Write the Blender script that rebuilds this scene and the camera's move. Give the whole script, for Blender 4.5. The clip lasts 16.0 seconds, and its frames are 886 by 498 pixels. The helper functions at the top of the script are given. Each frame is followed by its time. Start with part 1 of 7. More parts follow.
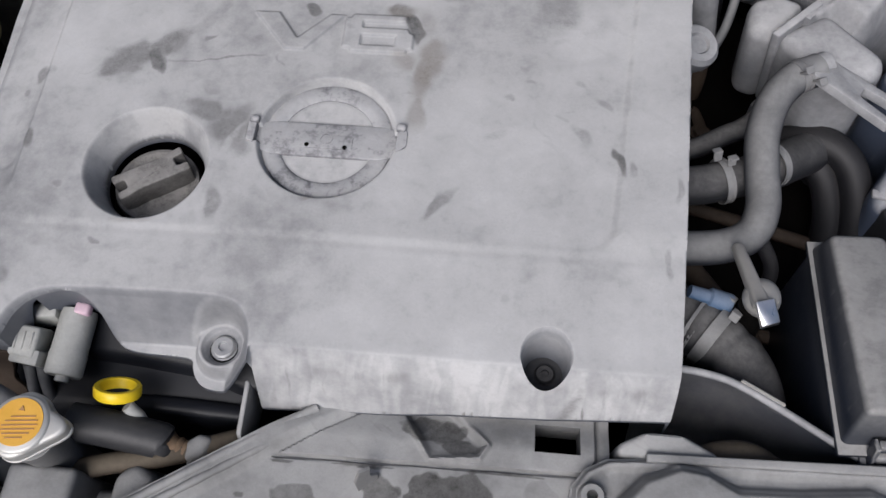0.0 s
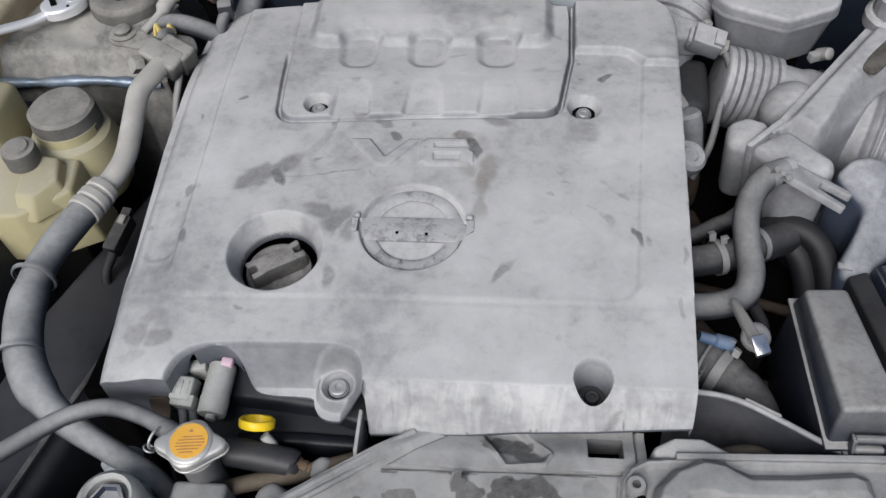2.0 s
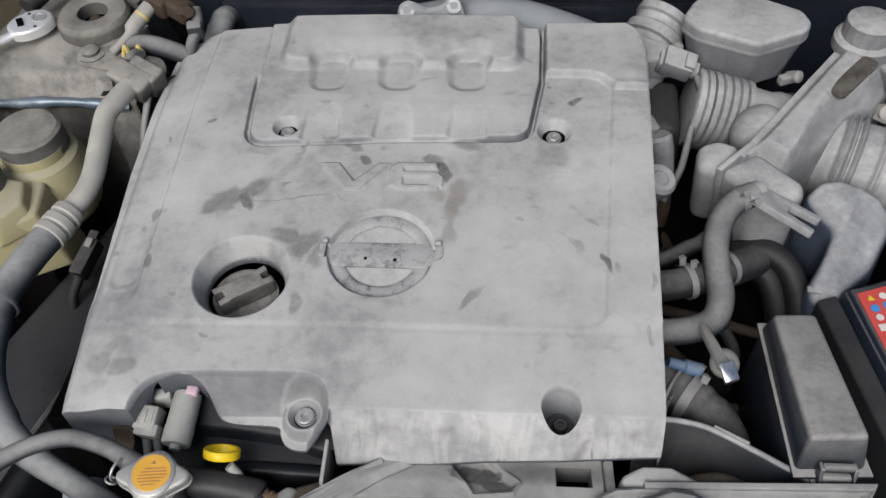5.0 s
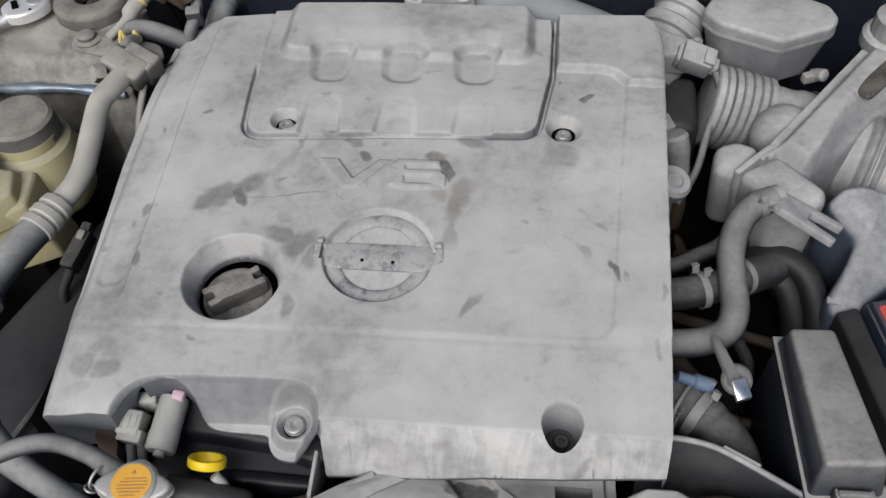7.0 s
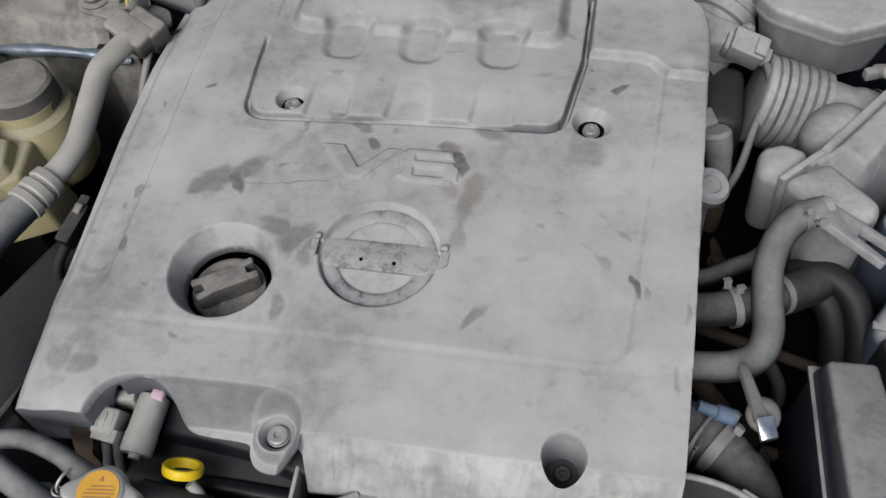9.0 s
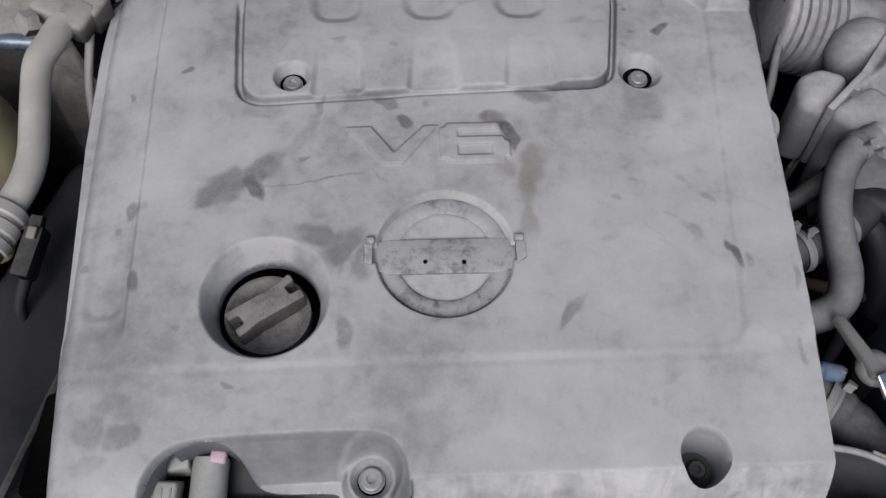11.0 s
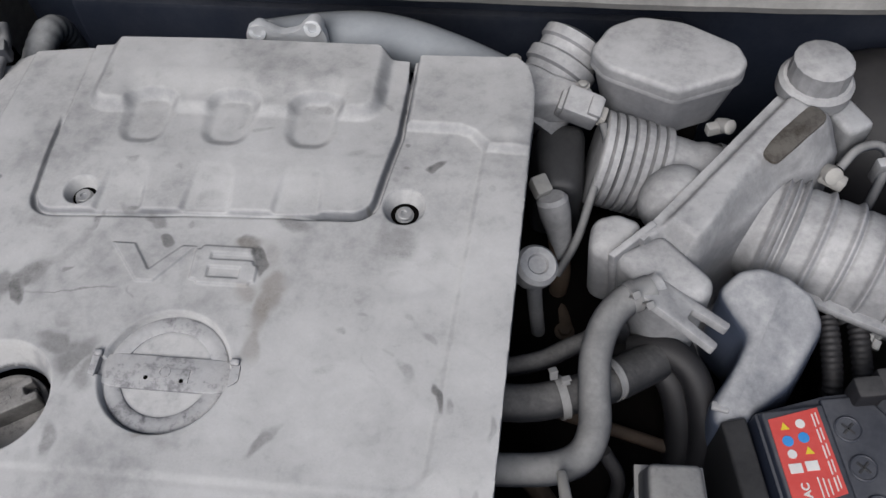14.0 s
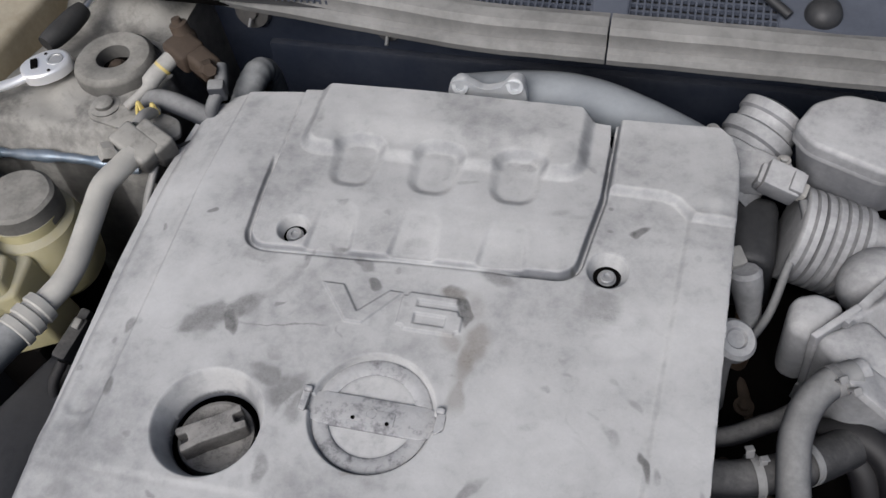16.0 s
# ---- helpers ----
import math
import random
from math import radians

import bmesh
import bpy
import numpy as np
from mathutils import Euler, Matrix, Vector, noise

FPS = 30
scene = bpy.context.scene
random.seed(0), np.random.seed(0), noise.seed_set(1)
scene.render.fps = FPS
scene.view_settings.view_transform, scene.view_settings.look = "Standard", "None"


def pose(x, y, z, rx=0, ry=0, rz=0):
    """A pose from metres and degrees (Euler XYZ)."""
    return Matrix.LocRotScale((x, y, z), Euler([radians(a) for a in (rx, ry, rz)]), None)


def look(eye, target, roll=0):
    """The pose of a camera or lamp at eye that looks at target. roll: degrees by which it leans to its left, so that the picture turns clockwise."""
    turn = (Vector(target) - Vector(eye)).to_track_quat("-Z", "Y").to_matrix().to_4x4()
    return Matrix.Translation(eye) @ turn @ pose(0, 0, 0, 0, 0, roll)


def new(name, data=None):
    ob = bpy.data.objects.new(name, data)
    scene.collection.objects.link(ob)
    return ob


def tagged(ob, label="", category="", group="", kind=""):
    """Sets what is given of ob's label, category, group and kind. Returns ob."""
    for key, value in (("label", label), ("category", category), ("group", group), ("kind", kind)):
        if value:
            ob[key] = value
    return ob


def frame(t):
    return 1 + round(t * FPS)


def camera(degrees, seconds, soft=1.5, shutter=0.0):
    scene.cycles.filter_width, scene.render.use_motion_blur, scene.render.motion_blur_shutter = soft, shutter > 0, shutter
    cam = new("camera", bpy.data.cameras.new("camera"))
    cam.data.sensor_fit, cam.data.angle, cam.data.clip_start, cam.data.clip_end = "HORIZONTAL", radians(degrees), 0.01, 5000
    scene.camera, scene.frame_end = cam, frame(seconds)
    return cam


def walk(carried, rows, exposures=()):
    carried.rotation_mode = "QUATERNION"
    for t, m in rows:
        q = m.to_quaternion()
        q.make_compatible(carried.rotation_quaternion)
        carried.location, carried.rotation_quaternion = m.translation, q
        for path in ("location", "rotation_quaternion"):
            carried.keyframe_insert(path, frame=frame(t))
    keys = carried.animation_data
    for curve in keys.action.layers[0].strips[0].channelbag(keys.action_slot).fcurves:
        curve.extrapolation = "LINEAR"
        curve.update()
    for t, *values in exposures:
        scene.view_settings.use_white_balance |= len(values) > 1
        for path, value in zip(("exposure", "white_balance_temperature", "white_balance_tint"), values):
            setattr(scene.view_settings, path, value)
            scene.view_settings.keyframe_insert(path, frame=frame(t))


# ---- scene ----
cam = camera(53.3, 16.0)
PATH = [
    (0, (0.137, 0.054, 1.513), (-0.003, 0.982, -0.253), -3.4),
    (0.5, (0.167, 0.026, 1.566), (-0.082, 1.062, -0.126), -5.1),
    (1, (0.187, -0.03, 1.603), (-0.144, 1.073, -0.032), -6.6),
    (1.5, (0.149, -0.094, 1.643), (-0.099, 1.1, 0.058), -5.7),
    (2, (0.09, -0.16, 1.658), (-0.071, 1.075, 0.093), -4.2),
    (2.5, (0.066, -0.199, 1.668), (-0.008, 1.06, 0.116), -2.0),
    (3, (0.067, -0.206, 1.671), (0.015, 1.067, 0.13), -1.0),
    (3.5, (0.078, -0.2, 1.668), (0.003, 1.081, 0.134), -1.5),
    (4, (0.092, -0.179, 1.665), (0.011, 1.092, 0.123), -1.7),
    (4.5, (0.101, -0.165, 1.663), (0.002, 1.11, 0.125), -2.1),
    (4.7, (0.103, -0.155, 1.665), (-0.008, 1.113, 0.122), -2.5),
    (7, (0.12, -0.092, 1.64), (-0.039, 1.131, 0.066), -3.1),
    (7.5, (0.12, -0.094, 1.639), (-0.035, 1.134, 0.068), -2.6),
    (8, (0.122, -0.084, 1.635), (-0.056, 1.127, 0.053), -3.1),
    (8.5, (0.146, -0.044, 1.628), (-0.1, 1.127, 0.026), -4.5),
    (8.7, (0.161, -0.026, 1.619), (-0.116, 1.127, 0.009), -4.6),
    (10.8, (-0.062, 0.114, 1.551), (0.032, 1.084, -0.196), 3.5),
    (11, (-0.069, 0.117, 1.554), (0.022, 1.095, -0.188), 3.3),
    (11.5, (-0.037, 0.114, 1.566), (0.038, 1.124, -0.159), 3.4),
    (12, (0.056, 0.12, 1.583), (0.117, 1.128, -0.143), 2.5),
    (12.5, (0.168, 0.133, 1.59), (0.241, 1.176, -0.115), 3.1),
    (13, (0.235, 0.143, 1.595), (0.239, 1.21, -0.097), 1.9),
    (13.5, (0.285, 0.153, 1.598), (0.193, 1.229, -0.085), -1.4),
    (14, (0.295, 0.161, 1.608), (0.128, 1.267, -0.05), -3.7),
    (14.5, (0.261, 0.16, 1.624), (-0.003, 1.315, 0.013), -5.9),
    (15, (0.234, 0.156, 1.631), (-0.053, 1.332, 0.04), -5.6),
    (15.5, (0.206, 0.154, 1.634), (-0.125, 1.319, 0.043), -6.4),
    (16, (0.173, 0.149, 1.635), (-0.193, 1.3, 0.041), -6.4),
]
# seconds, stops, white balance
EXPOSURE = [(0, 0.16, 6380, 14), (0.5, 0.24, 6250, 14), (1.0, 0.22, 6260, 13), (1.5, 0.23, 6220, 13), (2.0, 0.24, 6350, 11), (3.5, 0.22, 6450, 10), (4.5, 0.15, 6550, 10), (7, 0.13, 6600, 10), (8.5, 0.05, 6600, 10),
            (11, -0.10, 6400, 13), (12.5, -0.06, 6300, 14), (13.5, 0.05, 6410, 13), (14, 0.14, 6440, 12), (15, 0.19, 6440, 12), (16, 0.22, 6440, 12)]
walk(cam, [(t, look(eye, target, roll)) for t, eye, target, roll in PATH], EXPOSURE)

# ---- light: shaded open air, soft sky light with a broad weak sun from the front ----
world = bpy.data.worlds.new("world")
scene.world = world
world.use_nodes = True
wn = world.node_tree
sky = wn.nodes.new("ShaderNodeTexSky")
sky.sky_type = "NISHITA"
sky.sun_disc = False
sky.sun_elevation = radians(45)
sky.sun_rotation = radians(200)
sky.air_density, sky.dust_density = 1.0, 4.0
wn.nodes["Background"].inputs["Strength"].default_value = 0.07
wn.links.new(sky.outputs["Color"], wn.nodes["Background"].inputs["Color"])

sun = new("sun", bpy.data.lights.new("sun", "SUN"))
sun.data.energy, sun.data.angle, sun.data.color = 2.4, radians(42), (0.97, 0.985, 1.0)
sun.matrix_world = look((-0.55, -1.6, 3.05), (0, 0.6, 0.8))


# ---- materials ----
def mat(name, col, rough=0.6, metal=0.0, dust=0.6, dust_col=(0.40, 0.385, 0.36), vary=0.25, scale=14.0, bump=0.25,
        stain_and_shade=None, spec=0.4, trans=0.0, up_gain=(0.75, 0.25), coat=False, patchy=1.6, scratched=0.0):
    """A worn surface in two scales of noise, with dust that has settled on what faces up."""
    m = bpy.data.materials.new(name)
    m.use_nodes = True
    t = m.node_tree
    n, link = t.nodes, t.links.new
    b = n["Principled BSDF"]
    co = n.new("ShaderNodeTexCoord")

    def noise_tex(s, detail=6.0, rough_=0.6):
        q = n.new("ShaderNodeTexNoise")
        q.inputs["Scale"].default_value, q.inputs["Detail"].default_value, q.inputs["Roughness"].default_value = s, detail, rough_
        link(co.outputs["Object"], q.inputs["Vector"])
        return q.outputs["Fac"]

    def math_(op, a, c, clamp=False):
        q = n.new("ShaderNodeMath")
        q.operation, q.use_clamp = op, clamp
        for k, v in ((0, a), (1, c)):
            if isinstance(v, (int, float)):
                q.inputs[k].default_value = v
            else:
                link(v, q.inputs[k])
        return q.outputs[0]

    def mix(fac, a, c):
        q = n.new("ShaderNodeMix")
        q.data_type = "RGBA"
        for k, v in ((0, fac), (6, a), (7, c)):
            if isinstance(v, tuple):
                q.inputs[k].default_value = (*v, 1)
            elif isinstance(v, (int, float)):
                q.inputs[k].default_value = v
            else:
                link(v, q.inputs[k])
        return q.outputs[2]

    big, small, fine = noise_tex(scale, 5), noise_tex(scale * 7, 6, 0.7), noise_tex(scale * 45, 4, 0.7)
    lo, hi = tuple(c * (1 - vary) for c in col), tuple(min(1, c * (1 + vary)) for c in col)
    base = mix(math_("ADD", math_("MULTIPLY", big, 0.6), math_("MULTIPLY", small, 0.4)), lo, hi)
    if dust > 0:
        g = n.new("ShaderNodeNewGeometry")
        sep = n.new("ShaderNodeSeparateXYZ")
        link(g.outputs["Normal"], sep.inputs[0])
        up = math_("MULTIPLY_ADD", sep.outputs["Z"], up_gain[0], True)
        up.node.inputs[2].default_value = up_gain[1]
        if coat:
            ct = n.new("ShaderNodeAttribute")
            ct.attribute_name = "coat"
            up = math_("MAXIMUM", up, ct.outputs["Fac"])
        patch = math_("MULTIPLY_ADD", math_("SUBTRACT", math_("ADD", math_("MULTIPLY", big, 0.6), math_("MULTIPLY", small, 0.4)), 0.5), patchy)
        patch.node.inputs[2].default_value = 1.0
        fac = math_("MULTIPLY", math_("MULTIPLY", up, patch, True), dust, True)
        dlo, dhi = tuple(c * 0.74 for c in dust_col), tuple(c * 1.20 for c in dust_col)
        tone = math_("ADD", math_("MULTIPLY", math_("SUBTRACT", big, 0.5), 2.1), math_("MULTIPLY", math_("SUBTRACT", small, 0.5), 0.8))
        base = mix(fac, base, mix(math_("ADD", tone, 0.5, True), dlo, dhi))
        rr = math_("ADD", math_("MULTIPLY", fac, 0.9 - rough), rough, True)
        link(rr, b.inputs["Roughness"])
        if metal > 0:
            link(math_("MULTIPLY", math_("SUBTRACT", 1.0, fac, True), metal), b.inputs["Metallic"])
    else:
        link(math_("MULTIPLY_ADD", small, 0.25), b.inputs["Roughness"])
        b.inputs["Roughness"].links[0].from_node.inputs[2].default_value = max(0.03, rough - 0.12)
        b.inputs["Metallic"].default_value = metal
    if stain_and_shade:
        # mask of dirt, and on the cover of painted shade and highlights
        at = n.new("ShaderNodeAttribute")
        at.attribute_name = "stain_and_shade"
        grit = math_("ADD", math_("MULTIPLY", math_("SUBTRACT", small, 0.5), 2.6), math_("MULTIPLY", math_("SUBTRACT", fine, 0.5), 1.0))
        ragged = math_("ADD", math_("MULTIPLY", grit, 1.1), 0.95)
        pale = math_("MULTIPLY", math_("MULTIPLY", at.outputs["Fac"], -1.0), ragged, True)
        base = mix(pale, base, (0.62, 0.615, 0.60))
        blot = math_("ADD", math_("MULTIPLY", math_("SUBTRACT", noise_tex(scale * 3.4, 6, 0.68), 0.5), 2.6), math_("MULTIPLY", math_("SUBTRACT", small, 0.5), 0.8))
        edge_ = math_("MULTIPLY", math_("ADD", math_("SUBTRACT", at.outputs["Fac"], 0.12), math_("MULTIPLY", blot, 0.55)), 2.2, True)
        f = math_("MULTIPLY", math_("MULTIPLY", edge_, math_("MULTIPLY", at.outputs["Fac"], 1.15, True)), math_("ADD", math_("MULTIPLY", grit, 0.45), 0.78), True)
        base = mix(f, base, stain_and_shade)
        br_ = n.new("ShaderNodeAttribute")
        br_.attribute_name = "brown"
        dried = math_("MULTIPLY", br_.outputs["Fac"], math_("ADD", math_("MULTIPLY", grit, 0.35), 0.70), True)
        base = mix(dried, base, (0.175, 0.155, 0.130))
        # scratched and rubbed grain all over
        worn = math_("MULTIPLY", math_("SUBTRACT", math_("ADD", math_("MULTIPLY", small, 0.75), math_("MULTIPLY", fine, 0.60)), 0.70), 4.5, True)
        base = mix(math_("MULTIPLY", worn, 0.16), base, stain_and_shade)
    if scratched:
        # fine rubbed lines in two directions, one darker and one paler than the dust
        for turn, sx, sy, tone_ in ((35, 26, 120, stain_and_shade or col), (-52, 30, 150, tuple(min(1, c * 1.25) for c in dust_col))):
            mp = n.new("ShaderNodeMapping")
            mp.inputs["Scale"].default_value = (sx, sy, 40)
            tn = n.new("ShaderNodeMapping")
            tn.inputs["Rotation"].default_value[2] = radians(turn)
            link(co.outputs["Object"], tn.inputs["Vector"])
            link(tn.outputs["Vector"], mp.inputs["Vector"])
            q = n.new("ShaderNodeTexNoise")
            q.inputs["Scale"].default_value, q.inputs["Detail"].default_value = 1.0, 3.0
            link(mp.outputs["Vector"], q.inputs["Vector"])
            lines = math_("MULTIPLY", math_("SUBTRACT", q.outputs["Fac"], 0.60), 9.0, True)
            where = math_("MULTIPLY", math_("SUBTRACT", big, 0.47), 5.0, True)
            base = mix(math_("MULTIPLY", math_("MULTIPLY", lines, where), scratched), base, tone_)
        # pale grit
        grit_ = math_("MULTIPLY", math_("SUBTRACT", fine, 0.69), 16.0, True)
        base = mix(math_("MULTIPLY", grit_, 0.28), base, (0.60, 0.60, 0.59))
    link(base, b.inputs["Base Color"])
    b.inputs["Specular IOR Level"].default_value = spec
    if trans:
        b.inputs["Subsurface Weight"].default_value = trans
        b.inputs["Subsurface Radius"].default_value = (0.02, 0.018, 0.012)
        b.inputs["Subsurface Scale"].default_value = 0.5
    if bump:
        bp = n.new("ShaderNodeBump")
        bp.inputs["Strength"].default_value, bp.inputs["Distance"].default_value = bump, 0.0012
        link(math_("ADD", math_("MULTIPLY", fine, 0.5), small), bp.inputs["Height"])
        link(bp.outputs["Normal"], b.inputs["Normal"])
    return m


DUST = (0.42, 0.425, 0.43)
m_cover = mat("dusty_grey_plastic", (0.062, 0.070, 0.088), 0.42, scratched=0.07, dust=0.95, up_gain=(1.3, -0.25), coat=True, dust_col=(0.455, 0.455, 0.45), vary=0.18, scale=9, bump=0.22,
              stain_and_shade=(0.10, 0.10, 0.098))
m_emblem = mat("dirty_moulded_plastic", (0.095, 0.095, 0.105), 0.65, dust=0.86, dust_col=(0.43, 0.43, 0.43), vary=0.35, scale=26, bump=0.35, patchy=6.5, scratched=0.2)
m_black = mat("black_plastic", (0.015, 0.0165, 0.020), 0.42, dust=0.08, scale=20, bump=0.2, spec=0.3)
m_grey_plastic = mat("dusty_dark_plastic", (0.035, 0.037, 0.042), 0.55, dust=0.85, dust_col=DUST, scale=16, bump=0.2)
m_support = mat("dusty_support_plastic", (0.10, 0.10, 0.10), 0.6, dust=0.85, dust_col=(0.37, 0.37, 0.36), vary=0.4, scale=10, bump=0.3, scratched=0.3,
                stain_and_shade=(0.05, 0.048, 0.045))
m_rubber = mat("dusty_rubber", (0.011, 0.011, 0.014), 0.7, dust=0.22, up_gain=(1.2, -0.25), dust_col=(0.22, 0.215, 0.205), scale=25, bump=0.25)
m_hose = mat("dusty_hose_rubber", (0.035, 0.038, 0.046), 0.6, dust=0.86, up_gain=(1.1, -0.10), dust_col=(0.275, 0.275, 0.27), scale=12, bump=0.15, patchy=1.5)
m_fuse = mat("dusty_fuse_box_plastic", (0.019, 0.024, 0.036), 0.4, dust=0.92, up_gain=(1.3, -0.16), dust_col=(0.36, 0.355, 0.34), vary=0.4, scale=18, bump=0.2, scratched=0.2)
m_plug = mat("dirty_olive_plug_plastic", (0.32, 0.325, 0.30), 0.5, dust=0.6, dust_col=(0.44, 0.44, 0.42), vary=0.3, scale=40, bump=0.2)
m_metal = mat("dull_zinc", (0.50, 0.51, 0.52), 0.42, metal=0.9, dust=0.35, scale=30, bump=0.15)
m_alu = mat("weathered_aluminium", (0.42, 0.42, 0.41), 0.5, metal=0.7, dust=0.6, dust_col=(0.34, 0.325, 0.30), scale=22, bump=0.2)
m_bracket = mat("pale_cast_aluminium", (0.62, 0.64, 0.66), 0.5, metal=0.5, dust=0.4, dust_col=(0.5, 0.5, 0.49), scale=40, bump=0.3)
m_pipe = mat("pale_oxidised_pipe", (0.50, 0.485, 0.45), 0.42, metal=0.35, dust=0.6, dust_col=(0.43, 0.415, 0.375), vary=0.25, scale=26, bump=0.15, patchy=3.0)
m_chrome = mat("polished_chrome", (0.86, 0.86, 0.87), 0.30, metal=1.0, dust=0.0, scale=30, bump=0.0)
m_body = mat("dusty_dark_body_paint", (0.03, 0.034, 0.045), 0.25, dust=0.8, dust_col=(0.27, 0.25, 0.215), vary=0.5, scale=9, bump=0.15, spec=0.6)
# near-black that holds grease and also the shade between deep parts
m_dark = mat("greasy_shaded_black", (0.003, 0.0028, 0.0028), 0.65, dust=0.05, dust_col=(0.03, 0.022, 0.014), scale=14, bump=0.5, spec=0.04)
m_firewall = mat("black_insulation_felt", (0.017, 0.024, 0.042), 0.45, dust=0.14, patchy=5.0, dust_col=(0.2, 0.19, 0.18), scale=12, bump=0.5)
m_tan = mat("yellowed_reservoir_plastic", (0.50, 0.45, 0.25), 0.45, dust=0.75, dust_col=(0.30, 0.285, 0.235), vary=0.35, scale=16, bump=0.15, trans=0.15, patchy=3.0)
m_hose_dark = mat("greasy_hose_rubber", (0.018, 0.019, 0.022), 0.6, dust=0.70, up_gain=(1.25, -0.35), dust_col=(0.175, 0.17, 0.165), scale=22, bump=0.2, patchy=3.0)
m_oilcap = mat("greasy_grey_cap_plastic", (0.05, 0.048, 0.046), 0.5, dust=0.8, dust_col=(0.29, 0.28, 0.265), vary=0.4, scale=40, bump=0.3, patchy=4.0)
m_hose_pale = mat("pale_dusty_hose_rubber", (0.05, 0.057, 0.066), 0.6, dust=0.86, dust_col=(0.36, 0.365, 0.36), up_gain=(1.0, -0.02), vary=0.3, scale=12, bump=0.2, patchy=1.6)
m_cap = mat("dusty_cap_plastic", (0.06, 0.058, 0.055), 0.6, dust=0.92, dust_col=(0.27, 0.26, 0.235), up_gain=(0.75, 0.22), vary=0.3, scale=25, bump=0.25)
m_yellow = mat("yellow_plastic", (0.85, 0.60, 0.02), 0.4, dust=0.0, vary=0.12, scale=40, bump=0.05)
m_orange = mat("orange_sticker", (0.80, 0.42, 0.035), 0.5, dust=0.10, vary=0.2, scale=60, bump=0.05)
m_print = mat("brown_print", (0.42, 0.19, 0.035), 0.6, dust=0.2, scale=60, bump=0)
m_red = mat("red_battery_label", (0.62, 0.045, 0.035), 0.45, dust=0.12, vary=0.12, scale=30, bump=0.04)
m_white = mat("white_print", (0.72, 0.71, 0.69), 0.5, dust=0.1, scale=60, bump=0)
m_blue = mat("blue_print", (0.03, 0.25, 0.62), 0.5, dust=0.05, scale=60, bump=0)
m_sign = mat("yellow_print", (0.72, 0.56, 0.03), 0.5, dust=0.05, scale=60, bump=0)
m_pink = mat("faded_pink_clip", (0.60, 0.42, 0.50), 0.5, dust=0.2, scale=40, bump=0.05)
m_pale = mat("pale_connector_plastic", (0.33, 0.325, 0.31), 0.55, dust=0.5, dust_col=(0.40, 0.385, 0.35), vary=0.25, scale=35, bump=0.15)
m_smoke = mat("glossy_blue_black_plastic", (0.035, 0.046, 0.072), 0.3, dust=0.9, up_gain=(1.6, -0.42), dust_col=(0.36, 0.36, 0.355), vary=0.3, scale=7, bump=0.1)
m_cowl = mat("dusty_weatherstrip_rubber", (0.08, 0.08, 0.08), 0.7, dust=0.92, dust_col=(0.235, 0.232, 0.222), vary=0.3, scale=10, bump=0.25, up_gain=(0.45, 0.50), patchy=1.4)
m_grille = mat("dusty_cowl_plastic", (0.045, 0.053, 0.072), 0.5, dust=0.5, dust_col=(0.10, 0.11, 0.135), vary=0.3, scale=14, bump=0.2)
m_duct = mat("bluish_painted_duct", (0.22, 0.245, 0.27), 0.5, dust=0.5, dust_col=(0.33, 0.34, 0.345), vary=0.15, scale=10, bump=0.1)
m_rust = mat("rusty_brown_metal", (0.050, 0.033, 0.022), 0.75, dust=0.22, dust_col=(0.12, 0.10, 0.08), vary=0.4, scale=30, bump=0.4)
m_dusty = mat("thick_grey_dust_on_plastic", (0.060, 0.065, 0.078), 0.42, dust=0.97, up_gain=(0.58, 0.40), patchy=1.5, scratched=0.08, dust_col=(0.415, 0.415, 0.415), vary=0.3, scale=13, bump=0.22)
m_shelf = mat("brown_dusty_sheet_metal", (0.06, 0.058, 0.055), 0.40, dust=0.92, dust_col=(0.31, 0.30, 0.275), vary=0.5, scale=9, bump=0.35, patchy=5.0, scratched=0.2)
m_wire = mat("yellow_wire", (0.60, 0.47, 0.14), 0.6, dust=0.2, scale=60, bump=0)
m_concrete = mat("worn_concrete", (0.30, 0.29, 0.27), 0.85, dust=0.0, vary=0.2, scale=3, bump=0.3)
m_battery = mat("dark_grey_battery_plastic", (0.017, 0.022, 0.036), 0.4, dust=0.40, up_gain=(1.4, -0.5), dust_col=(0.16, 0.16, 0.165), vary=0.3, scale=20, bump=0.2)


# darker rubber for deep hoses: oil, and the shade down there put into colour
m_deep_hose = mat("oily_shaded_hose_rubber", (0.010, 0.010, 0.012), 0.55, dust=0.18, up_gain=(1.2, -0.3), dust_col=(0.10, 0.095, 0.09), scale=22, bump=0.2)
m_leg = mat("dusty_black_chassis_paint", (0.020, 0.022, 0.026), 0.45, dust=0.42, dust_col=(0.065, 0.065, 0.07), vary=0.4, scale=12, bump=0.3, patchy=4.0)
m_sensor = mat("blue_sensor_plastic", (0.07, 0.14, 0.25), 0.45, dust=0.4, dust_col=(0.25, 0.26, 0.28), scale=40, bump=0.1)
m_teal = mat("teal_connector_plastic", (0.03, 0.17, 0.17), 0.5, dust=0.35, dust_col=(0.18, 0.2, 0.2), scale=40, bump=0.1)
m_clamp = mat("dirty_spring_steel", (0.26, 0.26, 0.265), 0.45, metal=0.6, dust=0.65, dust_col=(0.30, 0.30, 0.29), scale=40, bump=0.15)


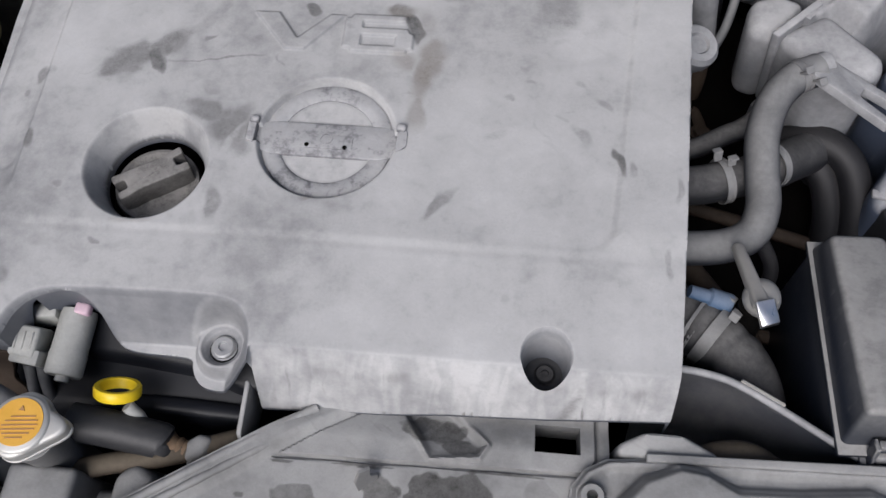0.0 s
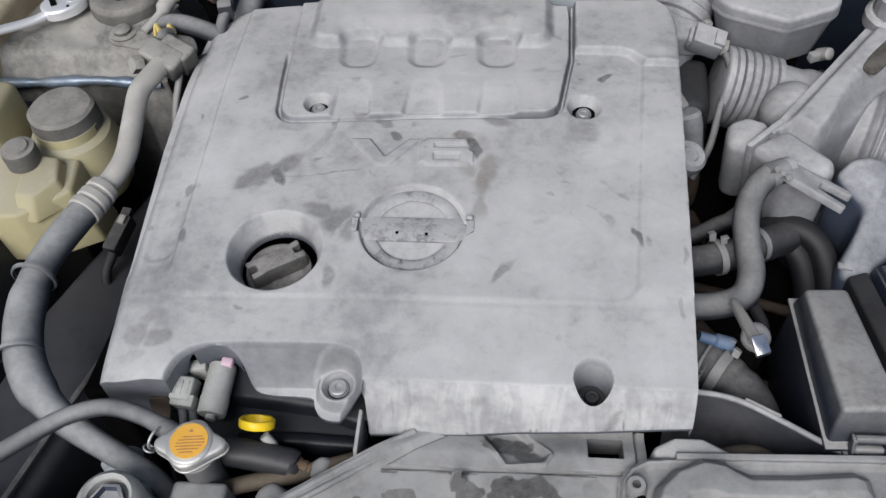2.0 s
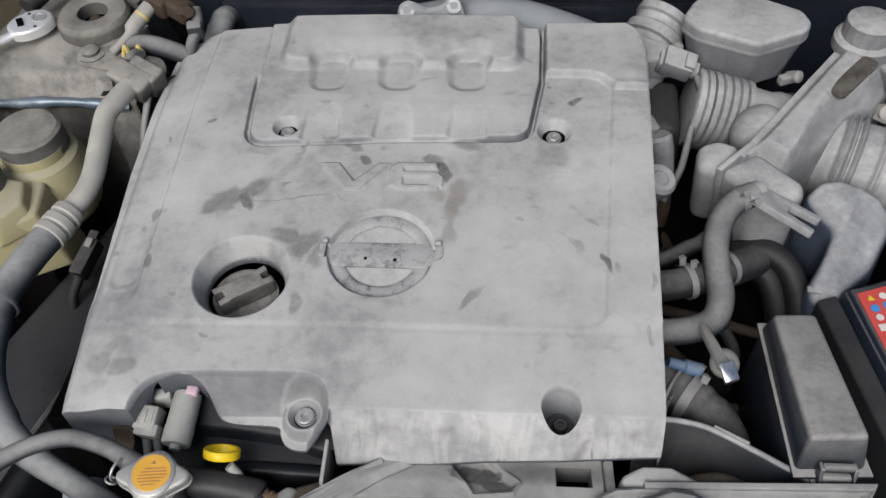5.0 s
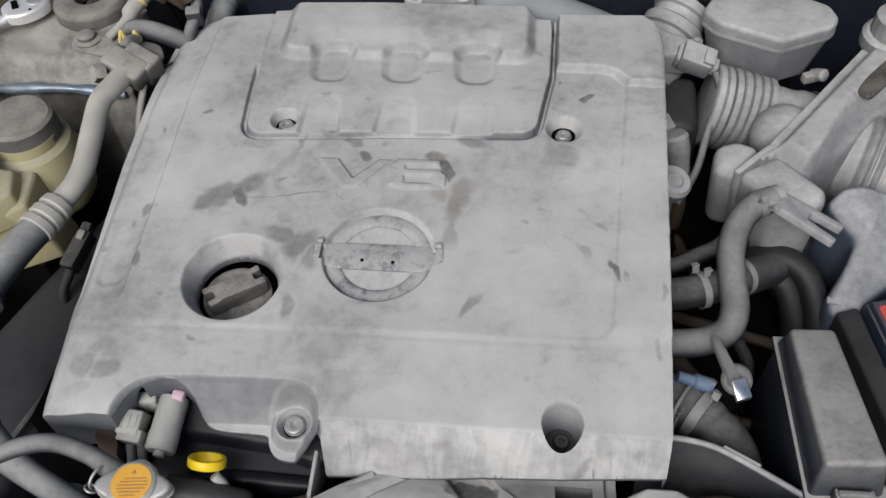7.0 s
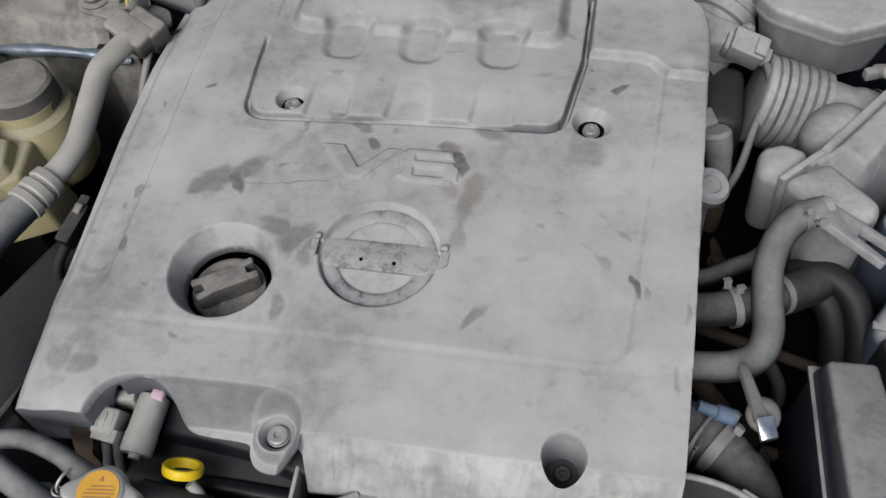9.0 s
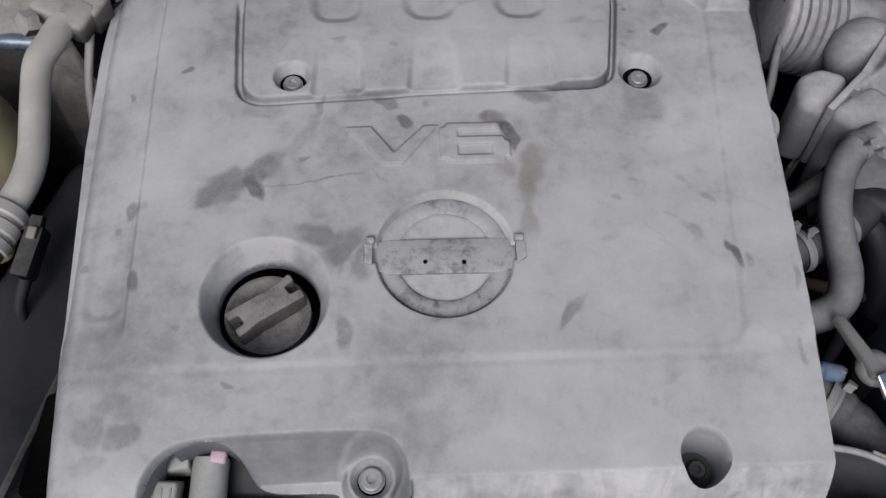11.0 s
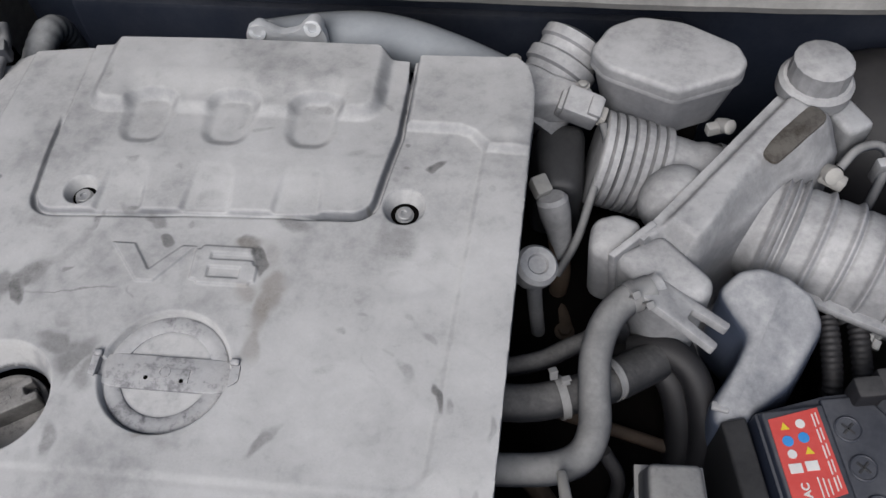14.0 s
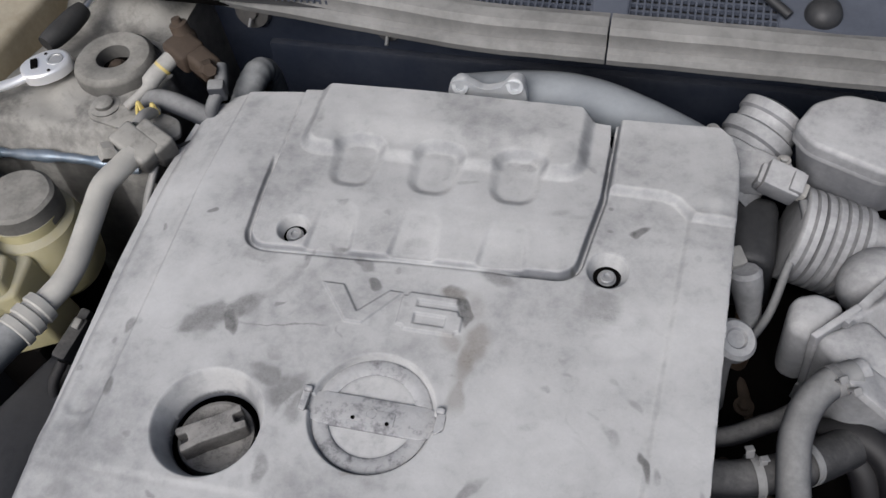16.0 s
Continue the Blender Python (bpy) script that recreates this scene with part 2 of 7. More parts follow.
# ---- builders ----
def finish(name, bm, material, angle=38):
    bmesh.ops.recalc_face_normals(bm, faces=bm.faces)
    me = bpy.data.meshes.new(name)
    bm.to_mesh(me)
    bm.free()
    me.materials.append(material)
    me.shade_smooth()
    me.set_sharp_from_angle(angle=radians(angle))
    return me


def thing(name, loc, label, category, group=""):
    ob = new(name)
    ob.location = loc
    ob.empty_display_size = 0.02
    return tagged(ob, label, category, group)


def origin(ob):
    p = Vector((0, 0, 0))
    while ob:
        p += ob.location
        ob = ob.parent
    return p


def part(name, bm, material, parent, label="", angle=38):
    """One mesh, given in world coordinates, under a thing or a part."""
    p = origin(parent)
    bmesh.ops.translate(bm, verts=bm.verts, vec=-p)
    ob = new(name, finish(name, bm, material, angle))
    ob.parent = parent
    if label:
        ob["label"] = label
    return ob


def single(name, bm, material, label="", category="", group="", kind="", angle=38):
    """One mesh, given in world coordinates, that is a thing by itself, with its origin at its base."""
    lo = Vector([min(v.co[k] for v in bm.verts) for k in range(3)])
    hi = Vector([max(v.co[k] for v in bm.verts) for k in range(3)])
    p = Vector(((lo.x + hi.x) / 2, (lo.y + hi.y) / 2, lo.z))
    bmesh.ops.translate(bm, verts=bm.verts, vec=-p)
    ob = new(name, finish(name, bm, material, angle))
    ob.location = p
    return tagged(ob, label, category, group, kind)


def join(bm, tmp, m=None):
    if m is not None:
        bmesh.ops.transform(tmp, matrix=m, verts=tmp.verts)
    me = bpy.data.meshes.new("tmp")
    tmp.to_mesh(me)
    tmp.free()
    bm.from_mesh(me)
    bpy.data.meshes.remove(me)
    return bm


def B():
    return bmesh.new()


def box(bm, c, s, r=0.003, seg=2, m=None, top=(1, 1), shift=(0, 0)):
    """A bevelled box of centre c and size s; top: how much its upper face is narrowed; shift: how far that face is moved."""
    t = bmesh.new()
    bmesh.ops.create_cube(t, size=1)
    for v in t.verts:
        v.co = Vector((v.co.x * s[0], v.co.y * s[1], v.co.z * s[2]))
        if v.co.z > 0:
            v.co.x, v.co.y = v.co.x * top[0] + shift[0], v.co.y * top[1] + shift[1]
    if r > 0:
        bmesh.ops.bevel(t, geom=t.edges[:], offset=r, segments=seg, profile=0.5, affect="EDGES", clamp_overlap=True)
    m = m if m is not None else Matrix.Identity(4)
    return join(bm, t, Matrix.Translation(c) @ m)


def smooth_line(pts, n=8):
    pts = [Vector(p) for p in pts]
    if len(pts) < 3:
        return pts
    ext = [pts[0] * 2 - pts[1]] + pts + [pts[-1] * 2 - pts[-2]]
    out = []
    for i in range(1, len(ext) - 2):
        a, b, c, d = ext[i - 1:i + 3]
        for k in range(n):
            t = k / n
            out.append(0.5 * ((2 * b) + (c - a) * t + (2 * a - 5 * b + 4 * c - d) * t * t + (3 * b - a - 3 * c + d) * t ** 3))
    out.append(pts[-1])
    return out


def tube(bm, pts, r, seg=20, n=8, cap=True, squash=1.0, curved=True):
    """A round tube along pts; r: one radius or a function of the way from 0 to 1."""
    line = smooth_line(pts, n) if curved else [Vector(p) for p in pts]
    length = [0.0]
    for a, b in zip(line, line[1:]):
        length.append(length[-1] + (b - a).length)
    rings, side = [], None
    for i, p in enumerate(line):
        d = (line[min(i + 1, len(line) - 1)] - line[max(i - 1, 0)]).normalized()
        if side is None:
            side = d.cross(Vector((0, 0, 1)))
            if side.length < 0.1:
                side = d.cross(Vector((1, 0, 0)))
        side = (side - d * side.dot(d)).normalized()
        up = side.cross(d)
        rad = r(length[i] / length[-1]) if callable(r) else r
        rings.append([bm.verts.new(p + side * math.cos(a) * rad + up * math.sin(a) * rad * squash)
                      for a in [2 * math.pi * k / seg for k in range(seg)]])
    for a, b in zip(rings, rings[1:]):
        for k in range(seg):
            bm.faces.new((a[k], a[(k + 1) % seg], b[(k + 1) % seg], b[k]))
    if cap:
        bm.faces.new(rings[0][::-1])
        bm.faces.new(rings[-1])
    return bm


def axis_pose(p, d):
    """A pose whose z axis points along d."""
    return Matrix.Translation(p) @ Vector(d).to_track_quat("Z", "Y").to_matrix().to_4x4()


def lathe(bm, prof, seg=40, m=None, lobes=None):
    """Turns the profile of (radius, height) round z; lobes: a function of the angle that scales the radius."""
    t = bmesh.new()
    rings = []
    for r, h in prof:
        if r <= 1e-6:
            rings.append([t.verts.new((0, 0, h))])
        else:
            rings.append([t.verts.new((r * (lobes(a) if lobes else 1) * math.cos(a), r * (lobes(a) if lobes else 1) * math.sin(a), h))
                          for a in [2 * math.pi * k / seg for k in range(seg)]])
    for a, b in zip(rings, rings[1:]):
        for k in range(seg):
            q = (k + 1) % seg
            if len(a) == 1 and len(b) == 1:
                continue
            if len(a) == 1:
                t.faces.new((a[0], b[q], b[k]))
            elif len(b) == 1:
                t.faces.new((a[k], a[q], b[0]))
            else:
                t.faces.new((a[k], a[q], b[q], b[k]))
    return join(bm, t, m)


def round_poly(pts, r, n=5):
    """The outline with its corners rounded."""
    out, pts = [], [Vector((p[0], p[1])) for p in pts]
    for i, p in enumerate(pts):
        a, b = pts[i - 1] - p, pts[(i + 1) % len(pts)] - p
        k = min(r, a.length * 0.48, b.length * 0.48)
        s, e = p + a.normalized() * k, p + b.normalized() * k
        for j in range(n + 1):
            t = j / n
            out.append((1 - t) ** 2 * s + 2 * t * (1 - t) * p + t * t * e)
    return out


def slab(bm, pts, z0, z1, r=0.003, seg=2, m=None, rnd=0.0, low=1.0):
    """An outline raised from z0 to z1 with rounded upper edges; low: how much the foot is scaled about the middle."""
    pts = round_poly(pts, rnd) if rnd else [Vector((p[0], p[1])) for p in pts]
    mid = sum(pts, Vector((0, 0))) / len(pts)
    t = bmesh.new()
    up = [t.verts.new((p.x, p.y, z1)) for p in pts]
    dn = [t.verts.new(((p.x - mid.x) * low + mid.x, (p.y - mid.y) * low + mid.y, z0)) for p in pts]
    top = t.faces.new(up)
    t.faces.new(dn[::-1])
    for k in range(len(pts)):
        q = (k + 1) % len(pts)
        t.faces.new((up[k], dn[k], dn[q], up[q]))
    bmesh.ops.recalc_face_normals(t, faces=t.faces)
    if r > 0:
        bmesh.ops.bevel(t, geom=list(top.edges), offset=r, segments=seg, profile=0.5, affect="EDGES", clamp_overlap=True)
    return join(bm, t, m)


def torus(bm, p, d, R, r, seg=36, sub=10, arc=2 * math.pi):
    t = bmesh.new()
    full = arc > 6.28
    rings = []
    for k in range(seg if full else seg + 1):
        a = arc * k / seg
        rings.append([t.verts.new(((R + r * math.cos(b)) * math.cos(a), (R + r * math.cos(b)) * math.sin(a), r * math.sin(b)))
                      for b in [2 * math.pi * j / sub for j in range(sub)]])
    for i in range(len(rings) if full else len(rings) - 1):
        a, b = rings[i], rings[(i + 1) % len(rings)]
        for j in range(sub):
            q = (j + 1) % sub
            t.faces.new((a[j], b[j], b[q], a[q]))
    return join(bm, t, axis_pose(p, d))


def hex_bolt(name, p, d, r, parent, material, label=""):
    bm = B()
    lathe(bm, [(0, 0), (r * 1.5, 0), (r * 1.5, r * 0.25), (r * 1.25, r * 0.32), (r * 1.0, r * 0.34)], 24, axis_pose(p, d))
    lathe(bm, [(r, r * 0.3), (r, r * 0.9), (r * 0.85, r), (0, r)], 6, axis_pose(p, d))
    return part(name, bm, material, parent, label)


def clamp_ring(name, p, d, r, parent, material=None, width=0.009, ears=True, turn=0.0, label=""):
    """A spring clamp round a hose, with its two squeezed ears."""
    bm = B()
    m = axis_pose(p, d) @ pose(0, 0, 0, 0, 0, turn)
    lathe(bm, [(r, -width / 2), (r + 0.0010, -width / 2), (r + 0.0010, -width / 5), (r + 0.0004, -width / 5), (r + 0.0004, width / 5), (r + 0.0010, width / 5), (r + 0.0010, width / 2), (r, width / 2)], 32, m)
    if ears:
        for s in (-1, 1):
            box(bm, (0, 0, 0), (0.012, 0.0022, 0.009), 0.0006, 1, m @ Matrix.Translation((r + 0.006, s * 0.006, s * width * 0.5)))
            box(bm, (0, 0, 0), (0.0022, 0.008, 0.009), 0.0006, 1, m @ Matrix.Translation((r + 0.011, s * 0.008, s * width * 0.5)))
    return part(name, bm, material or m_clamp, parent, label)


def hull8(bm, top, bottom, r=0.004, seg=3, mid=None):
    """A bevelled block between two outlines of equal count (x, y, z), given the same way round."""
    t = bmesh.new()
    rows = [top] + ([mid] if mid else []) + [bottom]
    rings = [[t.verts.new(p) for p in row] for row in rows]
    t.faces.new(rings[0])
    t.faces.new(rings[-1][::-1])
    n = len(top)
    for a, b in zip(rings, rings[1:]):
        for k in range(n):
            q = (k + 1) % n
            t.faces.new((a[k], b[k], b[q], a[q]))
    bmesh.ops.recalc_face_normals(t, faces=t.faces)
    if r > 0:
        bmesh.ops.bevel(t, geom=t.edges[:], offset=r, segments=seg, profile=0.5, affect="EDGES", clamp_overlap=True)
    return join(bm, t)


def grid_sheet(bm, x0, x1, y0, y1, step, height):
    nx, ny = int((x1 - x0) / step), int((y1 - y0) / step)
    vs = [[bm.verts.new((x0 + (x1 - x0) * i / nx, y0 + (y1 - y0) * j / ny, height(x0 + (x1 - x0) * i / nx, y0 + (y1 - y0) * j / ny)))
           for i in range(nx + 1)] for j in range(ny + 1)]
    for j in range(ny):
        for i in range(nx):
            bm.faces.new((vs[j][i], vs[j][i + 1], vs[j + 1][i + 1], vs[j + 1][i]))
    return bm


def ramp(a, b, x):
    t = min(1, max(0, (x - a) / (b - a)))
    return t * t * (3 - 2 * t)


# ---- the setting: ground, and the engine bay's floor and walls ----
bm = B()
grid_sheet(bm, -60, 60, -60, 60, 6, lambda x, y: 0.0)
single("ground", bm, m_concrete, "worn grey concrete ground under the car", "ground", kind="structure")

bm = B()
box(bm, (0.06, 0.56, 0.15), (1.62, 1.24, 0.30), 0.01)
single("floor", bm, m_dark, "greasy undertray of the engine bay, blackened for shade", "undertray", kind="structure")

bm = B()
box(bm, (0.06, 1.165, 0.60), (1.62, 0.03, 0.60), 0.006)
box(bm, (0.06, 1.146, 0.55), (0.9, 0.02, 0.40), 0.012)
wall = single("wall_firewall", bm, m_firewall, "black felt-covered firewall behind the engine", "firewall", kind="structure")
for x, z, r in ((-0.405, 0.80, 0.030), (-0.19, 0.79, 0.022), (0.30, 0.80, 0.016), (0.60, 0.80, 0.02)):
    bm = B()
    lathe(bm, [(0, 0.014), (r * 0.35, 0.014), (r * 0.4, 0.007), (r * 0.9, 0.006), (r, 0.0)], 28, axis_pose((x, 1.150, z), (0, -1, 0.25)))
    part("grommet", bm, m_body, wall, "dark rubber grommet")
    bm = B()
    tube(bm, [(x, 1.14, z - 0.004), (x, 1.125, z - 0.014)], 0.003, 10)
    part("stud", bm, m_metal, wall, "bare metal stud")

bm = B()
hull8(bm, [(-0.80, 0.0, 0.70), (-0.70, 0.0, 0.70), (-0.62, 0.42, 0.74), (-0.62, 0.78, 0.80), (-0.80, 0.78, 0.80)],
      [(-0.80, 0.0, 0.3), (-0.64, 0.0, 0.3), (-0.60, 0.42, 0.3), (-0.58, 0.78, 0.3), (-0.80, 0.78, 0.3)], 0.01)
single("wall_left", bm, m_leg, "black inner fender wall of the engine bay", "inner fender", kind="structure")
bm = B()
hull8(bm, [(0.80, 0.0, 0.76), (0.88, 0.0, 0.76), (0.88, 1.15, 0.82), (0.80, 1.15, 0.82)],
      [(0.78, 0.0, 0.3), (0.88, 0.0, 0.3), (0.88, 1.15, 0.3), (0.78, 1.15, 0.3)], 0.01)
single("wall_right", bm, m_body, "dark inner fender wall beside the battery", "inner fender", kind="structure")
bm = B()
box(bm, (0.06, -0.03, 0.52), (1.62, 0.05, 0.44), 0.01)
single("wall_front", bm, m_dark, "black front crossmember of the engine bay", "crossmember", kind="structure")


# the open bonnet leans back over the rear of the bay, outside the view
bm = B()
hull8(bm, [(-0.80, 1.42, 1.06), (0.92, 1.42, 1.06), (0.88, 0.86, 2.12), (-0.76, 0.86, 2.12)], [(-0.80, 1.39, 1.045), (0.92, 1.39, 1.045), (0.88, 0.83, 2.105), (-0.76, 0.83, 2.105)], 0.006)
single("wall_bonnet", bm, m_black, "dark underside of the open bonnet", "bonnet", kind="structure")


# the strut tower: pressed sheet metal with a rolled front edge
def tower_height(x, y):
    z = 0.832 + 0.010 * ramp(1.06, 0.90, y) + 0.004 * math.sin(x * 40) * ramp(-0.62, -0.70, x)
    d = math.hypot(x + 0.515, y - 0.945)
    z += 0.006 * ramp(0.10, 0.075, d)
    z += 0.03 * ramp(-0.66, -0.72, x)
    z -= 0.035 * ramp(0.850, 0.814, y) ** 2
    back = 0.042 * ramp(0.93, 1.01, y)
    z -= 0.28 * ramp(-0.432 - back, -0.408 - back, x)
    z += 0.035 * ramp(1.02, 1.10, y) * ramp(-0.48, -0.52, x)
    return z + 0.0022 * noise.noise((x * 22, y * 22, 0.3)) + 0.0012 * noise.noise((x * 60, y * 60, 0.9))


bm = B()
grid_sheet(bm, -0.82, -0.40, 0.814, 1.15, 0.006, tower_height)
ext = bmesh.ops.extrude_edge_only(bm, edges=[e for e in bm.edges if e.is_boundary])
for v in [g for g in ext["geom"] if isinstance(g, bmesh.types.BMVert)]:
    v.co.z = 0.30
tower = single("strut_tower", bm, m_shelf, "dusty brown sheet metal strut tower with scuffed paint", "strut tower", angle=50)
tagged(tower, kind="structure")

bm = B()
tube(bm, [(-0.80, 0.808, 0.803), (-0.70, 0.808, 0.804), (-0.62, 0.806, 0.808), (-0.55, 0.808, 0.811), (-0.50, 0.811, 0.807), (-0.44, 0.812, 0.800)], lambda t: 0.0075 + 0.0012 * math.sin(t * 23) + 0.0008 * math.sin(t * 61), 16, n=10)
# dark blue paint made paler, so that its colour holds the sky's highlight
part("rolled_edge", bm, mat("glossy_blue_paint_highlight", (0.16, 0.22, 0.29), 0.22, metal=0.5, dust=0.35, dust_col=(0.3, 0.29, 0.27), scale=26, bump=0.25, spec=0.8, patchy=6.0, up_gain=(0.3, 0.5)), tower,
     "glossy dark blue painted edge, its highlight put into the colour")

# the wing's inner flange beside the tower
bm = B()
hull8(bm, [(-0.84, 0.60, 0.885), (-0.70, 0.70, 0.875), (-0.645, 1.15, 0.895), (-0.84, 1.15, 0.90)],
      [(-0.84, 0.60, 0.70), (-0.69, 0.70, 0.70), (-0.635, 1.15, 0.70), (-0.84, 1.15, 0.70)], 0.012)
wing = single("wing_flange", bm, mat("rusty_wing_flange", (0.34, 0.27, 0.16), 0.6, dust=0.65, dust_col=(0.42, 0.39, 0.32), vary=0.5, scale=18, bump=0.4),
              "brown dusty inner flange of the wing", "wing flange", kind="structure")
bm = B()
tube(bm, [(-0.82, 0.80, 0.90), (-0.79, 0.95, 0.905), (-0.745, 1.10, 0.91), (-0.73, 1.14, 0.91)], 0.024, 16)
single("wing_seal", bm, m_rubber, "black rubber seal along the wing edge", "rubber seal", kind="structure")


# ---- the cowl: two lengths of weatherstrip, the grille panel and the wiper spindle ----
def cowl_y(x):
    u = max(0, -x)
    return 0.998 + 0.14 * (math.sqrt(u * u + 0.0025) - 0.05) + 0.05 * max(0, x - 0.30) ** 2


def cowl_z(x):
    return -0.003 * ramp(0.1, 0.7, x) - 0.003 * ramp(-0.1, -0.45, x)


def strip(x0, x1, prof):
    bm = B()
    n = 60
    rings = []
    for i in range(n + 1):
        x = x0 + (x1 - x0) * i / n
        rings.append([bm.verts.new((x, cowl_y(x) + a, b + cowl_z(x) + 0.0012 * noise.noise((x * 16, a * 60, 2)))) for a, b in prof])
    for a, b in zip(rings, rings[1:]):
        for k in range(len(prof)):
            q = (k + 1) % len(prof)
            bm.faces.new((a[k], a[q], b[q], b[k]))
    bm.faces.new(rings[0][::-1])
    bm.faces.new(rings[-1])
    return bm


for x0, x1 in ((-0.80, 0.1365), (0.139, 0.86)):
    seal = thing("cowl_seal", ((x0 + x1) / 2, 1.02, 0.888), "dusty grey rubber weatherstrip along the cowl", "weatherstrip", "lengths of cowl weatherstrip")
    part("lower_lip", strip(x0, x1, [(0.012, 0.888), (0.002, 0.889), (-0.001, 0.899), (0.003, 0.905), (0.010, 0.908), (0.050, 0.908), (0.050, 0.888)]), m_cowl, seal, angle=30)
    part("upper_bulb", strip(x0, x1, [(0.011, 0.9085), (0.013, 0.914), (0.012, 0.926), (0.018, 0.933), (0.034, 0.936), (0.040, 0.930), (0.052, 0.928), (0.054, 0.9085)]), m_cowl, seal, angle=30)

# under the strip the scuttle closes the gap to the firewall
bm = B()
box(bm, (0.06, 1.11, 0.893), (1.62, 0.13, 0.012), 0.004)
single("scuttle", bm, m_dark, "dark sheet metal scuttle under the cowl seal", "scuttle", kind="structure")


def panel_z(x, y):
    return 0.922 + (y - 1.04) * 0.22 + cowl_z(x)


cowl = thing("cowl_grille", (0.1, 1.2, 0.90), "dusty dark plastic cowl grille with square mesh", "cowl grille")
# a black sheet paints the darkness behind the mesh openings
bm = B()
grid_sheet(bm, -0.80, 0.86, 1.035, 1.40, 0.03, lambda x, y: panel_z(x, y) - 0.012)
part("backing", bm, m_black, cowl, "black sheet standing in for the shade under the mesh")
for x0, x1 in ((-0.80, -0.46), (0.112, 0.158), (0.335, 0.47), (0.70, 0.86)):
    bm = B()
    cx, w = (x0 + x1) / 2, x1 - x0
    hull8(bm, [(x0, 1.036, panel_z(cx, 1.036) + 0.004), (x1, 1.036, panel_z(cx, 1.036) + 0.004), (x1 + 0.004, 1.39, panel_z(cx, 1.39) + 0.004), (x0 - 0.004, 1.39, panel_z(cx, 1.39) + 0.004)],
          [(x0, 1.036, panel_z(cx, 1.036) - 0.02), (x1, 1.036, panel_z(cx, 1.036) - 0.02), (x1, 1.39, panel_z(cx, 1.39) - 0.02), (x0, 1.39, panel_z(cx, 1.39) - 0.02)], 0.004)
    part("solid_panel", bm, m_grille, cowl)
for x0, x1 in ((-0.46, 0.112), (0.158, 0.335), (0.47, 0.70)):
    bm = B()
    n = round((x1 - x0) / 0.0088)
    for i in range(n + 1):
        x = x0 + (x1 - x0) * i / n
        hull8(bm, [(x - 0.0014, 1.036, panel_z(x, 1.036)), (x + 0.0014, 1.036, panel_z(x, 1.036)), (x + 0.0014, 1.30, panel_z(x, 1.30)), (x - 0.0014, 1.30, panel_z(x, 1.30))],
              [(x - 0.0014, 1.036, panel_z(x, 1.036) - 0.006), (x + 0.0014, 1.036, panel_z(x, 1.036) - 0.006), (x + 0.0014, 1.30, panel_z(x, 1.30) - 0.006), (x - 0.0014, 1.30, panel_z(x, 1.30) - 0.006)], 0)
    for j in range(24):
        y = 1.040 + j * 0.011
        hull8(bm, [(x0, y - 0.002, panel_z((x0 + x1) / 2, y) - 0.0008), (x1, y - 0.002, panel_z((x0 + x1) / 2, y) - 0.0008), (x1, y + 0.002, panel_z((x0 + x1) / 2, y) - 0.0008), (x0, y + 0.002, panel_z((x0 + x1) / 2, y) - 0.0008)],
              [(x0, y - 0.002, panel_z((x0 + x1) / 2, y) - 0.006), (x1, y - 0.002, panel_z((x0 + x1) / 2, y) - 0.006), (x1, y + 0.002, panel_z((x0 + x1) / 2, y) - 0.006), (x0, y + 0.002, panel_z((x0 + x1) / 2, y) - 0.006)], 0)
    tagged(part("mesh", bm, m_grille, cowl, "square plastic mesh"), kind="stuff")

wiper = thing("wiper_arm", (0.39, 1.09, 0.93), "black wiper arm with a domed spindle cap on the cowl", "wiper arm")
bm = B()
lathe(bm, [(0.022, -0.02), (0.022, 0.002), (0.019, 0.011), (0.010, 0.017), (0, 0.0185)], 28, axis_pose((0.385, 1.074, 0.932), (0, -0.4, 1)))
part("spindle_cap", bm, m_black, wiper, "dusty black domed cap")
bm = B()
tube(bm, [(0.345, 1.060, 0.938), (0.30, 1.10, 0.952), (0.20, 1.22, 0.985)], 0.006, 10)
part("arm", bm, m_black, wiper)


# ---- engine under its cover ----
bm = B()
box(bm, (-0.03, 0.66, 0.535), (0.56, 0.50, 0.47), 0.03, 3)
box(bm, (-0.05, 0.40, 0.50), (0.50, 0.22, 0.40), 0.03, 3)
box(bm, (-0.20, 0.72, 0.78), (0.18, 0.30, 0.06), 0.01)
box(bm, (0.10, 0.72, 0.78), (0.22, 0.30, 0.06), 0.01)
engine = single("engine_block", bm, m_dark, "greasy engine under its plastic cover, blackened for shade", "engine")
bm = B()
hull8(bm, [(-0.305, 0.262, 0.745), (-0.07, 0.268, 0.752), (-0.06, 0.36, 0.778), (-0.31, 0.36, 0.772)],
      [(-0.315, 0.235, 0.62), (-0.05, 0.240, 0.62), (-0.05, 0.37, 0.60), (-0.32, 0.37, 0.60)], 0.014, 4)
hull8(bm, [(-0.236, 0.313, 0.775), (-0.190, 0.310, 0.776), (-0.129, 0.304, 0.776), (-0.082, 0.290, 0.772), (-0.06, 0.292, 0.772), (-0.06, 0.37, 0.80), (-0.236, 0.37, 0.80)],
      [(-0.238, 0.305, 0.74), (-0.190, 0.302, 0.74), (-0.129, 0.296, 0.74), (-0.082, 0.282, 0.74), (-0.06, 0.284, 0.74), (-0.06, 0.38, 0.74), (-0.238, 0.38, 0.74)], 0.005, 3)
tube(bm, [(-0.215, 0.272, 0.752), (-0.16, 0.274, 0.756), (-0.075, 0.272, 0.756)], 0.008, 12, squash=0.6)
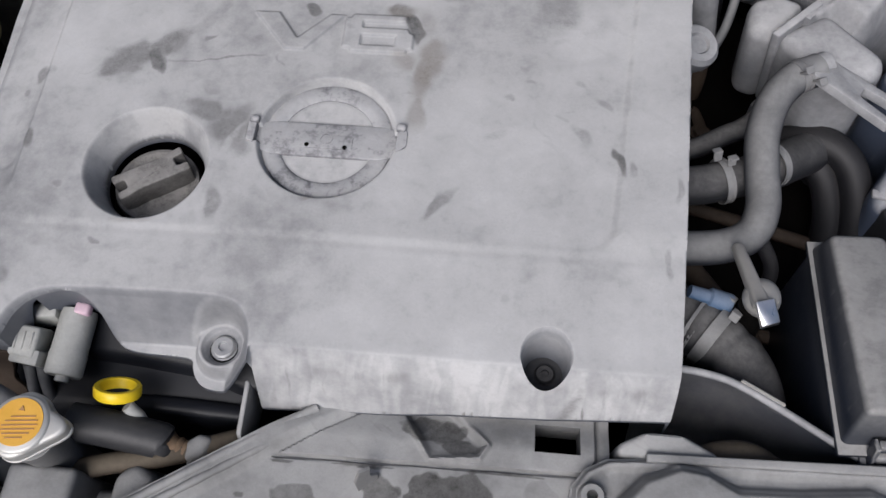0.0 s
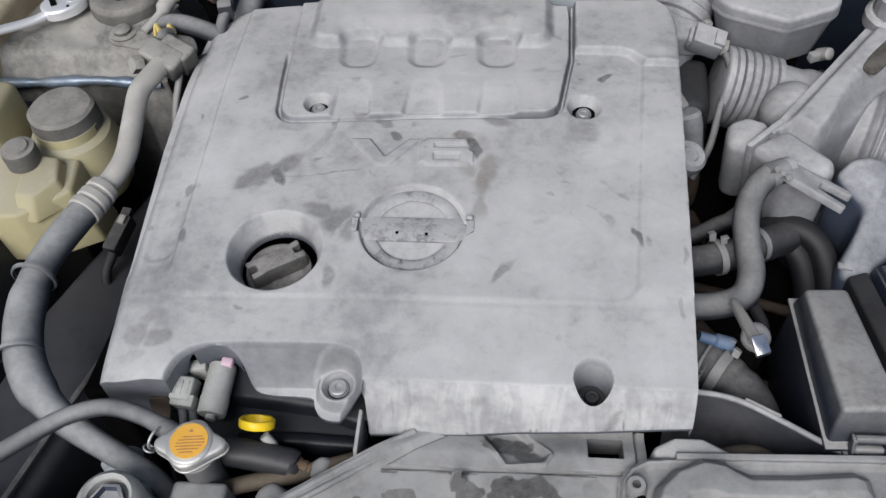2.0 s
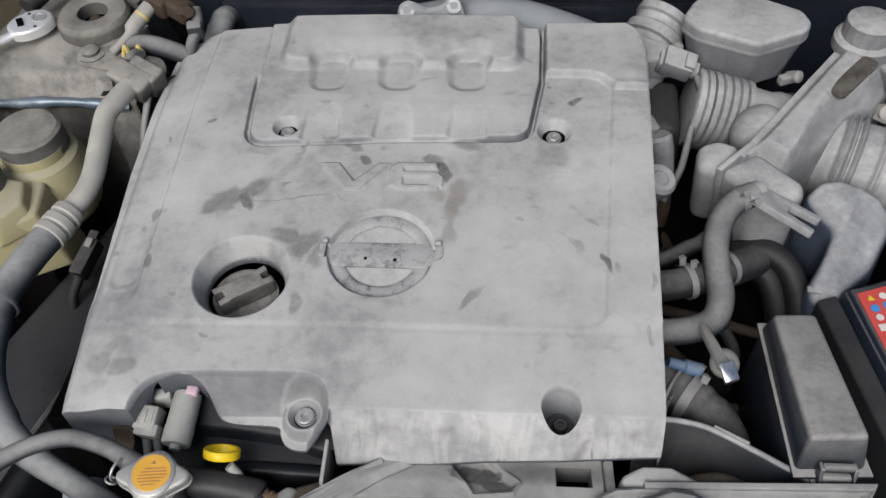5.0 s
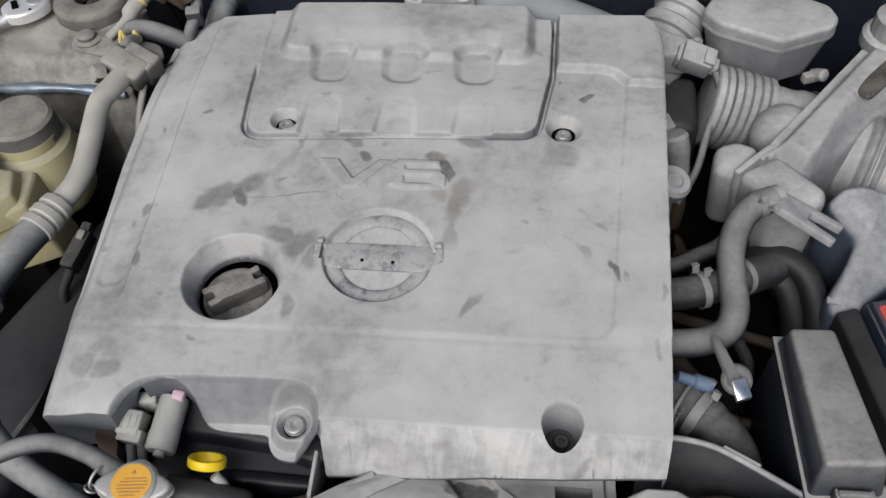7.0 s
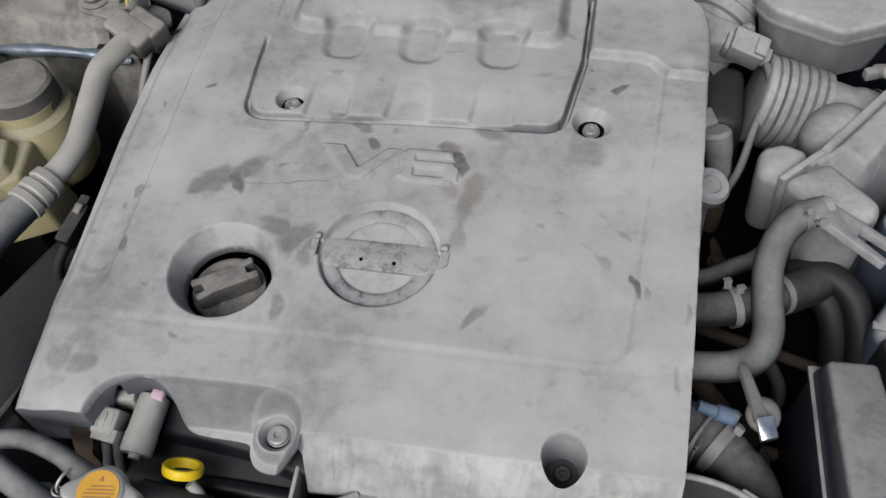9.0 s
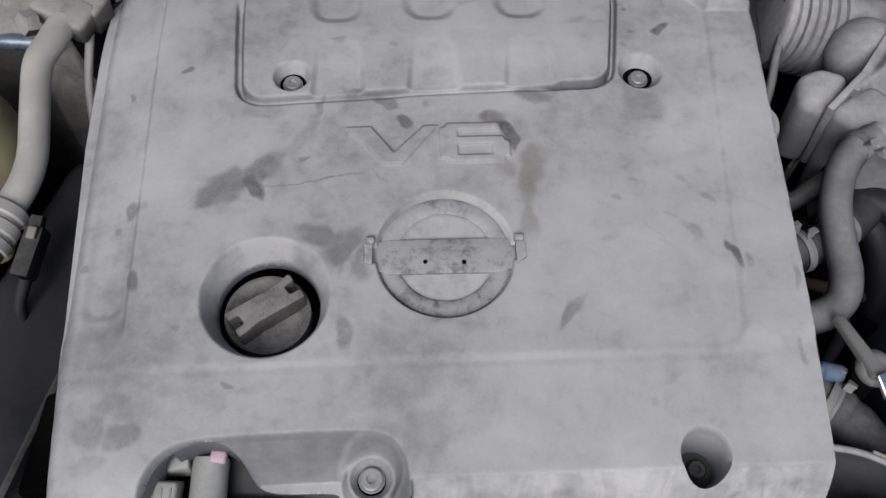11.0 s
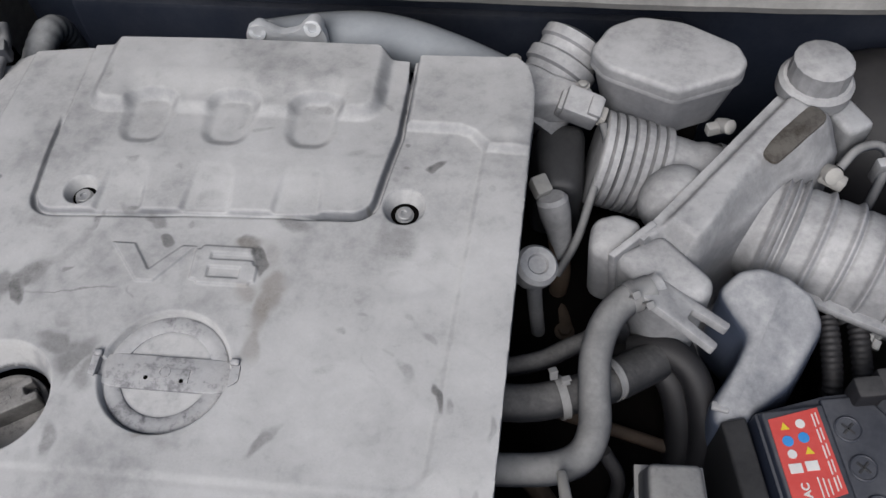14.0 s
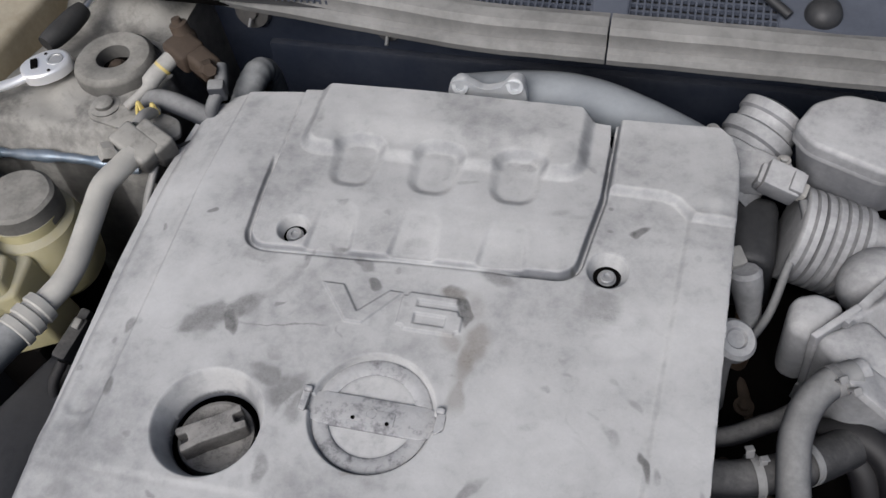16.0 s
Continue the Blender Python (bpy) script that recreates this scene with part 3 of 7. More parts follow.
part("cam_cover", bm, mat("smooth_black_cam_cover", (0.010, 0.011, 0.014), 0.42, dust=0.0, scale=20, bump=0.1, spec=0.25), engine, "smooth black cam cover")
bm = B()
lathe(bm, [(0.046, -0.10), (0.046, 0.0), (0.040, 0.004), (0.040, -0.1)], 36, Matrix.Translation((-0.1925, 0.466, 0.800)))
part("filler_neck", bm, m_dark, engine)


def mass(P_, poly):
    """Signed distance of points (n, 2) from an outline, inside negative."""
    q = np.array(poly, float)
    best, inside = np.full(len(P_), 1e9), np.zeros(len(P_), bool)
    for a, b in zip(q, np.roll(q, -1, 0)):
        e, w = b - a, P_ - a
        t = np.clip((w @ e) / (e @ e), 0, 1)
        best = np.minimum(best, ((w - t[:, None] * e) ** 2).sum(1))
        c = ((a[1] <= P_[:, 1]) & (b[1] > P_[:, 1])) | ((b[1] <= P_[:, 1]) & (a[1] > P_[:, 1]))
        with np.errstate(divide="ignore", invalid="ignore"):
            xc = a[0] + (P_[:, 1] - a[1]) / (b[1] - a[1]) * e[0]
        inside ^= c & (P_[:, 0] < xc)
    d = np.sqrt(best)
    return np.where(inside, -d, d)


def ss(a, b, x):
    t = np.clip((x - a) / (b - a), 0, 1)
    return t * t * (3 - 2 * t)


def rbox2(P_, x0, x1, y0, y1, r):
    dx = np.abs(P_[:, 0] - (x0 + x1) / 2) - (x1 - x0) / 2 + r
    dy = np.abs(P_[:, 1] - (y0 + y1) / 2) - (y1 - y0) / 2 + r
    return np.hypot(np.maximum(dx, 0), np.maximum(dy, 0)) + np.minimum(np.maximum(dx, dy), 0) - r


def lumps(P_, s, seed=0.0):
    """Smooth value noise on the plan, two octaves, from 0 to 1."""
    out = np.zeros(len(P_))
    for k, (f, w) in enumerate(((s, 0.65), (s * 2.3, 0.35))):
        g = np.random.RandomState(int(seed * 10) + k).rand(64, 64)
        u, v = P_[:, 0] * f + 20.3, P_[:, 1] * f + 11.7
        i, j = np.floor(u).astype(int), np.floor(v).astype(int)
        a, b = u - i, v - j
        a, b = a * a * (3 - 2 * a), b * b * (3 - 2 * b)
        i, j, i1, j1 = i % 64, j % 64, (i + 1) % 64, (j + 1) % 64
        out += w * ((g[i, j] * (1 - a) + g[i1, j] * a) * (1 - b) + (g[i, j1] * (1 - a) + g[i1, j1] * a) * b)
    return out


OIL, OIL_R = (-0.191, 0.4665), 0.0560
EMBLEM, EMBLEM_R = (-0.031, 0.503), 0.0625
DEEP, DEEP_R, DEEP_L = (0.1765, 0.3155), 0.0220, 1.12
BOSS = (-0.100, 0.315)


def rounded(pts, n=3):
    for _ in range(n):
        q = [pts[0]]
        for a, b in zip(pts, pts[1:]):
            q += [(a[0] * 0.75 + b[0] * 0.25, a[1] * 0.75 + b[1] * 0.25), (a[0] * 0.25 + b[0] * 0.75, a[1] * 0.25 + b[1] * 0.75)]
        pts = q + [pts[-1]]
    return pts


outline = [(-0.364, 0.300), (-0.372, 0.50), (-0.3775, 0.64), (-0.377, 0.78), (-0.373, 0.894), (-0.366, 0.902), (-0.339, 0.905), (-0.336, 0.915), (-0.262, 0.925), (-0.244, 0.927), (-0.200, 0.930), (0.118, 0.930),
           (0.134, 0.918), (0.156, 0.916), (0.1585, 0.880), (0.1605, 0.880), (0.162, 0.924), (0.282, 0.928), (0.296, 0.912), (0.305, 0.875), (0.305, 0.83), (0.303, 0.80), (0.297, 0.65), (0.289, 0.45),
           (0.284, 0.320), (0.281, 0.281), (0.18, 0.2775), (0.10, 0.2765), (0.04, 0.274), (-0.062, 0.272), (-0.065, 0.292),
           *rounded([(-0.066, 0.292), (-0.072, 0.289), (-0.083, 0.282), (-0.101, 0.279), (-0.117, 0.283), (-0.126, 0.296), (-0.127, 0.307), (-0.145, 0.308), (-0.184, 0.309), (-0.199, 0.316), (-0.208, 0.333),
                     (-0.222, 0.342), (-0.240, 0.342), (-0.264, 0.335), (-0.278, 0.320), (-0.285, 0.299)])]
arch = rounded([(-0.292, 0.24), (-0.290, 0.300), (-0.284, 0.321), (-0.266, 0.340), (-0.236, 0.346), (-0.164, 0.347), (-0.104, 0.347), (-0.080, 0.341), (-0.068, 0.322), (-0.0655, 0.30), (-0.063, 0.24)], 2)
plate = [(-0.200, 0.698), (0.120, 0.711), (0.134, 0.80), (0.138, 0.96), (-0.214, 0.96)]
corner_box = [(0.166, 0.813), (0.224, 0.812), (0.240, 0.805), (0.258, 0.784), (0.34, 0.780), (0.34, 0.98), (0.166, 0.98)]


V_SHAPE = [[(-0.121, 0.639), (-0.097, 0.639), (-0.075, 0.609), (-0.046, 0.639), (-0.032, 0.639), (-0.067, 0.596), (-0.085, 0.596)]]
SIX_SHAPE = [[(-0.024, 0.641), (0.028, 0.641), (0.028, 0.633), (-0.028, 0.633)], [(-0.031, 0.636), (-0.014, 0.638), (-0.014, 0.599), (-0.031, 0.602)],
             [(-0.017, 0.6255), (0.030, 0.6255), (0.034, 0.6170), (-0.017, 0.6170)], [(-0.027, 0.605), (0.032, 0.605), (0.030, 0.597), (-0.022, 0.597)],
             [(0.019, 0.622), (0.036, 0.620), (0.036, 0.602), (0.019, 0.600)]]


def cover_height(P_):
    x, y = P_[:, 0], P_[:, 1]
    z = 0.861 + 0.05 * (np.minimum(y, 0.74) - 0.5) - 0.055 * np.maximum(y - 0.76, 0) - 0.006 * ss(-0.05, -0.30, x)
    z -= 0.012 * ss(-0.300, -0.350, x) + 0.010 * np.clip((-0.352 - x) / 0.016, 0, 1) ** 2
    z -= 0.0025 * ss(-0.309, -0.314, x) * ss(0.43, 0.45, y)
    z -= 0.0020 * ss(0.006, -0.004, rbox2(P_, -0.350, -0.3160, 0.456, 0.62, 0.012)) * ss(0.60, 0.50, y)
    # the wide panel: a shallow step all round
    edge_r = 0.228 + (y - 0.42) * 0.075
    qx, qy = x - edge_r + 0.024, 0.4045 - y + 0.024
    d = np.hypot(np.maximum(qx, 0), np.maximum(qy, 0)) + np.minimum(np.maximum(qx, qy), 0) - 0.024
    z += 0.0040 * ss(-0.0055, 0.0035, d) * ss(0.800, 0.770, y) * ss(0.14, 0.20, x) * ss(0.398, 0.430, y)
    z -= 0.0011 * ss(0.008, -0.008, rbox2(P_, 0.05, 0.236, 0.597, 0.86, 0.045)) * ss(0.13, 0.20, x) * ss(0.80, 0.74, y)
    z -= 0.0014 * ss(-0.003, 0.006, d + 0.0015 * (lumps(P_, 40, 8) - 0.5)) * ss(0.20, 0.10, x)
    z -= 0.007 * np.clip((0.394 - y) / 0.09, 0, 1)
    z -= 0.008 * np.clip((x - 0.287 - (y - 0.45) * 0.03) / 0.012, 0, 1) ** 2
    # the skirt at the front
    z = np.where(x > -0.066, z - 0.056 * np.clip((0.307 - y) / 0.033, 0, 1.3) ** 1.45 * (1 - 0.12 * ss(0.05, 0.28, x)), z)
    z -= np.where(x < -0.25, 0.003 * np.clip((0.318 - y) / 0.018, 0, 1) ** 2, 0)
    # the dressed plate over the intake, its groove, its hump, pockets and scallops
    d = mass(P_, plate) - 0.024
    z += 0.0045 * ss(0.0030, -0.0034, d)
    left_gap = ss(0.815, 0.790, y) * ss(-0.05, -0.1, x)
    right_gap = ss(0.05, 0.1, x)
    z -= (0.0055 * left_gap * ss(0.0085, 0.0045, d) + 0.0075 * right_gap * ss(0.0072, 0.0035, d)) * ss(-0.0022, 0.0020, d) * ss(0.668, 0.684, y)
    z -= 0.0022 * np.exp(-((d - 0.0025) / 0.0022) ** 2) * ss(0.70, 0.69, y)
    z -= 0.003 * np.exp(-(d / 0.0015) ** 2) * ss(0.79, 0.80, y) * ss(-0.05, -0.1, x)
    rise = ss(0.010, -0.009, rbox2(P_, -0.204, 0.130, 0.822, 1.0, 0.022))
    rise = rise * (1 - 0.55 * ss(-0.176, -0.150, x) * ss(0.104, 0.080, x) * ss(0.880, 0.835, y))
    z += 0.013 * rise
    for cx, cy in ((-0.131, 0.809), (-0.035, 0.810), (0.060, 0.811)):
        w = 0.0245 + 0.0045 * ss(0.775, 0.845, y)
        p = ss(0.0060, -0.0085, rbox2(np.stack([(x - cx) * 0.0245 / w, y], 1), -0.0245, 0.0245, cy - 0.038, cy + 0.036, 0.019))
        z -= p * (0.0052 + 0.011 * rise)
    # scallops that run out over the plate's front edge, deeper towards it
    for cx in (-0.129, -0.034, 0.063):
        w = 0.0215 + 0.004 * ss(0.74, 0.68, y)
        z -= (0.0006 + 0.0034 * ss(0.74, 0.69, y)) * ss(0.0035, -0.0045, rbox2(np.stack([(x - cx) * 0.0235 / w, y], 1), -0.0235, 0.0235, 0.60, 0.742, 0.014)) * ss(0.001, -0.003, d)
    z += 0.0085 * ss(0.007, -0.005, mass(P_, corner_box))
    z += 0.004 * np.exp(-(((x - 0.283) / 0.012) ** 2 + ((y - 0.81) / 0.02) ** 2))
    # the letters, moulded with soft edges
    for shape in (V_SHAPE, SIX_SHAPE):
        q = np.flatnonzero((np.abs(y - 0.618) < 0.03) & (np.abs(x + 0.042) < 0.09))
        z[q] += 0.0024 * ss(0.0012, -0.0012, np.min([mass(P_[q], poly) for poly in shape], axis=0))
    # the emblem's round recess
    r = np.hypot(x - EMBLEM[0], y - EMBLEM[1])
    d = np.minimum(r - EMBLEM_R, rbox2(P_, EMBLEM[0] - 0.0715, EMBLEM[0] + 0.0722, EMBLEM[1] - 0.008, EMBLEM[1] + 0.010, 0.003))
    z -= 0.0095 * ss(0.0012, -0.0022, d)
    # the funnel of the oil filler
    r = np.hypot(x - OIL[0], y - OIL[1])
    z = np.where(r < OIL_R + 0.003, np.minimum(z, z - 0.034 * np.clip((OIL_R + 0.002 - r) / 0.0125, 0, 1) ** 1.35), z)
    # bolt wells
    for cx, cy, R, floor_z, w in ((-0.175, 0.701, 0.0175, 0.856, 0.006), (0.175, 0.703, 0.0215, 0.855, 0.009)):
        r = np.hypot(x - cx, y - cy)
        f = np.clip((R + 0.001 - r) / w, 0, 1)
        z = np.where(r < R + 0.001, z * (1 - f) + np.minimum(z, floor_z) * f, z)
    # the arched recess round the coil plug
    d = -mass(P_, arch)
    z = np.where(d > 0, z - 0.050 * np.clip((np.sqrt(d * d + 0.0022 ** 2) - 0.0022) / 0.028, 0, 1.0) ** 0.92, z)
    r = np.hypot(x - BOSS[0], y - BOSS[1])
    floor_z = 0.804 + 0.004 * ss(0.0150, 0.0185, r) * ss(0.030, 0.022, r) - 0.006 * ss(0.0145, 0.0120, r)
    k = ss(0.027, 0.0195, r) * ss(0.0, 0.006, d)
    z = floor_z * k + z * (1 - k)
    return z


def cover_shell():
    step = 0.0013
    xs, ys = np.arange(-0.385, 0.310, step), np.arange(0.258, 0.938, step)
    X, Y = np.meshgrid(xs, ys)
    P_ = np.stack([X.ravel(), Y.ravel()], 1)

    def cut(q):
        d = mass(q, outline)
        d = np.maximum(d, OIL_R - 0.0100 - np.hypot(q[:, 0] - OIL[0], q[:, 1] - OIL[1]))
        return np.maximum(d, DEEP_R - 0.001 - np.hypot(q[:, 0] - DEEP[0], (q[:, 1] - DEEP[1]) / DEEP_L))

    for _ in range(2):
        d = cut(P_)
        e = 1e-5
        gx = (cut(P_ + [e, 0]) - d) / e
        gy = (cut(P_ + [0, e]) - d) / e
        near = (np.abs(d) < step * 0.72)
        n2 = np.maximum(gx * gx + gy * gy, 0.2)
        P_[near] -= np.stack([d * gx / n2, d * gy / n2], 1)[near]
    d = cut(P_)
    nx, ny = len(xs), len(ys)
    z = cover_height(P_) + 0.0006 * (lumps(P_, 30, 3) - 0.5)
    keep_v = d < 1e-4
    idx = np.arange(nx * ny).reshape(ny, nx)
    quads = np.stack([idx[:-1, :-1], idx[:-1, 1:], idx[1:, 1:], idx[1:, :-1]], -1).reshape(-1, 4)
    quads = quads[keep_v[quads].all(1)]
    # dirt: wiped and greasy places, with some shade and highlights painted in
    s = np.zeros(len(P_))
    warp = P_ + 0.016 * np.stack([lumps(P_, 45, 5) - 0.5, lumps(P_, 45, 6) - 0.5], 1)

    def smudge_shade(cx, cy, rx, ry, turn, k):
        c, q = math.cos(radians(turn)), math.sin(radians(turn))
        w = np.flatnonzero((np.abs(P_[:, 0] - cx) < 1.3 * max(rx, ry) + 0.012) & (np.abs(P_[:, 1] - cy) < 1.3 * max(rx, ry) + 0.012))
        u, v = warp[w, 0] - cx, warp[w, 1] - cy
        a, b = (u * c + v * q) / rx, (-u * q + v * c) / ry
        s[w] = np.maximum(s[w], k * ss(1.25, 0.5, np.hypot(a, b)))

    # the wiped, greasy smear beside the letters
    smudge_shade(-0.232, 0.577, 0.040, 0.022, 25, 0.66)
    smudge_shade(-0.246, 0.566, 0.020, 0.016, 30, 0.62)
    smudge_shade(-0.202, 0.596, 0.034, 0.018, 35, 0.62)
    smudge_shade(-0.207, 0.580, 0.018, 0.0085, -55, 0.92)
    smudge_shade(-0.172, 0.617, 0.030, 0.008, 35, 0.32)
    smudge_shade(-0.160, 0.607, 0.007, 0.003, 40, 0.55)
    # between the filler and the emblem, and below
    smudge_shade(-0.150, 0.525, 0.028, 0.014, -10, 0.62)
    smudge_shade(-0.118, 0.508, 0.030, 0.028, -25, 0.62)
    smudge_shade(-0.112, 0.488, 0.018, 0.014, 0, 0.50)
    smudge_shade(-0.150, 0.548, 0.012, 0.006, -10, 0.42)
    smudge_shade(-0.124, 0.429, 0.009, 0.022, 5, 0.52)
    smudge_shade(-0.143, 0.405, 0.010, 0.014, 0, 0.30)
    smudge_shade(-0.100, 0.424, 0.012, 0.022, -20, 0.30)
    smudge_shade(-0.012, 0.432, 0.018, 0.007, 0, 0.34)
    # the front corner
    smudge_shade(-0.335, 0.355, 0.020, 0.020, 30, 0.50)
    smudge_shade(-0.305, 0.347, 0.022, 0.016, 10, 0.50)
    smudge_shade(-0.318, 0.378, 0.020, 0.012, 10, 0.42)
    smudge_shade(-0.330, 0.325, 0.016, 0.012, 0, 0.32)
    smudge_shade(-0.265, 0.424, 0.026, 0.014, 0, 0.30)
    smudge_shade(-0.262, 0.384, 0.020, 0.008, 0, 0.36)
    smudge_shade(-0.218, 0.389, 0.005, 0.004, 0, 0.60)
    smudge_shade(-0.210, 0.385, 0.060, 0.006, 2, 0.28)
    # finger marks down the side
    smudge_shade(-0.282, 0.715, 0.007, 0.005, 0, 0.72)
    smudge_shade(-0.335, 0.690, 0.005, 0.004, 0, 0.6)
    smudge_shade(-0.314, 0.555, 0.008, 0.013, -10, 0.62)
    smudge_shade(-0.329, 0.537, 0.006, 0.004, 0, 0.5)
    smudge_shade(-0.309, 0.487, 0.007, 0.014, -15, 0.72)
    smudge_shade(-0.358, 0.506, 0.006, 0.006, 0, 0.5)
    smudge_shade(-0.345, 0.590, 0.008, 0.012, 0, 0.25)
    # below the plate
    smudge_shade(-0.202, 0.662, 0.026, 0.010, 0, 0.40)
    smudge_shade(-0.146, 0.664, 0.018, 0.005, 60, 0.55)
    smudge_shade(-0.152, 0.646, 0.006, 0.008, 20, 0.40)
    smudge_shade(-0.086, 0.668, 0.018, 0.007, -35, 0.60)
    smudge_shade(-0.066, 0.646, 0.0085, 0.007, -15, 0.88)
    smudge_shade(-0.034, 0.668, 0.020, 0.006, 0, 0.25)
    # shading below the right-hand scallop, painted as a dark patch
    smudge_shade(0.062, 0.672, 0.028, 0.013, 0, 0.55)
    smudge_shade(0.035, 0.628, 0.008, 0.019, 22, 1.0)
    smudge_shade(0.024, 0.648, 0.014, 0.009, 0, 0.55)
    smudge_shade(-0.035, 0.608, 0.008, 0.012, 0, 0.30)
    # out on the wide panel
    smudge_shade(0.078, 0.441, 0.018, 0.010, 50, 0.55)
    smudge_shade(0.086, 0.449, 0.016, 0.006, 45, 0.40)
    smudge_shade(0.110, 0.433, 0.016, 0.004, -30, 0.30)
    smudge_shade(0.199, 0.517, 0.018, 0.007, -48, 0.42)
    smudge_shade(0.182, 0.535, 0.008, 0.004, -30, 0.42)
    smudge_shade(0.218, 0.554, 0.015, 0.007, -48, 0.45)
    smudge_shade(0.196, 0.575, 0.008, 0.004, -40, 0.35)
    smudge_shade(0.147, 0.576, 0.010, 0.004, -30, 0.45)
    smudge_shade(0.142, 0.592, 0.006, 0.004, -30, 0.35)
    smudge_shade(0.2285, 0.490, 0.0045, 0.016, 8, 1.0)
    smudge_shade(0.240, 0.482, 0.005, 0.010, 0, 0.48)
    smudge_shade(0.170, 0.655, 0.030, 0.024, 0, 0.46)
    smudge_shade(0.150, 0.635, 0.014, 0.012, 0, 0.34)
    smudge_shade(0.178, 0.625, 0.012, 0.010, 0, 0.30)
    smudge_shade(0.190, 0.680, 0.020, 0.012, 0, 0.26)
    smudge_shade(0.205, 0.645, 0.026, 0.040, 0, 0.20)
    smudge_shade(0.150, 0.555, 0.050, 0.025, -30, 0.20)
    smudge_shade(0.120, 0.480, 0.070, 0.040, 20, 0.13)
    smudge_shade(0.185, 0.440, 0.030, 0.030, 20, 0.20)
    smudge_shade(0.170, 0.480, 0.030, 0.030, 20, 0.14)
    smudge_shade(0.275, 0.400, 0.005, 0.016, 0, 0.5)
    smudge_shade(0.281, 0.470, 0.004, 0.014, 0, 0.5)
    # beside the corner box
    smudge_shade(0.201, 0.757, 0.013, 0.0055, 25, 0.85)
    smudge_shade(0.170, 0.785, 0.005, 0.004, 0, 0.6)
    smudge_shade(0.172, 0.752, 0.0055, 0.004, 0, 0.55)
    smudge_shade(0.165, 0.735, 0.005, 0.004, 0, 0.4)
    smudge_shade(0.140, 0.697, 0.006, 0.006, 0, 0.85)
    # on the plate
    for cx in (-0.131, -0.035, 0.060):
        smudge_shade(cx, 0.806, 0.020, 0.030, 0, 0.24)
        smudge_shade(cx + 0.004, 0.697, 0.020, 0.014, 0, 0.26)
    smudge_shade(0.070, 0.832, 0.016, 0.010, 20, 0.42)
    smudge_shade(-0.020, 0.815, 0.006, 0.018, 0, 0.40)
    smudge_shade(0.036, 0.838, 0.010, 0.012, 0, 0.34)
    smudge_shade(0.008, 0.795, 0.014, 0.004, 10, 0.40)
    smudge_shade(0.120, 0.765, 0.014, 0.006, 30, 0.36)
    smudge_shade(0.138, 0.762, 0.010, 0.004, 20, 0.30)
    smudge_shade(-0.128, 0.741, 0.012, 0.006, 0, 0.45)
    smudge_shade(-0.072, 0.735, 0.008, 0.004, -30, 0.34)
    smudge_shade(-0.116, 0.682, 0.014, 0.005, 0, 0.55)
    smudge_shade(0.088, 0.685, 0.018, 0.005, 0, 0.40)
    # shading of the hump's two end slopes, painted dark
    smudge_shade(-0.196, 0.862, 0.010, 0.030, 0, 0.40)
    smudge_shade(-0.190, 0.835, 0.014, 0.010, 0, 0.40)
    smudge_shade(0.132, 0.868, 0.008, 0.034, 0, 0.36)
    smudge_shade(-0.05, 0.745, 0.16, 0.025, 0, 0.12)
    # thin scratches
    for cx, cy, w, turn, k in ((-0.145, 0.585, 0.060, 9, 0.55), (-0.245, 0.566, 0.050, 5, 0.35), (-0.030, 0.585, 0.030, 12, 0.30), (-0.086, 0.586, 0.012, -55, 0.45),
                               (0.140, 0.560, 0.050, -28, 0.30), (0.060, 0.560, 0.040, 15, 0.25), (-0.255, 0.640, 0.040, 40, 0.25), (0.165, 0.515, 0.040, -50, 0.28)):
        smudge_shade(cx, cy, w, 0.0016, turn, k)
    brown = np.zeros(len(P_))

    def run_mark(cx, cy, rx, ry, turn, k):
        c, q = math.cos(radians(turn)), math.sin(radians(turn))
        w = np.flatnonzero((np.abs(P_[:, 0] - cx) < 1.4 * max(rx, ry) + 0.012) & (np.abs(P_[:, 1] - cy) < 1.4 * max(rx, ry) + 0.012))
        u, v = warp[w, 0] - cx, warp[w, 1] - cy
        brown[w] = np.maximum(brown[w], k * ss(1.35, 0.45, np.hypot((u * c + v * q) / rx, (-u * q + v * c) / ry)))

    # coolant that ran down beside the digit and dried brown
    run_mark(0.024, 0.646, 0.016, 0.008, 0, 0.65)
    run_mark(0.046, 0.634, 0.010, 0.018, 0, 0.30)
    run_mark(0.030, 0.590, 0.014, 0.012, -30, 0.60)
    run_mark(0.056, 0.600, 0.014, 0.016, 0, 0.85)
    run_mark(0.053, 0.580, 0.011, 0.034, -4, 0.90)
    run_mark(0.050, 0.538, 0.007, 0.026, -5, 0.60)
    # thin brown arcs at the front rims of the emblem and the filler
    run_mark(-0.031, 0.441, 0.016, 0.003, 0, 0.75)
    run_mark(-0.191, 0.409, 0.020, 0.0025, 0, 0.4)

    def wiped(cx, cy, rx, ry, turn, k):
        c, q = math.cos(radians(turn)), math.sin(radians(turn))
        w = np.flatnonzero((np.abs(P_[:, 0] - cx) < 1.4 * max(rx, ry) + 0.012) & (np.abs(P_[:, 1] - cy) < 1.4 * max(rx, ry) + 0.012))
        u, v = warp[w, 0] - cx, warp[w, 1] - cy
        s[w] = s[w] - k * ss(1.3, 0.3, np.hypot((u * c + v * q) / rx, (-u * q + v * c) / ry))

    # paler places; those on folds, edges and raised bands also paint in highlights
    wiped(0.098, 0.635, 0.036, 0.026, 10, 0.85)
    wiped(0.125, 0.622, 0.028, 0.016, 20, 0.70)
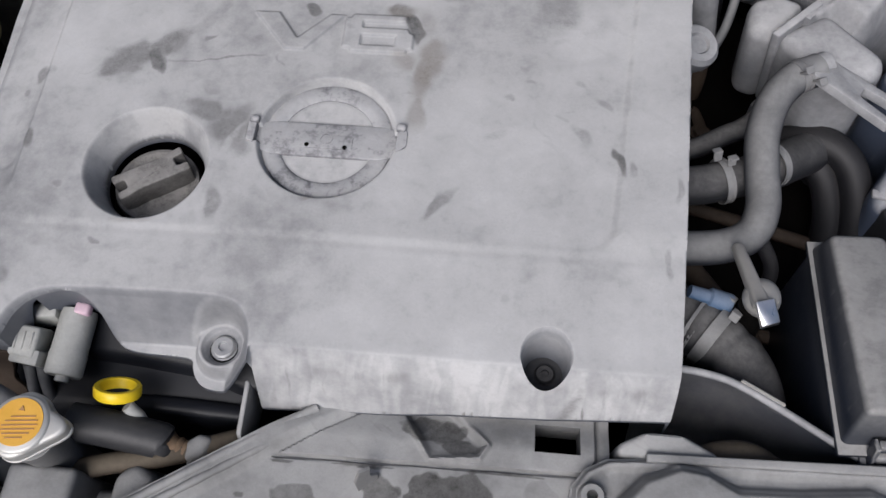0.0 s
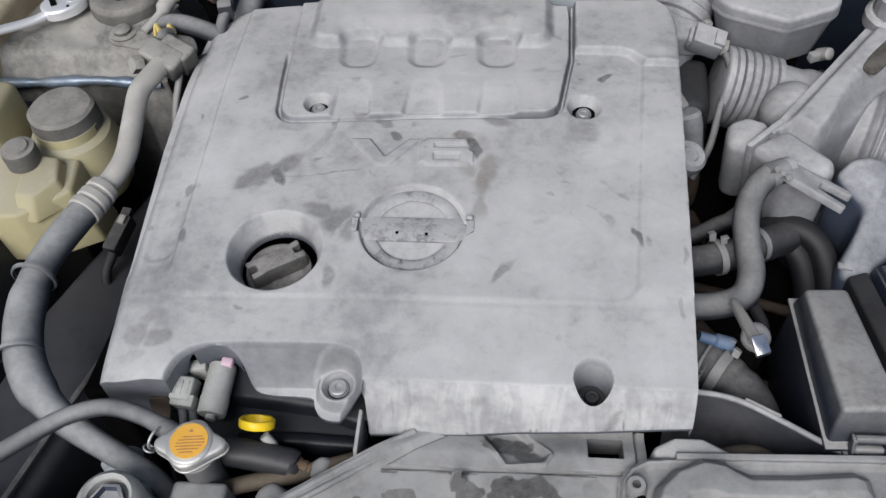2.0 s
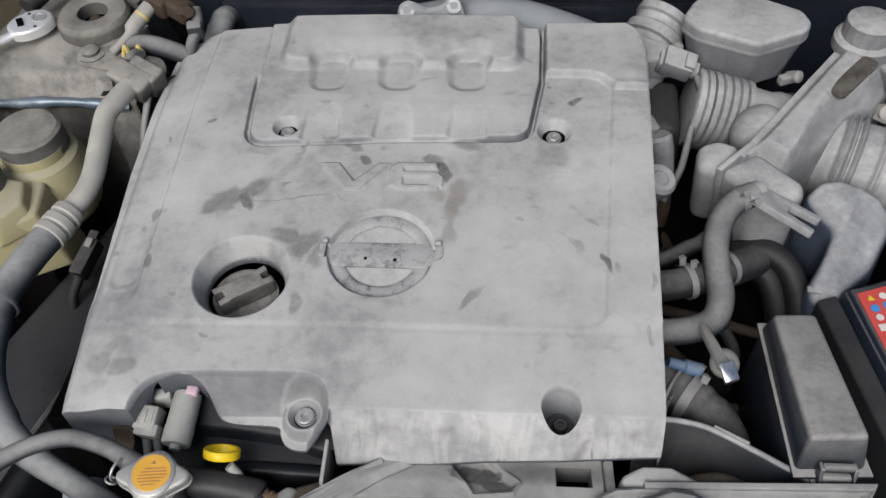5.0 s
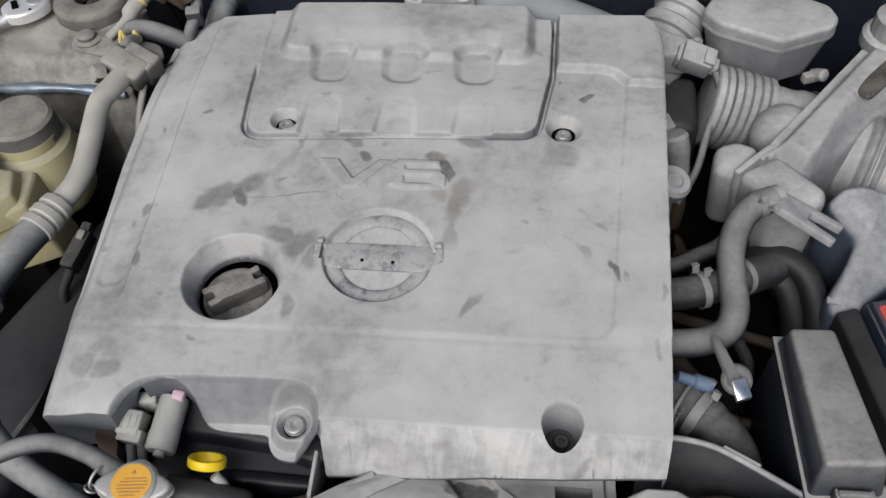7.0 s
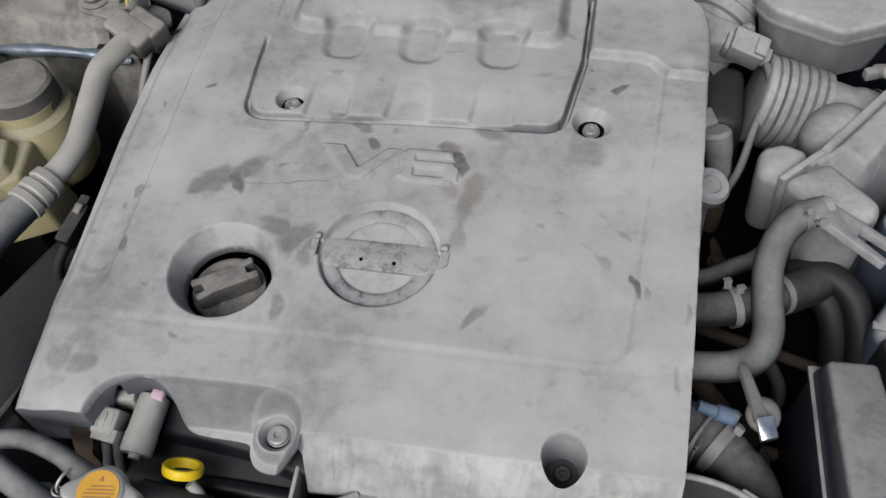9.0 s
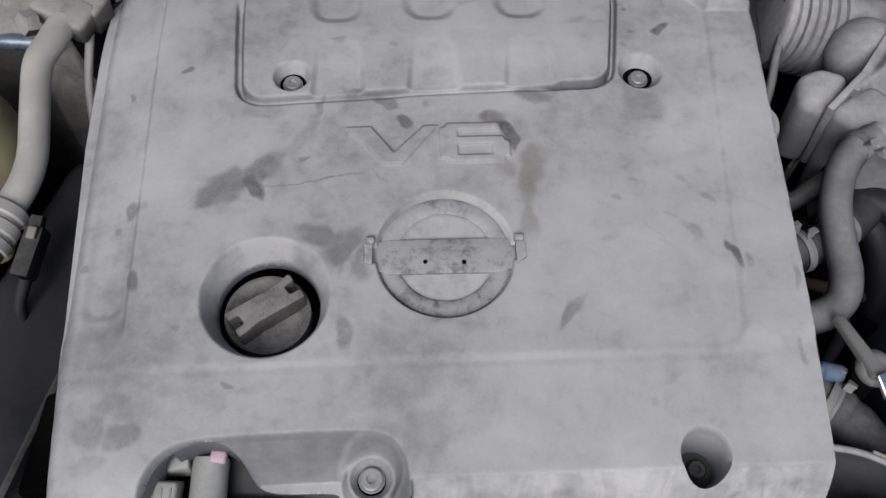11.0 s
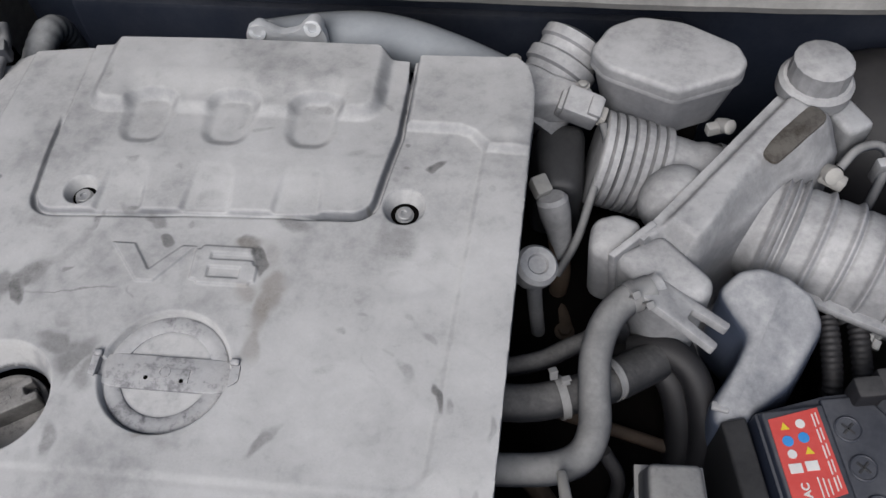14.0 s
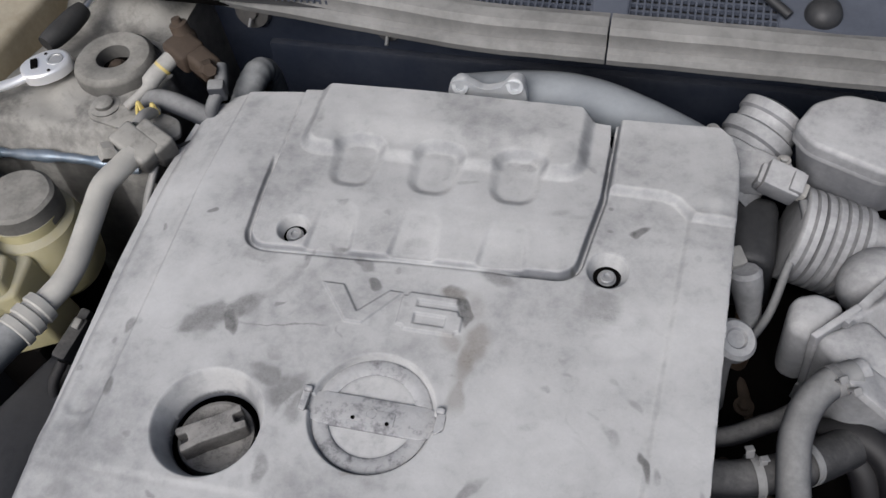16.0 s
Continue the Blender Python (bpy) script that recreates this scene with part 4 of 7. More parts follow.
    wiped(0.105, 0.560, 0.050, 0.040, -30, 0.22)
    wiped(0.03, 0.335, 0.13, 0.034, 3, 0.34)
    wiped(-0.14, 0.565, 0.05, 0.02, 15, 0.20)
    wiped(-0.30, 0.43, 0.03, 0.05, 10, 0.12)
    wiped(0.20, 0.345, 0.08, 0.034, 0, 0.26)
    wiped(0.00, 0.400, 0.16, 0.012, 0, 0.24)
    wiped(-0.17, 0.345, 0.10, 0.008, 0, 0.40)
    wiped(-0.065, 0.335, 0.012, 0.040, 0, 0.35)
    wiped(-0.040, 0.588, 0.050, 0.010, 0, 0.30)
    wiped(0.16, 0.610, 0.05, 0.008, 20, 0.25)
    wiped(-0.05, 0.88, 0.15, 0.05, 0, 0.16)
    wiped(0.256, 0.60, 0.016, 0.2, 0, 0.36)
    wiped(0.241, 0.422, 0.010, 0.004, -50, 0.5)
    wiped(-0.254, 0.421, 0.003, 0.008, 30, 0.5)
    # a thin darker line follows the outline of the letters
    for shape in (V_SHAPE, SIX_SHAPE):
        q = np.flatnonzero((np.abs(P_[:, 1] - 0.618) < 0.03) & (np.abs(P_[:, 0] + 0.042) < 0.09))
        d_ = np.min([mass(P_[q], poly) for poly in shape], axis=0)
        s[q] = np.maximum(s[q], 0.22 * np.exp(-((d_ - 0.0006) / 0.0011) ** 2))
    # run marks down the skirt
    fl = np.stack([P_[:, 0] * 3.2 + 0.05 * lumps(P_, 60, 2), P_[:, 1] * 0.55], 1)
    face = ss(0.334, 0.300, P_[:, 1]) * (P_[:, 0] > -0.066)
    runs = ss(0.58, 0.80, lumps(fl, 55, 7)) * lumps(P_, 22, 4)
    s = np.where(face > 0, np.maximum(s, 0.80 * runs * ss(0.300, 0.290, P_[:, 1])), s)
    s = np.maximum(s, 0.42 * (P_[:, 0] > -0.066) * np.exp(-((P_[:, 1] - 0.293) / 0.005) ** 2) * ss(0.48, 0.75, lumps(P_, 50, 31)))
    s -= 0.22 * face * ss(0.5, 0.9, lumps(fl, 90, 12)) * ss(0.300, 0.292, P_[:, 1])
    for cx, w, top in ((0.232, 0.0022, 0.300), (0.239, 0.0016, 0.298), (0.262, 0.002, 0.292), (0.12, 0.0015, 0.290), (-0.01, 0.0018, 0.291)):
        s -= 0.8 * np.exp(-((P_[:, 0] - cx) / w) ** 2) * ss(top, top - 0.004, P_[:, 1])
    s = np.maximum(s, 0.6 * np.exp(-((P_[:, 0] - 0.205 - (P_[:, 1] - 0.29) * 0.9) / 0.009) ** 2) * ss(0.297, 0.288, P_[:, 1]))
    rnd_ = np.random.RandomState(21)
    for k in range(45):
        smudge_shade(rnd_.uniform(-0.35, 0.28), rnd_.uniform(0.34, 0.90), rnd_.uniform(0.002, 0.012), rnd_.uniform(0.002, 0.006), rnd_.uniform(-60, 60), rnd_.uniform(0.10, 0.38))
    edge = P_[:, 0] - 0.228 - (P_[:, 1] - 0.42) * 0.075 - 0.004 * ss(0.43, 0.41, P_[:, 1])
    # highlight on the panel's lip, painted as a pale line
    s -= 1.1 * np.exp(-((edge + 0.003) / 0.0026) ** 2) * ss(0.412, 0.420, P_[:, 1]) * ss(0.50, 0.47, P_[:, 1])
    for k in range(12):
        smudge_shade(rnd_.uniform(-0.34, 0.27), rnd_.uniform(0.33, 0.70), rnd_.uniform(0.010, 0.045), rnd_.uniform(0.002, 0.009), rnd_.uniform(-80, 80), rnd_.uniform(0.16, 0.30))
    for k in range(26):
        wiped(rnd_.uniform(-0.34, 0.27), rnd_.uniform(0.32, 0.90), rnd_.uniform(0.012, 0.06), rnd_.uniform(0.003, 0.012), rnd_.uniform(-80, 80), rnd_.uniform(0.12, 0.34))
    coat = 0.84 * face * (0.86 + 0.22 * ss(0.2, 0.7, lumps(fl, 60, 9)))
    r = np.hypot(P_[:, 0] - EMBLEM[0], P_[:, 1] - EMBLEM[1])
    # recess wall: dust, plus the light on its rear half painted pale
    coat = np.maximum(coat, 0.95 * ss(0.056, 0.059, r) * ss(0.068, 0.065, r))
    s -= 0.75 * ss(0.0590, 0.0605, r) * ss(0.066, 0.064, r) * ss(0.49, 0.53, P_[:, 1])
    # shade in the gap at the recess's front, painted dark
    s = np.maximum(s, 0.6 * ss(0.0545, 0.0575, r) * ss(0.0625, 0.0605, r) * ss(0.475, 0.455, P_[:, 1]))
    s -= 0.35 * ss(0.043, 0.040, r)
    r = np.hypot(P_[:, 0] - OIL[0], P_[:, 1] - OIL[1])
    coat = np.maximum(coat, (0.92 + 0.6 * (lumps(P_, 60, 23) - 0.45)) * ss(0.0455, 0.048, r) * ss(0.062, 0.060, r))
    # the funnel's inner edge is darkened for the shade of the hole
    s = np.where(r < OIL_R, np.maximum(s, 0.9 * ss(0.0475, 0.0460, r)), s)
    for cx, cy in ((-0.175, 0.701), (0.175, 0.703)):
        coat = np.maximum(coat, 0.96 * ss(0.025, 0.022, np.hypot(P_[:, 0] - cx, P_[:, 1] - cy)))
    coat = np.maximum(coat, 0.42 * ss(0.002, 0.006, -mass(P_, arch)) * (0.7 + 0.6 * lumps(P_, 30, 17)))
    r = np.hypot(P_[:, 0] - BOSS[0], P_[:, 1] - BOSS[1])
    coat = np.maximum(coat, 0.62 * ss(0.036, 0.028, r))
    coat = np.maximum(coat, 0.28)
    used, inv = np.unique(quads, return_inverse=True)
    inv = inv.reshape(-1, 4)
    co = np.stack([P_[:, 0], P_[:, 1], z], 1)[used]
    s, coat, brown = s[used], coat[used], brown[used]
    # the rim turned down all round
    edges = np.sort(np.concatenate([inv[:, [0, 1]], inv[:, [1, 2]], inv[:, [2, 3]], inv[:, [3, 0]]]), axis=1)
    uniq, count = np.unique(edges, axis=0, return_counts=True)
    rim = uniq[count == 1]
    rv, rinv = np.unique(rim, return_inverse=True)
    rinv = rinv.reshape(-1, 2)
    low = co[rv].copy()
    x, y = low[:, 0], low[:, 1]
    drop = np.full(len(rv), 0.034)
    inner = np.hypot(x - OIL[0], y - OIL[1]) < 0.06
    drop[inner] = 0.006
    front = (y < 0.335) & (x > -0.262) & (x < 0.279)
    drop[front] = 0.005
    corner = (y < 0.36) & (x <= -0.262)
    drop[corner] = (0.005 + 0.064 * ss(-0.262, -0.286, x) * (1 - 0.35 * ss(0.300, 0.355, y)))[corner]
    well = np.hypot(x - DEEP[0], (y - DEEP[1]) / DEEP_L) < DEEP_R + 0.002
    low[:, 2] = np.where(well, 0.800, low[:, 2] - drop)
    low[well, 0] = DEEP[0] + (low[well, 0] - DEEP[0]) * 0.72
    low[well, 1] = DEEP[1] - 0.003 + (low[well, 1] - DEEP[1]) * 0.62
    mid = co[rv] * 0.70 + low * 0.30
    mid[~well] = co[rv][~well] - np.array([0, 0, 0.0012])
    base, half = len(co), len(co) + len(rv)
    faces = [tuple(int(a) for a in q) for q in inv]
    faces += [(int(a), int(b), int(base + d), int(base + c)) for (a, b), (c, d) in zip(rim, rinv)]
    faces += [(int(base + c), int(base + d), int(half + d), int(half + c)) for c, d in rinv]
    low = np.concatenate([mid, low])
    me = bpy.data.meshes.new("shell")
    me.from_pydata(np.concatenate([co, low]).tolist(), [], faces)
    at = me.attributes.new("stain_and_shade", "FLOAT", "POINT")
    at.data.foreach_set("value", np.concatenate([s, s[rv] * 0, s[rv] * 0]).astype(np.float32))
    at = me.attributes.new("brown", "FLOAT", "POINT")
    at.data.foreach_set("value", np.concatenate([brown, brown[rv], brown[rv] * 0]).astype(np.float32))
    # the deep well's wall loses its dust downward, painting in the shade there
    at = me.attributes.new("coat", "FLOAT", "POINT")
    at.data.foreach_set("value", np.concatenate([coat, np.where(well, 0.55, 0.2), coat[rv] * 0]).astype(np.float32))
    return me


cover = thing("engine_cover", (0, 0.6, 0.80), "dust-covered grey plastic engine cover with smudges", "engine cover")
me = cover_shell()
t_ = bmesh.new()
t_.from_mesh(me)
bmesh.ops.recalc_face_normals(t_, faces=t_.faces)
if sum(f.normal.z for f in t_.faces) < 0:
    bmesh.ops.reverse_faces(t_, faces=t_.faces)
bmesh.ops.translate(t_, verts=t_.verts, vec=-Vector(cover.location))
t_.to_mesh(me)
t_.free()
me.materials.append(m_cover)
me.shade_smooth()
me.set_sharp_from_angle(angle=radians(85))
shell = new("shell", me)
shell.parent = cover

# emblem: ring, crossbar with end tabs, two half-moon fields, a plate with two pins
EX, EY, EZ = EMBLEM[0], EMBLEM[1], 0.8500
def tilt(bm):
    """Lean with the slope of the cover."""
    bmesh.ops.rotate(bm, verts=bm.verts, cent=(EX, EY, EZ), matrix=Matrix.Rotation(radians(2.86), 3, "X"))
    return bm


em = B()
lathe(em, [(0.0437, -0.003), (0.0437, 0.0026), (0.0452, 0.0038), (0.0582, 0.0040), (0.0596, 0.0030), (0.0598, -0.003)], 72, Matrix.Translation((EX, EY, EZ)))
ring = part("emblem_ring", tilt(em), m_emblem, cover, "scuffed grey moulded ring")
em = B()
hull8(em, [(EX - 0.067, EY - 0.012, EZ + 0.0044), (EX - 0.050, EY - 0.017, EZ + 0.0044), (EX + 0.050, EY - 0.017, EZ + 0.0044), (EX + 0.069, EY - 0.012, EZ + 0.0044),
           (EX + 0.069, EY + 0.014, EZ + 0.0044), (EX + 0.050, EY + 0.0175, EZ + 0.0044), (EX - 0.050, EY + 0.0175, EZ + 0.0044), (EX - 0.067, EY + 0.014, EZ + 0.0044)],
      [(EX - 0.068, EY - 0.012, EZ - 0.002), (EX - 0.051, EY - 0.018, EZ - 0.002), (EX + 0.051, EY - 0.018, EZ - 0.002), (EX + 0.070, EY - 0.012, EZ - 0.002),
       (EX + 0.070, EY + 0.014, EZ - 0.002), (EX + 0.051, EY + 0.0185, EZ - 0.002), (EX - 0.051, EY + 0.0185, EZ - 0.002), (EX - 0.068, EY + 0.014, EZ - 0.002)], 0.0012, 2)
part("emblem_bar", tilt(em), m_emblem, cover, "scuffed grey moulded crossbar")
for s, w in ((-1, 0.0072), (1, 0.0095)):
    em = B()
    slab(em, [(-w / 2, -0.014), (w / 2, -0.016), (w / 2 + 0.0005, 0.006), (-w / 2, 0.007)] if s < 0 else [(-w / 2, -0.018), (w / 2, -0.010), (w / 2 - 0.001, 0.006), (-w / 2, 0.007)],
         -0.003, 0.0122, 0.0026, 3, Matrix.Translation((EX + s * 0.0690, EY + 0.005, EZ)), rnd=0.002)
    box(em, (EX + s * 0.0672, EY + 0.0125, EZ + 0.0125), (0.0090, 0.0070, 0.0065), 0.0022, 3)
    part("emblem_tab", tilt(em), m_emblem, cover, "worn end tab")
em = B()
box(em, (EX, EY - 0.002, EZ + 0.0046), (0.047, 0.0140, 0.0010), 0.0003)
name_plate = part("emblem_plate", tilt(em), m_emblem, cover, "shallow moulded plate with two holes")
em = B()
lathe(em, [(0.0058, 0), (0.0058, 0.0007), (0.0046, 0.0007), (0.0046, 0.0)], 20, Matrix.Translation((EX - 0.001, EY + 0.001, EZ + 0.0050)))
part("moulded_circle", tilt(em), m_emblem, name_plate)
for px, py in ((-0.0490, EY - 0.0060), (-0.0140, EY - 0.0070)):
    em = B()
    lathe(em, [(0, 0.0006), (0.0021, 0.0006), (0.0021, -0.001)], 16, Matrix.Translation((px, py, EZ + 0.0049)))
    part("pin_hole", tilt(em), m_dark, name_plate, "small black pin hole")

for px, py, pz, r in ((-0.175, 0.700, 0.856, 0.0060), (0.175, 0.701, 0.855, 0.0060), (DEEP[0] + 0.001, DEEP[1] - 0.003, 0.804, 0.0056), (-0.100, 0.316, 0.796, 0.0070)):
    em = B()
    lathe(em, [(0, 0.0), (r * 1.65, 0.0), (r * 1.65, 0.0014), (r * 1.5, 0.0018), (r * 1.45, 0.0045), (r * 1.25, 0.0058), (r * 0.62, 0.0058), (r * 0.55, 0.0035), (0, 0.0035)], 28,
          Matrix.Translation((px, py, pz + 0.0020)))
    # the deep bolt gets a near-black material in place of shade
    part("cover_bolt", em, m_rubber if pz == 0.804 else m_metal, cover, "dull metal flanged bolt")

for px, py, pz, r in ((-0.175, 0.700, 0.8560, 0.0150), (0.175, 0.701, 0.8550, 0.0158), (-0.100, 0.316, 0.7965, 0.0132)):
    em = B()
    lathe(em, [(0, 0.0022), (r, 0.0022), (r, -0.004), (0, -0.004)], 32, Matrix.Translation((px, py, pz)))
    part("rubber_seat", em, m_dark, cover, "dark rubber seat round the bolt")
# black disc that paints the shade at the deep well's bottom
em = B()
lathe(em, [(0, 0.0), (0.020, 0.0), (0.020, 0.004), (0, 0.005)], 32, Matrix.Translation((DEEP[0], DEEP[1] - 0.003, 0.802)))
part("well_floor", em, m_black, cover, "dark bottom of the bolt well")

# the oil filler cap deep in the funnel: a dished disc under a broad bar with notched ends
CAP = Vector((-0.1945, 0.4690, 0.0))
cap = thing("oil_filler_cap", (CAP.x, CAP.y, 0.785), "dirty grey plastic oil filler cap with a bar grip", "oil cap")
em = B()
lathe(em, [(0, 0.023), (0.030, 0.025), (0.036, 0.028), (0.0395, 0.027), (0.0405, 0.023), (0.0405, 0.0), (0, 0.0)], 48, Matrix.Translation((CAP.x, CAP.y, 0.785)))
part("cap_body", em, m_oilcap, cap)
em = B()
mt = pose(0, 0, 0, 0, 0, 35)
half = [(0.0345, -0.0140), (0.0345, -0.0050), (0.0240, -0.0048), (0.0240, 0.0050), (0.0345, 0.0055), (0.0345, 0.0140), (0.014, 0.0115)]
slab(em, half + [(-x, -y) for x, y in half], 0, 0.030, 0.0022, 3, Matrix.Translation((CAP.x, CAP.y, 0.803)) @ mt, rnd=0.0028)
grip = part("grip", em, m_oilcap, cap, "dusty bar grip with notched ends")
for s_ in (-1, 1):
    em = B()
    # a dark block sunk in each notch paints its shade
    box(em, CAP + Vector((0, 0, 0.8150)) + mt @ Vector((s_ * 0.0290, s_ * 0.0003, 0)), (0.009, 0.0095, 0.014), 0.001, 1, mt)
    part("notch", em, m_rubber, grip, "dark block set in the square notch for its shade")
em = B()
slab(em, [(-0.011, -0.003), (-0.002, -0.004), (0.004, -0.002), (0.011, -0.003), (0.010, 0.003), (0.002, 0.002), (-0.004, 0.004), (-0.011, 0.003)], 0, 0.0008, 0.0003, 1,
     Matrix.Translation((CAP.x, CAP.y + 0.001, 0.8328)) @ mt, rnd=0.002)
part("moulded_mark", em, m_oilcap, grip, "worn moulded oil can mark")


# ---- behind the cover: lifting bracket, duct, throttle ----
br = thing("lifting_bracket", (0.0, 0.975, 0.80), "pale cast bracket with two bolt eyes behind the cover", "bracket")
bm = B()
slab(bm, [(-0.052, 0.800), (0.048, 0.800), (0.047, 0.868), (0.040, 0.884), (0.024, 0.886), (0.014, 0.872), (-0.008, 0.866), (-0.022, 0.874), (-0.034, 0.880), (-0.050, 0.874), (-0.054, 0.860)],
     -0.006, 0.006, 0.002, 2, Matrix.Translation((0, 0.965, -0.002)) @ Matrix(((1, 0, 0, 0), (0, 0, 1, 0), (0, 1, 0, 0), (0, 0, 0, 1))), rnd=0.008)
part("plate", bm, m_bracket, br)
for x, z in ((-0.038, 0.860), (0.032, 0.870)):
    bm = B()
    lathe(bm, [(0.0115, -0.001), (0.0115, 0.016), (0.0105, 0.018), (0.0055, 0.018), (0.0055, 0.008), (0, 0.008)], 24, axis_pose((x, 0.975, z), (0, -1, 0.35)))
    part("bolt_eye", bm, m_bracket, br)
bm = B()
box(bm, (0, 0.955, 0.79), (0.10, 0.05, 0.05), 0.006)
part("foot", bm, m_alu, br)

bm = B()
tube(bm, [(-0.05, 1.004, 0.806), (0.03, 1.002, 0.818), (0.10, 1.000, 0.823), (0.17, 0.990, 0.818), (0.24, 0.972, 0.806), (0.29, 0.955, 0.795)],
     lambda t: 0.030 + 0.007 * math.sin(min(1, t * 1.5) * math.pi * 0.75) - 0.010 * t ** 2, 28)
idt = thing("intake_duct", (0.12, 0.998, 0.78), "smooth blue-grey painted duct behind the engine cover", "duct")
part("duct_body", bm, m_duct, idt)
bm = B()
tube(bm, [(-0.342, 0.90, 0.790), (-0.336, 0.930, 0.812), (-0.331, 0.960, 0.828), (-0.328, 0.984, 0.830), (-0.327, 1.002, 0.812), (-0.327, 1.010, 0.77), (-0.327, 1.012, 0.66)],
     lambda t: 0.0195 + 0.0004 * math.cos(t * 150), 28, n=14)
rib = single("heater_hose", bm, m_hose_pale, "dusty ribbed rubber hose at the firewall", "hose")
th = thing("throttle_unit", (0.31, 0.92, 0.70), "dusty grey throttle body with an electric motor housing", "throttle body")
bm = B()
hull8(bm, [(0.275, 0.968, 0.835), (0.372, 0.925, 0.832), (0.378, 0.905, 0.826), (0.30, 0.90, 0.826), (0.27, 0.945, 0.830)],
      [(0.275, 0.970, 0.800), (0.375, 0.930, 0.800), (0.378, 0.900, 0.795), (0.30, 0.895, 0.795), (0.27, 0.945, 0.800)], 0.004)
part("flange", bm, m_dusty, th)
bm = B()
lathe(bm, [(0, -0.06), (0.046, -0.06), (0.046, 0.0), (0.041, 0.003), (0.041, 0.012), (0.046, 0.015), (0.046, 0.03), (0.040, 0.034), (0.040, 0.046), (0.044, 0.049), (0.043, 0.062), (0.03, 0.068), (0, 0.068)],
      32, axis_pose((0.325, 0.965, 0.795), (0.35, 0.55, 0.35)))
part("motor_housing", bm, m_dusty, th, "stepped round motor housing")
bm = B()
hull8(bm, [(0.312, 0.91, 0.785), (0.370, 0.91, 0.785), (0.368, 0.82, 0.765), (0.318, 0.82, 0.765)],
      [(0.29, 0.95, 0.66), (0.38, 0.95, 0.66), (0.38, 0.82, 0.66), (0.31, 0.82, 0.66)], 0.015, 3)
# block coloured black so that it passes for the dark gap here
part("bore", bm, m_black, th)
for p in ((0.278, 0.962, 0.836), (0.362, 0.925, 0.833)):
    hex_bolt("bolt", p, (0, 0, 1), 0.0055, th, m_alu)

con = thing("throttle_connector", (0.36, 0.86, 0.80), "dusty pale plastic connector with a thin cable", "connector")
bm = B()
box(bm, (0.361, 0.900, 0.822), (0.044, 0.036, 0.028), 0.003, 2, pose(0, 0, 0, 12, 14, -12))
box(bm, (0.376, 0.895, 0.822), (0.016, 0.027, 0.030), 0.002, 2, pose(0, 0, 0, 12, 14, -12))
box(bm, (0.342, 0.906, 0.820), (0.018, 0.030, 0.022), 0.004, 2, pose(0, 0, 0, 12, 14, -12))
part("housing", bm, m_dusty, con)
bm = B()
tube(bm, [(0.388, 0.885, 0.812), (0.394, 0.860, 0.795), (0.380, 0.815, 0.765), (0.365, 0.765, 0.74), (0.345, 0.74, 0.70)], 0.0055, 10)
part("cable", bm, m_hose, con)
bm = B()
box(bm, (0.386, 0.894, 0.815), (0.010, 0.018, 0.018), 0.002, 2, pose(0, 0, 0, 12, 14, -12))
part("latch", bm, m_pale, con)
purge = thing("purge_valve", (0.335, 0.80, 0.70), "small dusty round valve with a pale connector", "valve")
bm = B()
lathe(bm, [(0, -0.06), (0.012, -0.06), (0.016, -0.02), (0.0190, 0.0), (0.0190, 0.020), (0.015, 0.025), (0, 0.025)], 28, axis_pose((0.338, 0.792, 0.752), (-0.25, 0.35, 0.9)))
part("valve_body", bm, m_dusty, purge)
bm = B()
box(bm, (0.318, 0.812, 0.778), (0.020, 0.024, 0.022), 0.003, 2, pose(0, 0, 0, 20, 0, 30))
part("plug", bm, m_pale, purge)
bm = B()
tube(bm, [(0.343, 0.78, 0.72), (0.352, 0.765, 0.66), (0.345, 0.76, 0.58)], 0.012, 12)
part("stem", bm, m_rust, purge)
bm = B()
lathe(bm, [(0, 0.012), (0.010, 0.012), (0.012, 0.015), (0.020, 0.015), (0.024, 0.010), (0.024, 0.0), (0.018, -0.02), (0, -0.02)], 32, axis_pose((0.315, 0.685, 0.795), (0.25, -0.2, 0.95)))
tube(bm, [(0.315, 0.69, 0.78), (0.32, 0.70, 0.70), (0.33, 0.70, 0.60)], 0.009, 12)
single("pipe_end_cap", bm, m_dusty, "dusty round ribbed cap beside the engine cover", "cap")

# ---- air intake ----
bel = thing("intake_bellows", (0.44, 0.865, 0.68), "dusty grey ribbed rubber intake bellows", "bellows")
bm = B()


def bellows_r(t):
    if t < 0.46:
        return 0.0595 - 0.0085 * max(0.0, math.cos(t / 0.46 * 2 * math.pi * 7.0)) ** 6
    return 0.052 + 0.004 * ramp(0.62, 0.70, t) - 0.003 * ramp(0.93, 1, t)


tube(bm, [(0.382, 0.878, 0.760), (0.43, 0.873, 0.750), (0.48, 0.866, 0.739), (0.53, 0.858, 0.728), (0.56, 0.853, 0.722)], bellows_r, 40, n=34)
part("ribbed_hose", bm, m_dusty, bel)
clamp_ring("hose_clamp", (0.525, 0.859, 0.729), (1, -0.17, -0.21), 0.0585, bel, turn=95)
bm = B()
lathe(bm, [(0, -0.012), (0.007, -0.012), (0.009, 0.0), (0.009, 0.010), (0.006, 0.012), (0, 0.012)], 16, axis_pose((0.535, 0.905, 0.797), (0.5, -0.7, 0.5)))
box(bm, (0.528, 0.905, 0.793), (0.030, 0.012, 0.014), 0.002, 2, pose(0, 0, 0, 0, 0, 20))
part("clamp_screw", bm, m_alu, bel, "pale worm screw of the clamp")

arm = thing("air_duct", (0.55, 0.82, 0.66), "flat-topped dusty plastic air duct with a wiped dark patch", "air duct")
